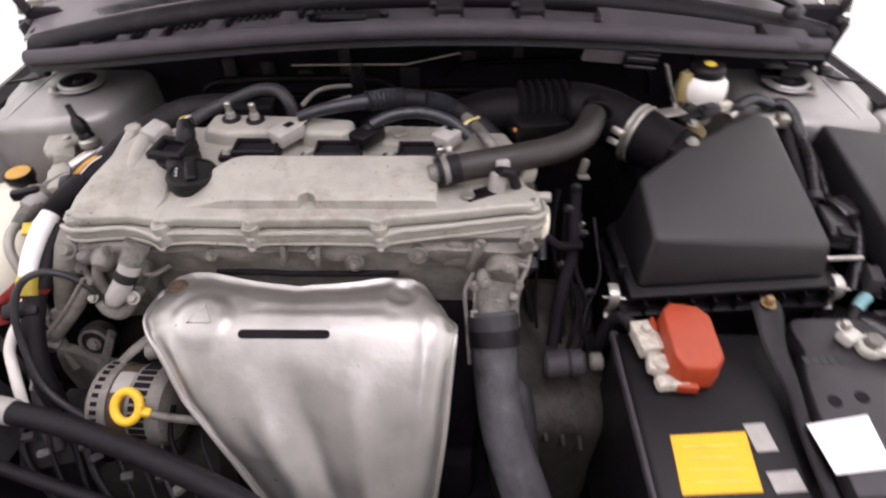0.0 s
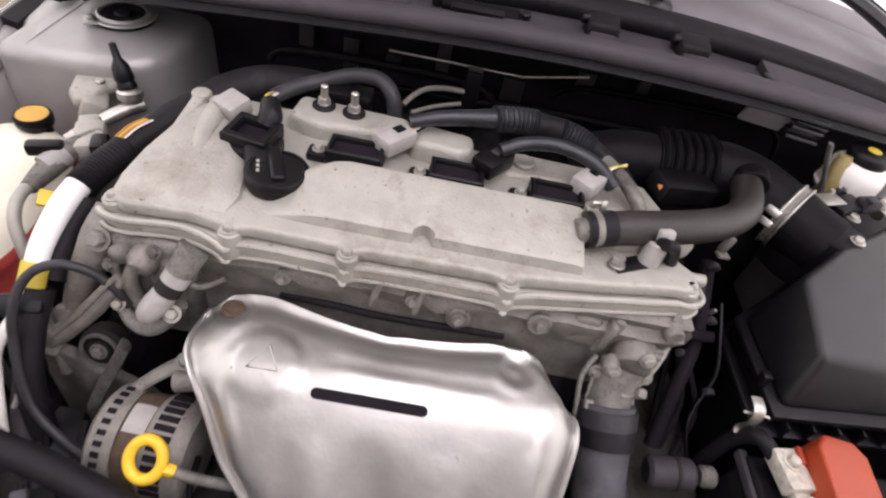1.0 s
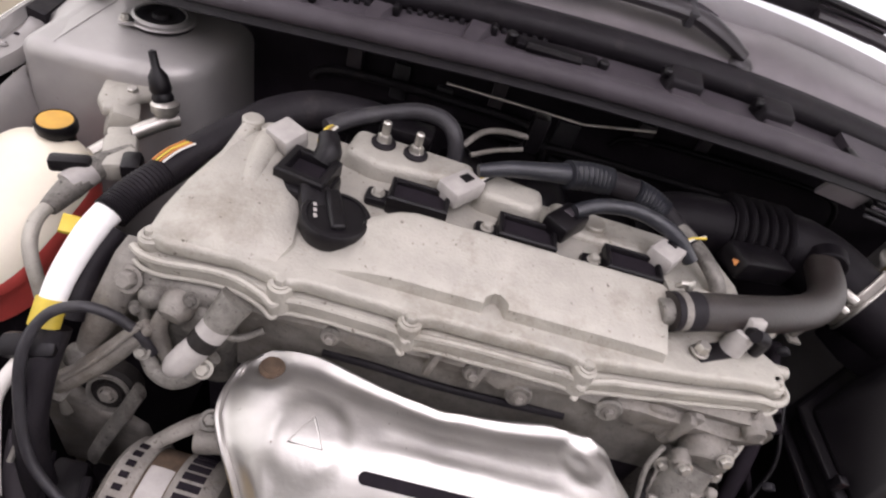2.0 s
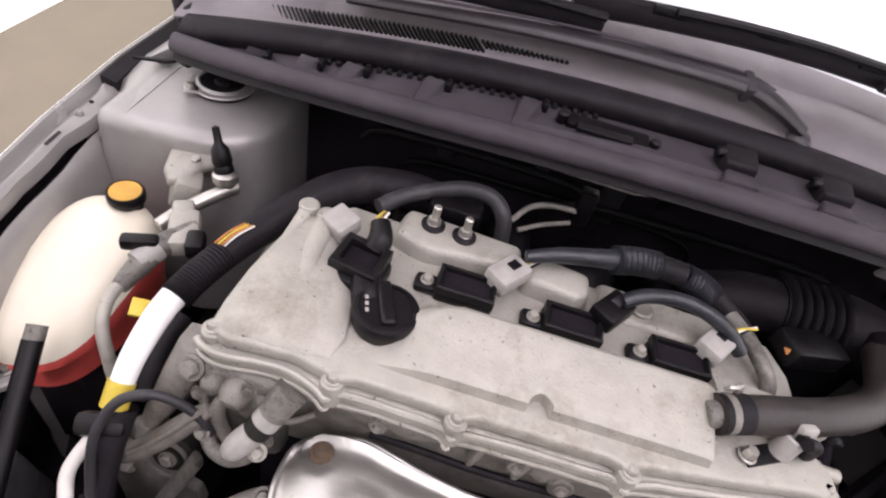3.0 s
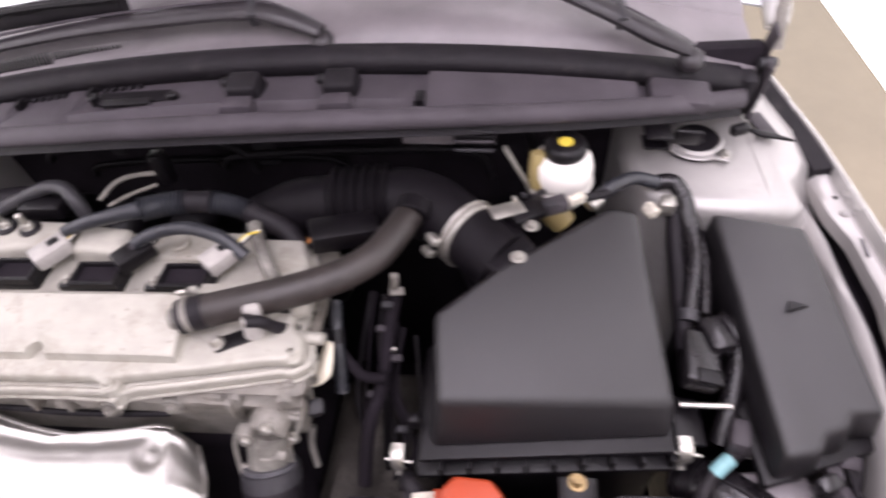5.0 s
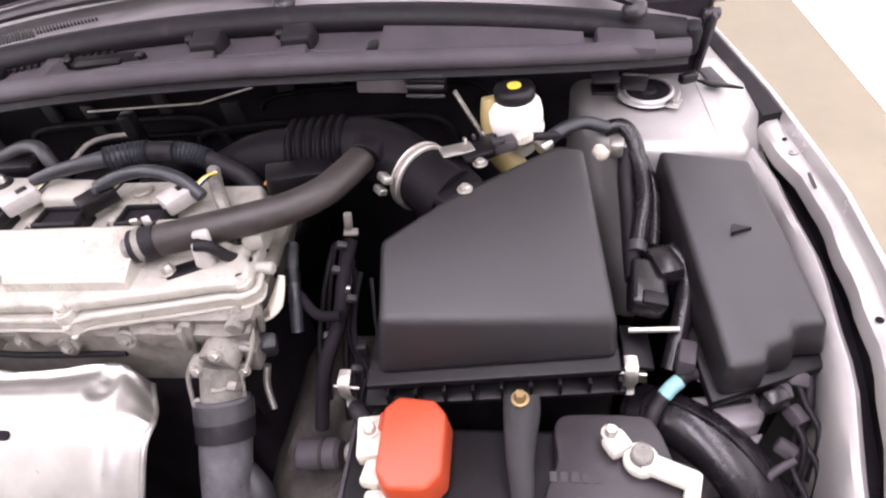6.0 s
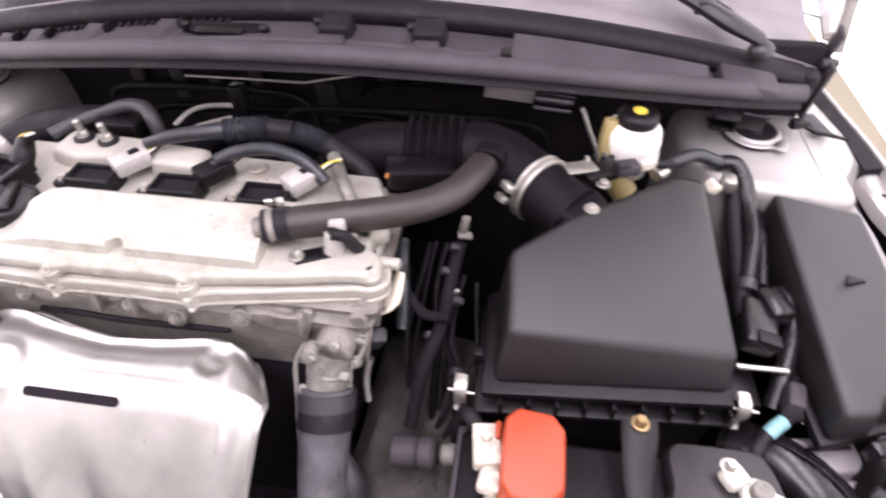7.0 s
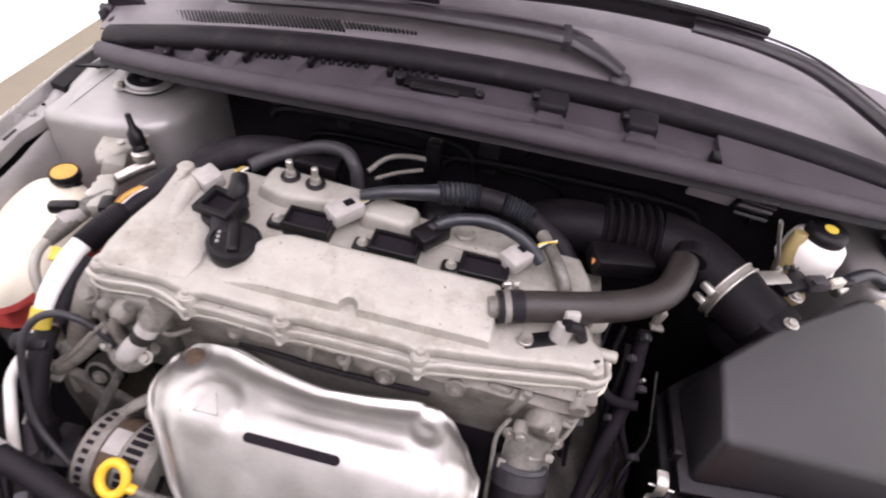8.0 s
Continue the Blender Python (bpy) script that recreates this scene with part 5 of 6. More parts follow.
part("cable", tube([(0.245, 0.42, 0.825), (0.232, 0.435, 0.83), (0.225, 0.448, 0.80), (0.22, 0.45, 0.74)], 0.008, 12), RUBBER, pos)

neg = thing("negative_clamp", (0.49, 0.40, 0.83), "pale metal negative battery clamp", "battery clamp")
b = lathe([(0.0095, 0), (0.0135, 0), (0.0145, 0.002), (0.0145, 0.009), (0.013, 0.011), (0.0095, 0.011)], (0.491, 0.389, 0.831), seg=28)
rbox((0.512, 0.379, 0.838), (0.046, 0.018, 0.010), (0, 6, -20), bev=0.003, bm=b)
rbox((0.473, 0.402, 0.838), (0.022, 0.020, 0.016), (0, 0, 30), bev=0.005, bm=b)
rbox((0.528, 0.366, 0.834), (0.012, 0.030, 0.014), (0, 0, -18), bev=0.003, bm=b)
part("clamp", b, CLAMPPALE, neg)
part("post", cyl((0.491, 0.389, 0.83), (0.491, 0.389, 0.851), 0.0092), ALU_DARK, neg)
part("bolt", hexbolt((0.468, 0.408, 0.845), 0.0055, 0.009), STEEL, neg)

# ---- fuse box ----
fuse = thing("fuse_box", (0.62, 0.6, 0.60), "black plastic fuse box with a long lid", "fuse box")
flid = [(0.568, 0.452), (0.604, 0.458), (0.612, 0.475), (0.636, 0.480), (0.642, 0.494), (0.672, 0.496), (0.640, 0.700), (0.545, 0.718)]
b = prism(flid, 0.832, 0.9, 0.010, 0.006, 3, top=[0.868, 0.868, 0.870, 0.872, 0.875, 0.877, 0.918, 0.922])
flo = part("lid", b, LID, fuse, "long grained black lid")
part("arrow_mark", prism([(0.600, 0.594), (0.620, 0.600), (0.604, 0.606)], 0.892, 0.9022, 0, 0), BLACK, flo)
b = prism([(0.562, 0.447), (0.674, 0.488), (0.645, 0.705), (0.538, 0.722)], 0.818, 0.831, 0, 0.003)
part("rim", b, BLACK, fuse)
b = prism([(0.575, 0.462), (0.664, 0.500), (0.635, 0.695), (0.552, 0.708)], 0.60, 0.817, 0, 0.004)
part("base", b, BLACK, fuse)
part("latch", rbox((0.548, 0.492, 0.835), (0.016, 0.028, 0.024), (0, 0, -15), bev=0.003), DARKGREY, fuse)
part("latch", rbox((0.616, 0.452, 0.828), (0.022, 0.014, 0.022), (0, 0, 25), bev=0.003), BLACK_GLOSS, fuse)

# ---- intake hose and breather ----
intake = thing("intake_hose", (0.2, 0.7, 0.88), "black ribbed rubber intake hose with a wire clamp", "hose")
part("elbow", tube([(0.322, 0.640, 0.918), (0.298, 0.660, 0.923), (0.272, 0.683, 0.929), (0.243, 0.705, 0.933), (0.215, 0.717, 0.934), (0.195, 0.72, 0.934)], [0.036, 0.036, 0.037, 0.039, 0.040, 0.039], 28), INTAKE, intake)
rib = [(r, 0.0118 * k + h) for k in range(6) for r, h in ((0.0355, 0.0), (0.0365, 0.0018), (0.0425, 0.0034), (0.0445, 0.0056), (0.0425, 0.0078), (0.0365, 0.0098))]
part("bellows", lathe(rib + [(0.0355, 0.0715)], (0.1235, 0.717, 0.933), (1, 0.05, 0.01), 36), INTAKE, intake)
part("throttle_end", tube([(0.124, 0.716, 0.934), (0.08, 0.715, 0.93), (0.03, 0.71, 0.91)], 0.034, 20), INTAKE, intake)
for o in (0.0, 0.007):
    c, ax = Vector((0.280 + o, 0.676 - o, 0.927)), Vector((-0.72, 0.68, 0.05)).normalized()
    u = ax.cross(Vector((0, 0, 1))).normalized()
    v = u.cross(ax)
    part("wire_clamp", tube([c + 0.039 * (u * math.cos(a) + v * math.sin(a)) for a in (2 * math.pi * k / 28 for k in range(29))], 0.0017, 8, sub=2), STEEL, intake, "bright wire clamp")
mid = Vector((0.2835, 0.6725, 0.927))
part("clamp_band", tube([mid - ax * 0.006, mid + ax * 0.006], 0.0384, 28, sub=2), HEAD, intake, "dull steel clamp band")
b = rbox((0.249, 0.648, 0.946), (0.012, 0.018, 0.010), (0, 30, 40), bev=0.003)
rbox((0.243, 0.640, 0.936), (0.010, 0.016, 0.008), (0, 30, 40), bev=0.002, bm=b)
part("clamp_screw", b, STEEL, intake)
part("boss", cyl((0.228, 0.690, 0.958), (0.224, 0.672, 0.956), 0.020), INTAKE, intake)

breather = thing("breather_hose", (0.12, 0.58, 0.94), "aged brown-black rubber breather hose", "hose")
part("hose", tube([(0.0165, 0.5332, 0.9635), (0.06, 0.5455, 0.9655), (0.11, 0.5595, 0.9665), (0.160, 0.583, 0.963), (0.192, 0.610, 0.961), (0.208, 0.640, 0.959), (0.220, 0.675, 0.955)], 0.0165, 24, sub=10), HOSE_BROWN, breather)
part("spigot", cyl((0.008, 0.531, 0.962), (0.030, 0.537, 0.9645), 0.0115), ALU_DARK, breather)
part("cuff", tube([(0.017, 0.5333, 0.9636), (0.042, 0.5405, 0.9653)], 0.01705, 24, sub=2), RUBBER, breather)
bc = part("spring_clamp", tube([(0.0225, 0.5350, 0.9642), (0.0285, 0.5368, 0.9647)], 0.0173, 24, sub=2), HEAD, breather, "steel spring clamp")
part("ear", rbox((0.021, 0.548, 0.983), (0.008, 0.004, 0.010), (20, 0, 15), bev=0.0015), STEEL, bc)
part("ear", rbox((0.030, 0.552, 0.981), (0.008, 0.004, 0.010), (-20, 0, 30), bev=0.0015), STEEL, bc)

# ---- brake reservoir ----
res = thing("brake_fluid_reservoir", (0.385, 0.76, 0.86), "white plastic brake fluid reservoir with a black cap", "brake reservoir")
b = lathe([(0, 0.012), (0.022, 0.012), (0.026, 0.016), (0.028, 0.032), (0.033, 0.037), (0.0345, 0.041), (0.0345, 0.064), (0.032, 0.076), (0.024, 0.083), (0, 0.084)], (0.388, 0.755, 0.888), seg=44)
part("tank", b, WHITE, res)
part("rib", lathe([(0.034, 0), (0.0362, 0.001), (0.0362, 0.004), (0.034, 0.005)], (0.388, 0.755, 0.929), seg=44), WHITE, res)
part("neck", tube([(0.360, 0.752, 0.975), (0.362, 0.745, 0.945), (0.372, 0.738, 0.910), (0.392, 0.728, 0.885)], [0.008, 0.013, 0.018, 0.016], 16), FLUID, res, "yellowed lower part")
lidp = part("cap", lathe([(0, 0), (0.0225, 0), (0.024, 0.003), (0.024, 0.011), (0.022, 0.015), (0.018, 0.017), (0, 0.017)], (0.390, 0.757, 0.969), seg=44), BLACK, res, "black screw cap")
part("label", lathe([(0.0, 0), (0.008, 0), (0.008, 0.001), (0, 0.001)], (0.390, 0.755, 0.9862), seg=24), YTAPE, lidp, "yellow printed label")
b = tube([(0.324, 0.740, 0.992), (0.336, 0.740, 0.965), (0.350, 0.738, 0.935), (0.356, 0.735, 0.90)], 0.005, 10, flat=0.5)
solo("reservoir_bracket", b, ALU_DARK, "thin grey metal bracket beside the reservoir", "bracket")

# ---- right-hand wiring ----
h = thing("fuse_box_harness", (0.52, 0.64, 0.78), "glossy black taped harness beside the fuse box", "wiring harness")
part("blue_hose", tube([(0.424, 0.722, 0.930), (0.445, 0.738, 0.936), (0.470, 0.752, 0.934), (0.497, 0.757, 0.922)], 0.008, 14), CONDUIT, h)
part("ferrule", cyl((0.416, 0.714, 0.927), (0.428, 0.724, 0.931), 0.0095), STEEL, h)
part("elbow", tube([(0.495, 0.760, 0.918), (0.515, 0.757, 0.922), (0.527, 0.738, 0.912), (0.530, 0.715, 0.895)], 0.0095, 14), BLACK_GLOSS, h)
part("trunk", tube([(0.527, 0.728, 0.905), (0.532, 0.70, 0.893), (0.530, 0.665, 0.885), (0.521, 0.63, 0.875), (0.514, 0.60, 0.868)], 0.010, 16), BLACK_GLOSS, h)
part("trunk", tube([(0.535, 0.725, 0.900), (0.543, 0.69, 0.885), (0.540, 0.65, 0.876), (0.533, 0.61, 0.868)], 0.006, 12), BLACK_GLOSS, h)
part("branch", tube([(0.518, 0.735, 0.902), (0.514, 0.70, 0.888), (0.513, 0.66, 0.875), (0.510, 0.61, 0.865), (0.508, 0.57, 0.86)], 0.009, 12), RUBBER, h)
part("band", tube([(0.516, 0.612, 0.871), (0.514, 0.600, 0.868)], 0.0112, 16, sub=2), HOSE_GREY, h)
b = rbox((0.519, 0.560, 0.860), (0.036, 0.062, 0.026), (0, 10, -8), bev=0.006, seg=3)
rbox((0.540, 0.585, 0.866), (0.028, 0.040, 0.024), (0, 0, 15), bev=0.006, bm=b)
cn = part("connector_block", b, BLACK_GLOSS, h, "glossy black connector block")
part("latch", rbox((0.522, 0.535, 0.872), (0.024, 0.016, 0.006), (0, 10, -8), bev=0.002), BLACK, cn)
part("loop", tube([(0.545, 0.605, 0.868), (0.560, 0.595, 0.862), (0.562, 0.57, 0.85), (0.553, 0.54, 0.838), (0.545, 0.515, 0.825), (0.538, 0.495, 0.81)], 0.010, 14), BLACK_GLOSS, h)
part("rod", tube([(0.498, 0.520, 0.842), (0.545, 0.518, 0.846)], 0.003, 8, sub=2), STEEL, h)
part("plug", rbox((0.487, 0.722, 0.912), (0.014, 0.018, 0.014), (10, 20, 35), bev=0.004), CLAMPWHITE, h, "pale plastic plug")
part("plug", rbox((0.505, 0.728, 0.914), (0.016, 0.020, 0.018), (0, 0, -10), bev=0.003), STEEL, h)
part("cyan_tape", tube([(0.526, 0.464, 0.813), (0.533, 0.470, 0.818), (0.541, 0.476, 0.820)], 0.0072, 12, sub=3), CYAN, h, "cyan tape band")
part("cable", tube([(0.505, 0.430, 0.80), (0.518, 0.455, 0.808), (0.533, 0.470, 0.817), (0.56, 0.485, 0.82), (0.60, 0.47, 0.80)], 0.0065, 12), RUBBER, h)

snork = thing("air_inlet_duct", (0.58, 0.42, 0.62), "glossy black plastic air inlet duct", "duct")
part("duct", tube([(0.505, 0.478, 0.765), (0.535, 0.456, 0.785), (0.57, 0.428, 0.785), (0.60, 0.395, 0.765), (0.625, 0.35, 0.72), (0.635, 0.30, 0.66)], [0.024, 0.027, 0.029, 0.030, 0.032, 0.032], 24, flat=0.8), BLACK_GLOSS, snork)
part("collar", tube([(0.512, 0.473, 0.770), (0.522, 0.466, 0.777)], 0.0285, 24, sub=2, flat=0.85), BLACK, snork)
part("seam", tube([(0.520, 0.468, 0.801), (0.545, 0.452, 0.810), (0.575, 0.428, 0.810), (0.605, 0.394, 0.791)], 0.0015, 6), BLACK, snork)
lamp = thing("headlamp_housing", (0.61, 0.43, 0.62), "grey-black plastic back of a headlamp", "headlamp")
b = prism([(0.546, 0.474), (0.570, 0.446), (0.585, 0.433), (0.615, 0.440), (0.624, 0.455), (0.619, 0.484)], 0.64, 0.80, 0.006, 0.005, 3)
prism([(0.590, 0.428), (0.612, 0.432), (0.620, 0.446), (0.590, 0.440)], 0.70, 0.783, 0.003, 0.003, bm=b)
part("housing", b, COWL_TOP, lamp)
part("ridge", rbox((0.583, 0.462, 0.8015), (0.050, 0.004, 0.004), (0, 0, 12), bev=0.001), BLACK, lamp)
for k, (x, y, z) in enumerate(((0.632, 0.470, 0.815), (0.640, 0.450, 0.805), (0.628, 0.425, 0.79), (0.645, 0.478, 0.822))):
    plug = part("plug", rbox((x, y, z), (0.014, 0.018, 0.014), (10, 20 * k, 30 * k), bev=0.003), DARKGREY, lamp)
    part("wire", tube([(x, y, z), (x + 0.004, y - 0.02, z - 0.01), (x + 0.010, y - 0.045, z - 0.02), (x + 0.004, y - 0.07, z - 0.06)], 0.0028, 8), RUBBER, plug)
part("lead", tube([(0.645, 0.44, 0.77), (0.655, 0.46, 0.80), (0.66, 0.49, 0.82)], 0.005, 10), RUBBER, lamp)
part("lead", tube([(0.595, 0.385, 0.775), (0.608, 0.400, 0.790), (0.630, 0.412, 0.795)], 0.0036, 10), DARKGREY, lamp)
part("lead", tube([(0.560, 0.482, 0.815), (0.585, 0.478, 0.822), (0.615, 0.486, 0.822), (0.635, 0.492, 0.825)], 0.003, 10), GREYCONN, lamp)

# ---- coolant tank ----
tank = thing("coolant_tank", (-0.59, 0.58, 0.60), "milky plastic coolant tank with red coolant", "coolant tank")


def tank_ring(z, g, slope=0.0, dip=0.0, y0=0.575, hy=0.095):
    out = []
    for k in range(40):
        a = 2 * math.pi * k / 40
        cx, cy = math.copysign(abs(math.cos(a)) ** 0.65, math.cos(a)), math.copysign(abs(math.sin(a)) ** 0.65, math.sin(a))
        y = y0 + (hy + g) * cy
        x = -0.596 + (0.060 + g) * cx + 0.10 * (y - 0.575)
        out.append((x, y, z + slope * (y - 0.575) - dip * max(0, -0.575 - x)))
    return out


part("shell", loft([tank_ring(0.8105, -0.0005, 0.24, 0.25), tank_ring(0.8245, -0.006, 0.30), tank_ring(0.834, -0.018, 0.34), tank_ring(0.839, -0.036, 0.34)]), TANK, tank, "milky white shell", smooth=60)
part("coolant_part", loft([tank_ring(0.735, -0.02), tank_ring(0.742, -0.004), tank_ring(0.778, -0.002), tank_ring(0.792, 0.001, 0.14, 0.15), tank_ring(0.810, -0.001, 0.24, 0.25)]), COOLANT, tank, "shell tinted red by the coolant", smooth=60)
tcap = part("cap", lathe([(0, -0.014), (0.015, -0.014), (0.015, 0), (0.0185, 0.001), (0.0195, 0.004), (0.0195, 0.011), (0.018, 0.014), (0.017, 0.014), (0.0165, 0.0125), (0, 0.0125)], (-0.578, 0.655, 0.862), seg=40), BLACK, tank, "black cap with a yellow top")
part("label", lathe([(0, 0), (0.0163, 0), (0.016, 0.001), (0, 0.001)], (-0.578, 0.655, 0.8748), seg=36), AMBER, tcap)
part("mount", rbox((-0.600, 0.575, 0.655), (0.09, 0.14, 0.17), bev=0.01), BAYDARK, tank, "dark bracket below the tank")

# ---- back of the headlamp beside the tank ----
hl = thing("headlamp_housing", (-0.63, 0.46, 0.62), "painted bracket and black cap behind the headlamp", "headlamp")
b = prism([(-0.672, 0.520), (-0.628, 0.512), (-0.596, 0.492), (-0.588, 0.470), (-0.606, 0.452), (-0.640, 0.440), (-0.668, 0.452)], 0.764, 0.772, 0.002, 0.002)
part("bracket", b, PAINT, hl, "silver painted bracket")
part("housing", prism([(-0.668, 0.510), (-0.604, 0.488), (-0.600, 0.470), (-0.640, 0.380), (-0.668, 0.400)], 0.62, 0.762, 0.006, 0.006), BLACK, hl)
cp = part("cap", lathe([(0, 0), (0.026, 0), (0.027, 0.004), (0.025, 0.011), (0.021, 0.012), (0.020, 0.009), (0, 0.008)], (-0.640, 0.474, 0.773), (0.15, -0.1, 1), 32), BLACK, hl, "round black service cap")
part("grip", rbox((-0.6385, 0.473, 0.785), (0.034, 0.007, 0.007), (0, 0, 35), bev=0.002), BLACK, cp)
part("strip", tube([(-0.668, 0.430, 0.778), (-0.640, 0.424, 0.776), (-0.615, 0.415, 0.768), (-0.600, 0.395, 0.752)], 0.009, 10, flat=0.3), PAINT, hl, "painted steel strip")
part("bolt", hexbolt((-0.606, 0.478, 0.773), 0.005, 0.006), STEEL, hl)

# ---- air-conditioning lines ----
ac = thing("air_conditioning_line", (-0.5, 0.6, 0.75), "dull aluminium air-conditioning pipe with a service port", "pipe")
part("pipe", tube([(-0.478, 0.705, 0.880), (-0.492, 0.685, 0.880), (-0.515, 0.655, 0.872), (-0.528, 0.63, 0.866)], 0.008, 14), STEEL, ac)
part("port", lathe([(0, 0), (0.011, 0), (0.011, 0.008), (0.014, 0.010), (0.014, 0.018), (0.009, 0.022), (0, 0.022)], (-0.487, 0.700, 0.880), (-0.1, 0.15, 1), 20), STEEL, ac, "bright service port")
b = lathe([(0, 0), (0.0105, 0), (0.011, 0.004), (0.0095, 0.008), (0.011, 0.012), (0.0095, 0.026), (0.007, 0.030), (0.0045, 0.034), (0.004, 0.050), (0, 0.052)], (-0.490, 0.703, 0.900), (-0.28, 0.25, 0.9), 20)
part("dust_cap", b, BLACK, ac, "black dust cap")
b = rbox((-0.487, 0.612, 0.890), (0.030, 0.05, 0.022), (0, 0, 25), bev=0.006)
rbox((-0.503, 0.640, 0.884), (0.022, 0.03, 0.018), (0, 0, 30), bev=0.004, bm=b)
part("joint_block", b, ALU, ac)
part("hose_fitting", tube([(-0.480, 0.622, 0.892), (-0.496, 0.590, 0.890), (-0.505, 0.560, 0.884), (-0.508, 0.535, 0.881)], [0.009, 0.0115, 0.011, 0.0075], 18), ALU_DARK, ac)
part("crimp", tube([(-0.499, 0.584, 0.889), (-0.507, 0.563, 0.885)], 0.0125, 16, sub=2), GREYCONN, ac)
part("pipe", tube([(-0.508, 0.545, 0.882), (-0.509, 0.520, 0.880), (-0.504, 0.500, 0.868), (-0.494, 0.486, 0.842), (-0.486, 0.476, 0.81), (-0.480, 0.464, 0.77), (-0.475, 0.45, 0.70)], 0.0058, 16), ALU, ac)
b = prism([(-0.568, 0.730), (-0.556, 0.752), (-0.530, 0.758), (-0.508, 0.752), (-0.500, 0.728), (-0.518, 0.712), (-0.522, 0.690), (-0.540, 0.672), (-0.556, 0.690)], 0.880, 0.892, 0.003, 0.004, 2)
cyl((-0.512, 0.742, 0.886), (-0.512, 0.742, 0.898), 0.009, bm=b)
rbox((-0.530, 0.690, 0.870), (0.028, 0.035, 0.04), (0, 20, 25), bev=0.006, bm=b)
part("bracket", b, ALU, ac, "cast aluminium bracket")
part("bolt", hexbolt((-0.530, 0.716, 0.890), 0.006, 0.006), STEEL, ac)
part("clip", rbox((-0.512, 0.578, 0.898), (0.034, 0.014, 0.014), (0, 0, 20), bev=0.004), BLACK, ac)
part("clip", rbox((-0.466, 0.595, 0.898), (0.018, 0.026, 0.02), (0, 0, 20), bev=0.005), BLACK, ac)
ac2 = thing("lower_refrigerant_pipe", (-0.47, 0.39, 0.7), "white-grey metal pipe bending down to the front", "pipe")
part("pipe", tube([(-0.460, 0.440, 0.850), (-0.466, 0.424, 0.836), (-0.474, 0.408, 0.822), (-0.478, 0.396, 0.808), (-0.474, 0.382, 0.792), (-0.468, 0.364, 0.77), (-0.462, 0.345, 0.74)], 0.0060, 16), WHITE, ac2)
part("holder", rbox((-0.463, 0.430, 0.842), (0.040, 0.020, 0.022), (30, 0, 15), bev=0.006), BLACK, ac2)
part("thin_rod", tube([(-0.450, 0.405, 0.81), (-0.458, 0.37, 0.77)], 0.0025, 8, sub=2), STEEL, ac2)

# ---- harness on the engine's end ----
har = thing("wiring_harness", (-0.44, 0.55, 0.75), "black taped wiring harness with white and yellow tape", "wiring harness")
part("white_tape", tube([(-0.447, 0.532, 0.908), (-0.452, 0.505, 0.901), (-0.456, 0.472, 0.884), (-0.457, 0.452, 0.868)], [0.0125, 0.012, 0.0108, 0.010], 20, flat=0.8), TAPE, har, "white tape wrap")
part("yellow_tape", tube([(-0.457, 0.456, 0.872), (-0.457, 0.440, 0.857)], 0.0112, 20), YTAPE, har, "yellow tape band")
part("yellow_tag", rbox((-0.472, 0.512, 0.895), (0.016, 0.016, 0.006), (20, 20, 20), bev=0.001), YTAPE, har)
part("conduit", tube([(-0.440, 0.520, 0.894), (-0.446, 0.49, 0.878), (-0.448, 0.455, 0.852)], 0.011, 14), RUBBER, har)
part("conduit", tube(smooth_path([(-0.447, 0.526, 0.905), (-0.440, 0.55, 0.911), (-0.428, 0.583, 0.915)], 20), 0.0150, 18, ridge=0.0012, straight=True), RUBBER, har, "corrugated black conduit")
part("trunk", tube([(-0.428, 0.580, 0.915), (-0.415, 0.61, 0.920), (-0.392, 0.645, 0.928), (-0.365, 0.680, 0.936), (-0.33, 0.706, 0.940), (-0.28, 0.722, 0.938), (-0.22, 0.725, 0.93)], [0.014, 0.016, 0.018, 0.020, 0.021, 0.020, 0.018], 18), RUBBER, har)
for k, m in enumerate((COPPER, YTAPE, COPPER, WHITE)):
    part("wire", tube([(-0.436 + 0.003 * k, 0.578, 0.929), (-0.429 + 0.003 * k, 0.592, 0.934), (-0.420 + 0.003 * k, 0.606, 0.936)], 0.0010, 6), m, har)
part("lower_trunk", tube([(-0.452, 0.445, 0.852), (-0.454, 0.415, 0.82), (-0.450, 0.385, 0.775), (-0.435, 0.36, 0.70), (-0.42, 0.35, 0.62)], 0.012, 16), RUBBER, har)
part("loop", tube([(-0.378, 0.448, 0.845), (-0.388, 0.448, 0.868), (-0.404, 0.446, 0.886), (-0.424, 0.442, 0.893), (-0.444, 0.432, 0.886), (-0.455, 0.415, 0.862), (-0.455, 0.395, 0.82), (-0.442, 0.372, 0.775), (-0.41, 0.355, 0.75), (-0.37, 0.34, 0.745)], 0.0042, 10), HOSE_GREY, har, "grey looped cable")

rear = thing("rear_harness", (-0.05, 0.67, 0.92), "blue-grey corrugated wiring conduit behind the coils", "wiring harness")
part("loop", tube([(-0.310, 0.668, 0.950), (-0.290, 0.690, 0.954), (-0.262, 0.706, 0.960), (-0.230, 0.712, 0.970), (-0.202, 0.708, 0.972), (-0.186, 0.696, 0.962), (-0.180, 0.690, 0.935)], 0.0085, 14), HOSE_GREY, rear, "grey looped conduit")
part("taped_run", tube([(-0.160, 0.636, 0.974), (-0.130, 0.646, 0.979), (-0.095, 0.656, 0.981), (-0.07, 0.665, 0.980)], [0.006, 0.008, 0.009, 0.011], 14), CONDUIT, rear)
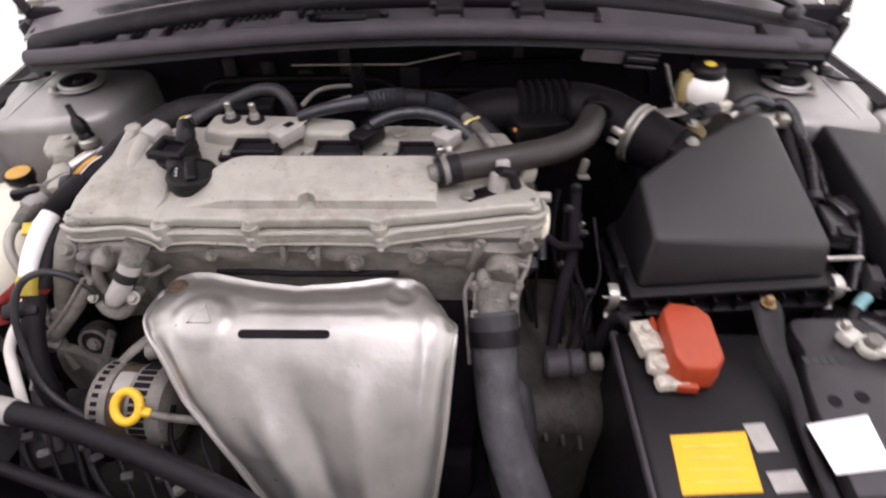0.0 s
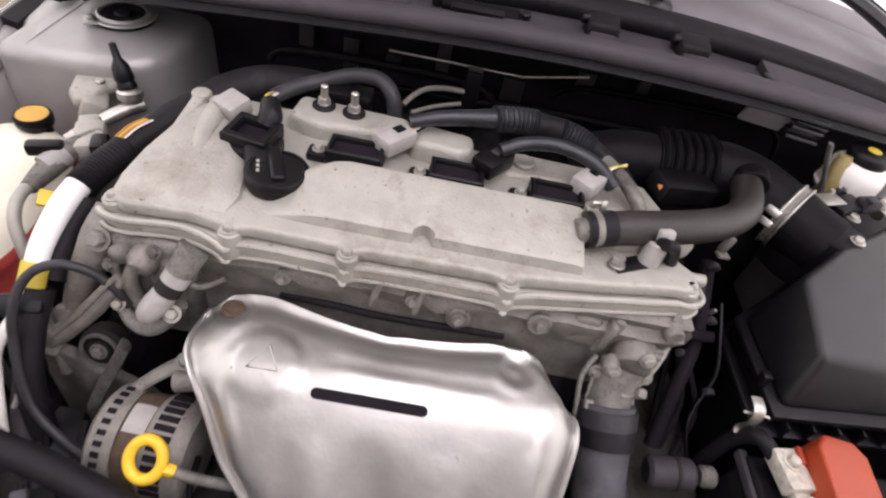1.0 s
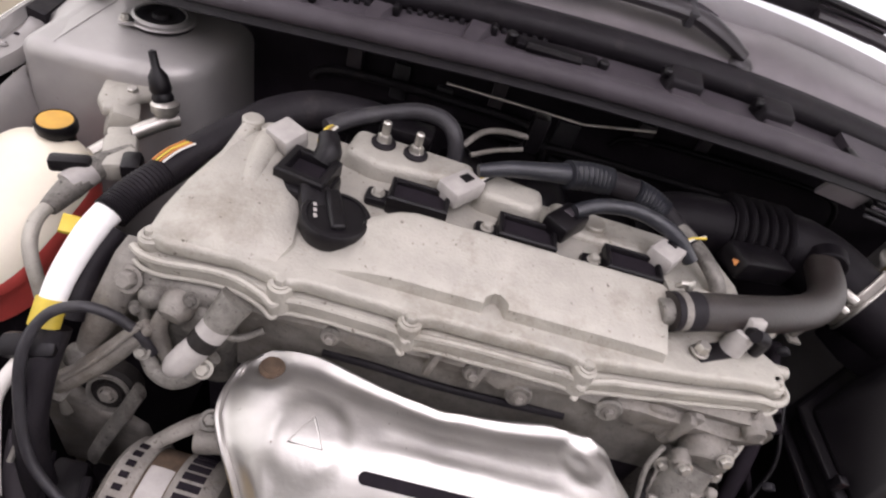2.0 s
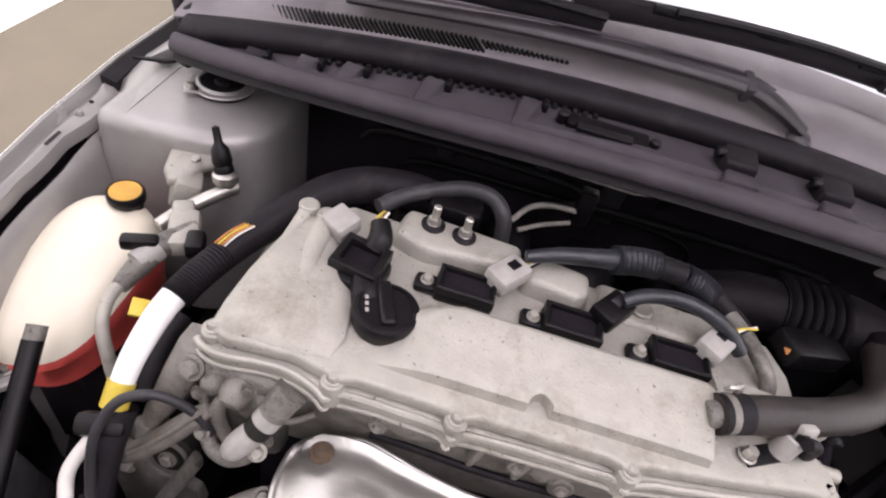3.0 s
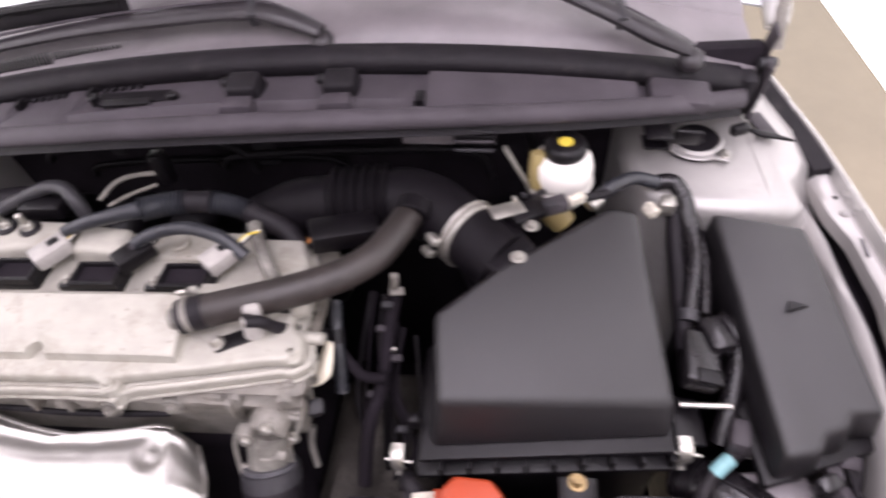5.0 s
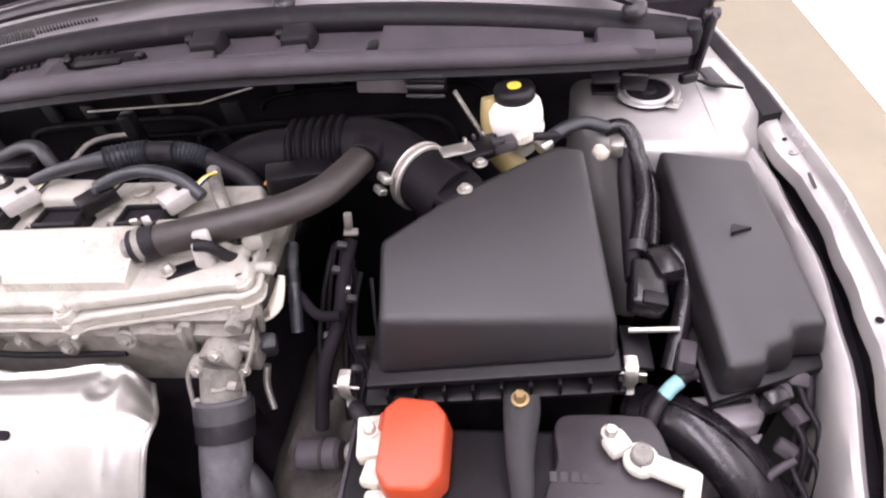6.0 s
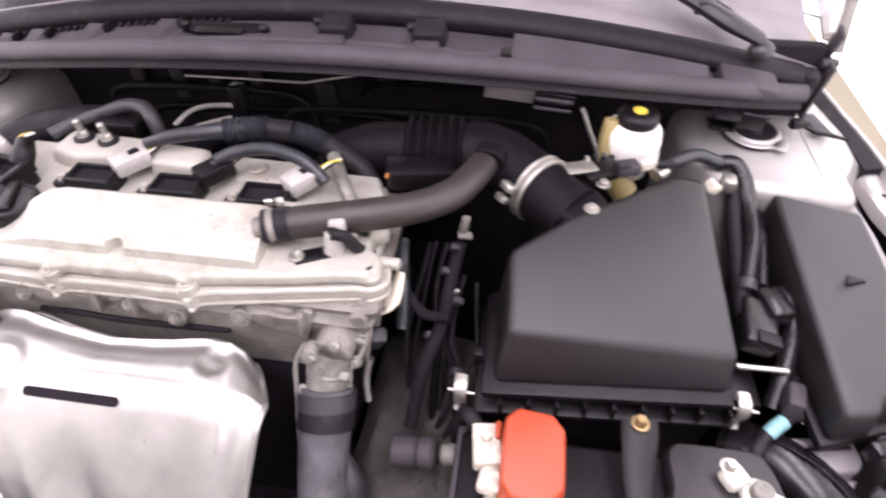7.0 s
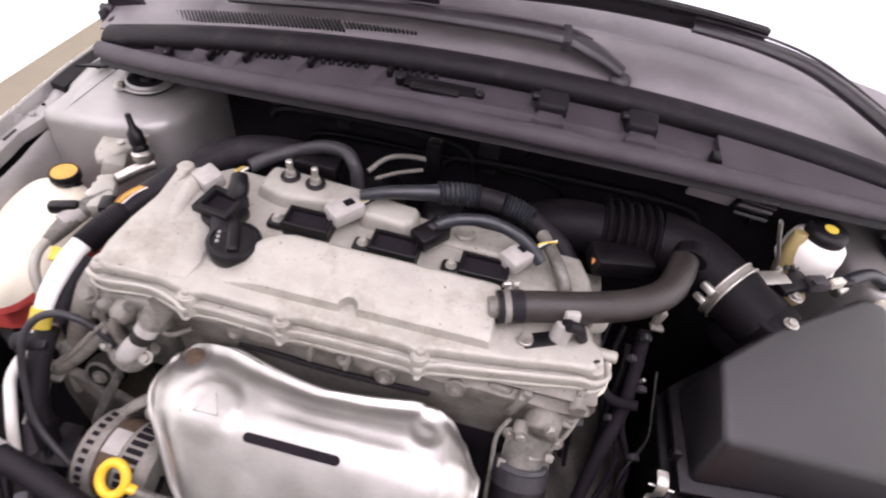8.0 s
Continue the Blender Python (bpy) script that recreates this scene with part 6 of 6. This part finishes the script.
part("conduit", tube(smooth_path([(-0.075, 0.663, 0.980), (-0.05, 0.672, 0.979), (-0.030, 0.677, 0.977)], 10), 0.0145, 18, ridge=0.0028, straight=True), CONDUIT, rear)
part("joint", tube([(-0.030, 0.677, 0.977), (-0.012, 0.680, 0.974), (0.0, 0.680, 0.973)], 0.0125, 16), RUBBER, rear)
part("conduit", tube(smooth_path([(0.0, 0.680, 0.973), (0.02, 0.680, 0.968), (0.036, 0.678, 0.961)], 10), 0.0135, 18, ridge=0.0028, straight=True), CONDUIT, rear)
part("tail", tube([(0.034, 0.678, 0.962), (0.055, 0.675, 0.950), (0.078, 0.668, 0.938), (0.10, 0.65, 0.92)], 0.012, 14), RUBBER, rear)
part("branch", tube([(-0.066, 0.617, 0.974), (-0.045, 0.627, 0.980), (-0.015, 0.632, 0.983), (0.012, 0.629, 0.981), (0.036, 0.622, 0.974), (0.055, 0.612, 0.960)], 0.0072, 12), CONDUIT, rear)
part("grey_pipe", tube([(0.052, 0.655, 0.962), (0.068, 0.625, 0.962), (0.083, 0.600, 0.953), (0.090, 0.590, 0.938)], 0.0075, 14), ALU_DARK, rear)
vsv = part("relay_box", rbox((0.148, 0.662, 0.944), (0.075, 0.036, 0.024), (0, 8, 20), bev=0.004), BLACK, rear, "black plastic relay box")
for k in range(3):
    part("wire", tube([(0.114, 0.640 + 0.003 * k, 0.950), (0.119, 0.645 + 0.003 * k, 0.956), (0.127, 0.648 + 0.002 * k, 0.955)], 0.0012, 6), COPPER, vsv)

# ---- intake manifold and small lines at the firewall ----
man = thing("intake_manifold", (-0.1, 0.75, 0.7), "black plastic intake manifold behind the engine", "intake manifold")
for x in (-0.27, -0.17, -0.07, 0.03):
    part("runner", tube([(x, 0.66, 0.87), (x, 0.71, 0.90), (x, 0.76, 0.885), (x, 0.79, 0.83), (x, 0.78, 0.74)], 0.030, 16, flat=0.8), BLACK, man)
part("plenum", rbox((-0.12, 0.775, 0.75), (0.42, 0.10, 0.12), bev=0.03, seg=3), BLACK, man)
part("rail_bracket", rbox((-0.235, 0.700, 0.950), (0.055, 0.030, 0.02), bev=0.004), BLACK, man)
pipes = thing("vacuum_pipe", (-0.13, 0.75, 0.93), "bent thin steel vacuum pipes", "pipe")
part("pipe", tube([(-0.175, 0.715, 0.945), (-0.158, 0.735, 0.955), (-0.135, 0.745, 0.958), (-0.105, 0.75, 0.957)], 0.0034, 10), HEAD, pipes)
part("pipe", tube([(-0.165, 0.712, 0.938), (-0.14, 0.728, 0.942), (-0.11, 0.742, 0.945)], 0.0028, 10), HEAD, pipes)
part("clamp", rbox((-0.100, 0.755, 0.962), (0.018, 0.018, 0.045), bev=0.003), BLACK, pipes)
rod = solo("firewall_rod", tube([(-0.209, 0.82, 0.954), (-0.12, 0.82, 0.955), (-0.037, 0.82, 0.955), (0.046, 0.82, 0.973)], 0.0018, 8, straight=True), STEEL, "thin bent steel rod under the cowl", "rod")
for x, z, w, hh in ((-0.268, 0.903, 0.022, 0.052), (-0.208, 0.903, 0.022, 0.022), (-0.036, 0.885, 0.032, 0.066)):
    solo("heat_pad", rbox((x, 0.887, z), (w, 0.008, hh), bev=0.003), HOSE_GREY, "grey pad fixed to the dark firewall", "pad", "firewall pads")
brk = thing("cowl_bracket", (0.26, 0.76, 0.97), "black and grey bracket under the cowl edge", "bracket")
part("plate", rbox((0.240, 0.752, 1.002), (0.058, 0.006, 0.024), (12, 8, 6), bev=0.002), COWL_TOP, brk)
for dz, m in ((0.0, DARKGREY), (0.014, HOSE_GREY), (-0.012, HOSE_GREY)):
    part("bar", rbox((0.290, 0.742, 1.0 + dz), (0.044, 0.003, 0.004), (0, 8, 6), bev=0.001), m, brk)
b = rbox((0.290, 0.760, 0.992), (0.046, 0.026, 0.006), (0, 8, 6), bev=0.002)
rbox((0.290, 0.756, 1.006), (0.046, 0.030, 0.005), (0, 8, 6), bev=0.002, bm=b)
rbox((0.310, 0.76, 0.999), (0.006, 0.026, 0.018), (0, 8, 6), bev=0.002, bm=b)
part("cage", b, BLACK, brk)
b2 = thing("tower_bracket", (0.51, 0.79, 0.94), "black clip and grey plate beside the strut tower", "bracket")
part("plate", rbox((0.528, 0.788, 0.962), (0.030, 0.005, 0.024), (15, 4, -6), bev=0.002), BLACK, b2)
b = rbox((0.495, 0.790, 0.954), (0.03, 0.024, 0.004), (0, 4, 0), bev=0.0015)
rbox((0.495, 0.788, 0.970), (0.03, 0.026, 0.004), (0, 4, 0), bev=0.0015, bm=b)
rbox((0.508, 0.79, 0.962), (0.004, 0.024, 0.018), (0, 4, 0), bev=0.001, bm=b)
part("cage", b, BLACK, b2)

# ---- radiator hose ----
rad = thing("radiator_hose", (0.1, 0.38, 0.5), "dusty grey rubber radiator hose with a clamp", "hose")
part("hose", tube([(0.083, 0.450, 0.822), (0.085, 0.425, 0.797), (0.087, 0.392, 0.768), (0.097, 0.345, 0.722), (0.126, 0.285, 0.66), (0.150, 0.2, 0.58)], [0.0275, 0.0270, 0.0262, 0.0265, 0.029, 0.030], 28), HOSE_DUSTY, rad)
# dark band round the hose just below its clamp
part("dark_band", tube([(0.0845, 0.4345, 0.8065), (0.0855, 0.420, 0.793)], 0.0298, 28, sub=2), RUBBER, rad)
part("clamp", tube([(0.0832, 0.4465, 0.8185), (0.0845, 0.4345, 0.8065)], 0.0305, 28, sub=2), HOSE_GREY, rad, "dull steel band clamp")
part("side_branch", tube([(0.100, 0.400, 0.764), (0.116, 0.384, 0.745), (0.124, 0.355, 0.712), (0.128, 0.32, 0.67)], [0.012, 0.015, 0.014, 0.013], 18), HOSE_GREY, rad)
part("ear", rbox((0.061, 0.440, 0.826), (0.009, 0.012, 0.008), (40, 0, 0), bev=0.002), HEAD, rad)

# ---- gearbox side, coloured dark for shade ----
gear = thing("gearbox", (0.17, 0.46, 0.35), "dusty cast gearbox, coloured dark for the shade beside the engine", "gearbox")
part("case", rbox((0.17, 0.50, 0.56), (0.15, 0.26, 0.30), bev=0.04, seg=4), GEARSHADE, gear)
part("bell", cyl((0.10, 0.47, 0.62), (0.24, 0.45, 0.62), 0.09, 0.075, seg=36, bev=0.02), GEARSHADE, gear)
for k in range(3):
    part("web", rbox((0.150 + 0.022 * k, 0.41 - 0.004 * k, 0.672 - 0.004 * k), (0.006, 0.09, 0.04), (24, 0, 6), bev=0.003), GEARSHADE, gear)
part("solenoid", cyl((0.150, 0.425, 0.748), (0.200, 0.425, 0.753), 0.017, seg=28, bev=0.004), DARKGREY, gear)
part("collar", cyl((0.178, 0.425, 0.7508), (0.183, 0.425, 0.7512), 0.0178, seg=28, bev=0.001), NEARBLACK, gear)
part("cap", cyl((0.205, 0.425, 0.755), (0.222, 0.425, 0.756), 0.0115, seg=20, bev=0.003), ALU_DARK, gear)
cab = thing("gearbox_harness", (0.16, 0.52, 0.7), "dark bundle of cables behind the air box", "wiring harness")
part("hose", tube([(0.137, 0.605, 0.890), (0.142, 0.575, 0.880), (0.147, 0.548, 0.862), (0.148, 0.525, 0.835)], 0.0075, 14, sub=8, ridge=0.0008), CONDUIT, cab)
part("band", tube([(0.142, 0.575, 0.880), (0.1445, 0.562, 0.872)], 0.0085, 14, sub=2), BLACK, cab)
part("beige_plug", tube([(0.126, 0.516, 0.872), (0.141, 0.524, 0.886), (0.147, 0.545, 0.905)], [0.006, 0.013, 0.006], 12, flat=0.5), TANK, cab, "beige plastic plug")
# these two cables take the near-black of the shaded gap
part("cable", tube([(0.20, 0.62, 0.88), (0.195, 0.58, 0.86), (0.190, 0.54, 0.83), (0.175, 0.50, 0.80), (0.165, 0.46, 0.74)], 0.008, 14), BAYDARK, cab)
part("cable", tube([(0.145, 0.56, 0.86), (0.17, 0.54, 0.845), (0.20, 0.535, 0.85)], 0.006, 12), BAYDARK, cab)
part("plug", rbox((0.124, 0.502, 0.842), (0.018, 0.018, 0.042), (25, 14, 20), bev=0.005), HOSE_GREY, cab, "grey plug on a lead")
part("lead", tube([(0.119, 0.490, 0.822), (0.115, 0.478, 0.80), (0.118, 0.465, 0.775)], 0.004, 10), STEEL, cab)
part("clip", rbox((0.205, 0.618, 0.912), (0.009, 0.008, 0.022), (0, 10, 10), bev=0.002), HEAD, cab)
part("clip", rbox((0.206, 0.614, 0.899), (0.016, 0.010, 0.004), (0, 10, 10), bev=0.001), HEAD, cab)

# ---- alternator, dipstick ----
alt = thing("alternator", (-0.345, 0.39, 0.65), "dusty aluminium alternator with cooling slots", "alternator")
A0, A1 = Vector((-0.386, 0.376, 0.739)), Vector((-0.286, 0.370, 0.739))
ax = (A1 - A0).normalized()
u = ax.cross(Vector((0, 0, 1))).normalized()
v = u.cross(ax)
R = 0.048
part("rear_housing", lathe([(0, 0), (0.030, 0), (0.042, 0.003), (R, 0.008), (R, 0.027), (0.0465, 0.029), (0, 0.029)], A0, ax, 40), HEAD, alt)
part("stator", lathe([(0.0440, 0), (0.0445, 0.001), (0.0445, 0.024), (0.0440, 0.025)], A0 + ax * 0.028, ax, 40), RUST, alt, "brownish stator core")
part("front_housing", lathe([(0, 0), (0.0465, 0), (R, 0.002), (R, 0.030), (0.043, 0.038), (0.028, 0.042), (0, 0.042)], A0 + ax * 0.052, ax, 40), HEAD, alt)
part("label", tube([A0 + ax * 0.0405 + 0.0448 * (u * math.cos(a) + v * math.sin(a)) for a in [1.25 + 0.09 * k for k in range(8)]], 0.010, 8, sub=2, flat=0.1), GREYCONN, alt, "small printed label")
for base, n, l, w in ((0.017, 13, 0.007, 0.0046), (0.067, 14, 0.018, 0.0056)):
    for k in range(n):
        a = 0.15 + k * 2.6 / n
        d = u * math.cos(a) + v * math.sin(a)
        m = Matrix((ax, d.cross(ax), d)).transposed().to_euler()
        part("cooling_slot", rbox(A0 + ax * base + d * R, (l, w, 0.003), [math.degrees(e) for e in m], bev=0), BAYDARK, alt)
b = tube([(-0.372, 0.402, 0.770), (-0.352, 0.414, 0.784), (-0.334, 0.424, 0.794), (-0.318, 0.430, 0.800)], [0.006, 0.0075, 0.008, 0.0075], 14, flat=0.6)
part("mount_ear", b, HEAD, alt)
part("stud", cyl((-0.330, 0.412, 0.788), (-0.280, 0.420, 0.796), 0.0105), HEAD, alt)
part("nut", hexbolt((-0.322, 0.424, 0.806), 0.006, 0.007, (0.1, -0.4, 0.9)), ALU_DARK, alt)

dip = thing("dipstick", (-0.32, 0.335, 0.70), "yellow ring handle of the oil dipstick", "dipstick")
b = tube([(-0.319 + 0.0138 * math.cos(a), 0.333 + 0.0165 * math.sin(a) * 0.75, 0.797 + 0.0165 * math.sin(a) * 0.66) for a in (2 * math.pi * k / 24 for k in range(25))], 0.0050, 12, sub=2)
part("ring", b, YELLOW, dip, "yellow plastic ring")
part("stem", rbox((-0.300, 0.330, 0.790), (0.012, 0.010, 0.010), (0, 20, 0), bev=0.003), YELLOW, dip)
part("tube", tube([(-0.298, 0.330, 0.788), (-0.27, 0.333, 0.772), (-0.22, 0.345, 0.745), (-0.17, 0.38, 0.70)], 0.005, 10), ALU_DARK, dip)

# ---- hoses at the front of the bay ----
fh = thing("front_hose", (-0.33, 0.3, 0.7), "thick black rubber hose with a pale clamp", "hose")
part("hose", tube([(-0.47, 0.330, 0.798), (-0.40, 0.318, 0.792), (-0.33, 0.300, 0.782), (-0.26, 0.278, 0.770), (-0.18, 0.248, 0.755), (-0.08, 0.2, 0.73)], 0.0128, 22), RUBBER, fh)
part("clamp", tube([(-0.480, 0.3325, 0.799), (-0.440, 0.3255, 0.796)], 0.0142, 22, sub=2), GREYCONN, fh, "pale grey clamp")
part("pipe_end", tube([(-0.56, 0.345, 0.80), (-0.50, 0.336, 0.80)], 0.013, 16), ALU_DARK, fh)
solo("low_hose", tube([(-0.50, 0.30, 0.74), (-0.40, 0.275, 0.725), (-0.30, 0.25, 0.71), (-0.2, 0.22, 0.69)], 0.008, 14), RUBBER, "thin black hose below the thick one", "hose")
pr = thing("gas_strut", (-0.545, 0.42, 0.7), "black rod with a pale metal end fitting", "rod")
part("rod", tube([(-0.552, 0.475, 0.856), (-0.543, 0.43, 0.825), (-0.530, 0.365, 0.78), (-0.515, 0.30, 0.735)], 0.0088, 16), BLACK, pr)
part("end_fitting", tube([(-0.554, 0.486, 0.863), (-0.551, 0.470, 0.852)], 0.0085, 14, sub=2), ALU_DARK, pr)
low = thing("headlamp_bracket", (-0.60, 0.42, 0.6), "silver painted bracket and black headlamp cap", "bracket")
part("lamp_back", prism([(-0.60, 0.33), (-0.555, 0.34), (-0.545, 0.40), (-0.565, 0.44), (-0.61, 0.43)], 0.62, 0.735, 0.012, 0.008, 3), HOSE_DUSTY, low, "grey back of the headlamp")
part("plate", rbox((-0.615, 0.43, 0.775), (0.045, 0.05, 0.006), (-25, 15, 10), bev=0.004), PAINT, low)
part("arm", rbox((-0.600, 0.39, 0.73), (0.02, 0.09, 0.10), (-10, 0, 10), bev=0.004), HOSE_GREY, low)
part("cap", cyl((-0.640, 0.455, 0.775), (-0.636, 0.465, 0.80), 0.032, seg=30), BLACK, low)
wash = thing("washer_pump_bracket", (-0.46, 0.36, 0.6), "metal bracket among the front hoses, dark for the shade there", "bracket")
part("plate", rbox((-0.440, 0.345, 0.70), (0.09, 0.06, 0.010), (30, 10, 20), bev=0.004), NEARBLACK, wash)
part("stay", tube([(-0.47, 0.40, 0.76), (-0.46, 0.37, 0.74), (-0.44, 0.33, 0.70)], 0.010, 12), DARKGREY, wash)
comp = thing("compressor", (-0.36, 0.40, 0.45), "compressor low beside the engine, coloured dark for shade", "compressor")
part("body", cyl((-0.44, 0.38, 0.58), (-0.26, 0.40, 0.58), 0.07, seg=32, bev=0.015), NEARBLACK, comp)
part("head", rbox((-0.36, 0.385, 0.655), (0.10, 0.07, 0.03), bev=0.01), NEARBLACK, comp)

# ---- small lines in the dark gaps ----
gap = thing("gap_cables", (0.2, 0.55, 0.7), "thin black cables and clips in the gap beside the air box", "cables")
rnd = random.Random(4)
for k in range(7):
    x, y = 0.160 + 0.010 * k + rnd.uniform(-0.004, 0.004), 0.60 - 0.012 * k
    pts = [(x, y + 0.06, 0.85 + rnd.uniform(-0.02, 0.02)), (x + rnd.uniform(-0.012, 0.012), y + 0.03, 0.825), (x + rnd.uniform(-0.015, 0.015), y, 0.795), (x + rnd.uniform(-0.02, 0.02), y - 0.04, 0.75), (x + rnd.uniform(-0.02, 0.02), y - 0.09, 0.69)]
    part("cable", tube(pts, rnd.choice((0.0025, 0.0035, 0.0045)), 8), rnd.choice((RUBBER, BLACK, BAYDARK)), gap)
for x, y, z in ((0.188, 0.585, 0.868), (0.205, 0.56, 0.848), (0.178, 0.53, 0.82), (0.212, 0.50, 0.80), (0.196, 0.60, 0.892)):
    part("clip", rbox((x, y, z), (0.012, 0.008, 0.010), (20, 30, 15), bev=0.002), rnd.choice((DARKGREY, HOSE_GREY, DARKGREY)), gap)
part("bright_clip", rbox((0.203, 0.565, 0.858), (0.005, 0.004, 0.010), (10, 20, 0), bev=0.001), STEEL, gap)
wall_lines = thing("firewall_lines", (0, 0.86, 0.8), "dark pipes and brackets on the firewall", "pipes")
for k, (x0, x1, z, r) in enumerate(((-0.38, -0.05, 0.90, 0.006), (-0.32, 0.10, 0.87, 0.005), (-0.1, 0.30, 0.88, 0.006), (0.02, 0.36, 0.93, 0.004))):
    part("pipe", tube([(x0, 0.872, z - 0.02), (x0 + 0.03, 0.872, z), ((x0 + x1) / 2, 0.872, z + 0.006), (x1 - 0.03, 0.872, z), (x1, 0.872, z - 0.05)], r, 10), INTAKE if k % 2 else RUBBER, wall_lines)
for x, z, w, hh in ((-0.14, 0.93, 0.018, 0.05), (0.06, 0.935, 0.024, 0.03), (0.14, 0.945, 0.016, 0.035), (-0.33, 0.92, 0.02, 0.03)):
    part("bracket", rbox((x, 0.884, z), (w, 0.010, hh), bev=0.002), DARKGREY, wall_lines)

front = thing("front_wiring", (-0.4, 0.34, 0.66), "thin dark wires and clips low at the front of the bay", "wiring")
rnd = random.Random(9)
for k in range(9):
    x0, y0 = -0.50 + 0.030 * k, 0.40 - 0.006 * k
    pts = [(x0, y0, 0.75 + rnd.uniform(-0.02, 0.02)), (x0 + 0.02 + rnd.uniform(-0.02, 0.02), y0 - 0.03, 0.735), (x0 + 0.03, y0 - 0.07 + rnd.uniform(-0.01, 0.01), 0.715), (x0 + 0.06, y0 - 0.11, 0.68), (x0 + 0.10, y0 - 0.14, 0.62)]
    part("wire", tube(pts, rnd.choice((0.002, 0.003, 0.0045)), 8), rnd.choice((RUBBER, HOSE_GREY, BLACK, INTAKE)), front)
for k in range(8):
    p = (-0.50 + 0.034 * k + rnd.uniform(-0.01, 0.01), 0.34 + rnd.uniform(-0.02, 0.02) - 0.008 * k, 0.722 + rnd.uniform(-0.015, 0.015))
    part("clip", rbox(p, (0.014, 0.010, 0.012), (rnd.uniform(0, 40), rnd.uniform(0, 40), rnd.uniform(0, 90)), bev=0.003), rnd.choice((DARKGREY, HOSE_DUSTY, HOSE_GREY, ALU_DARK)), front)
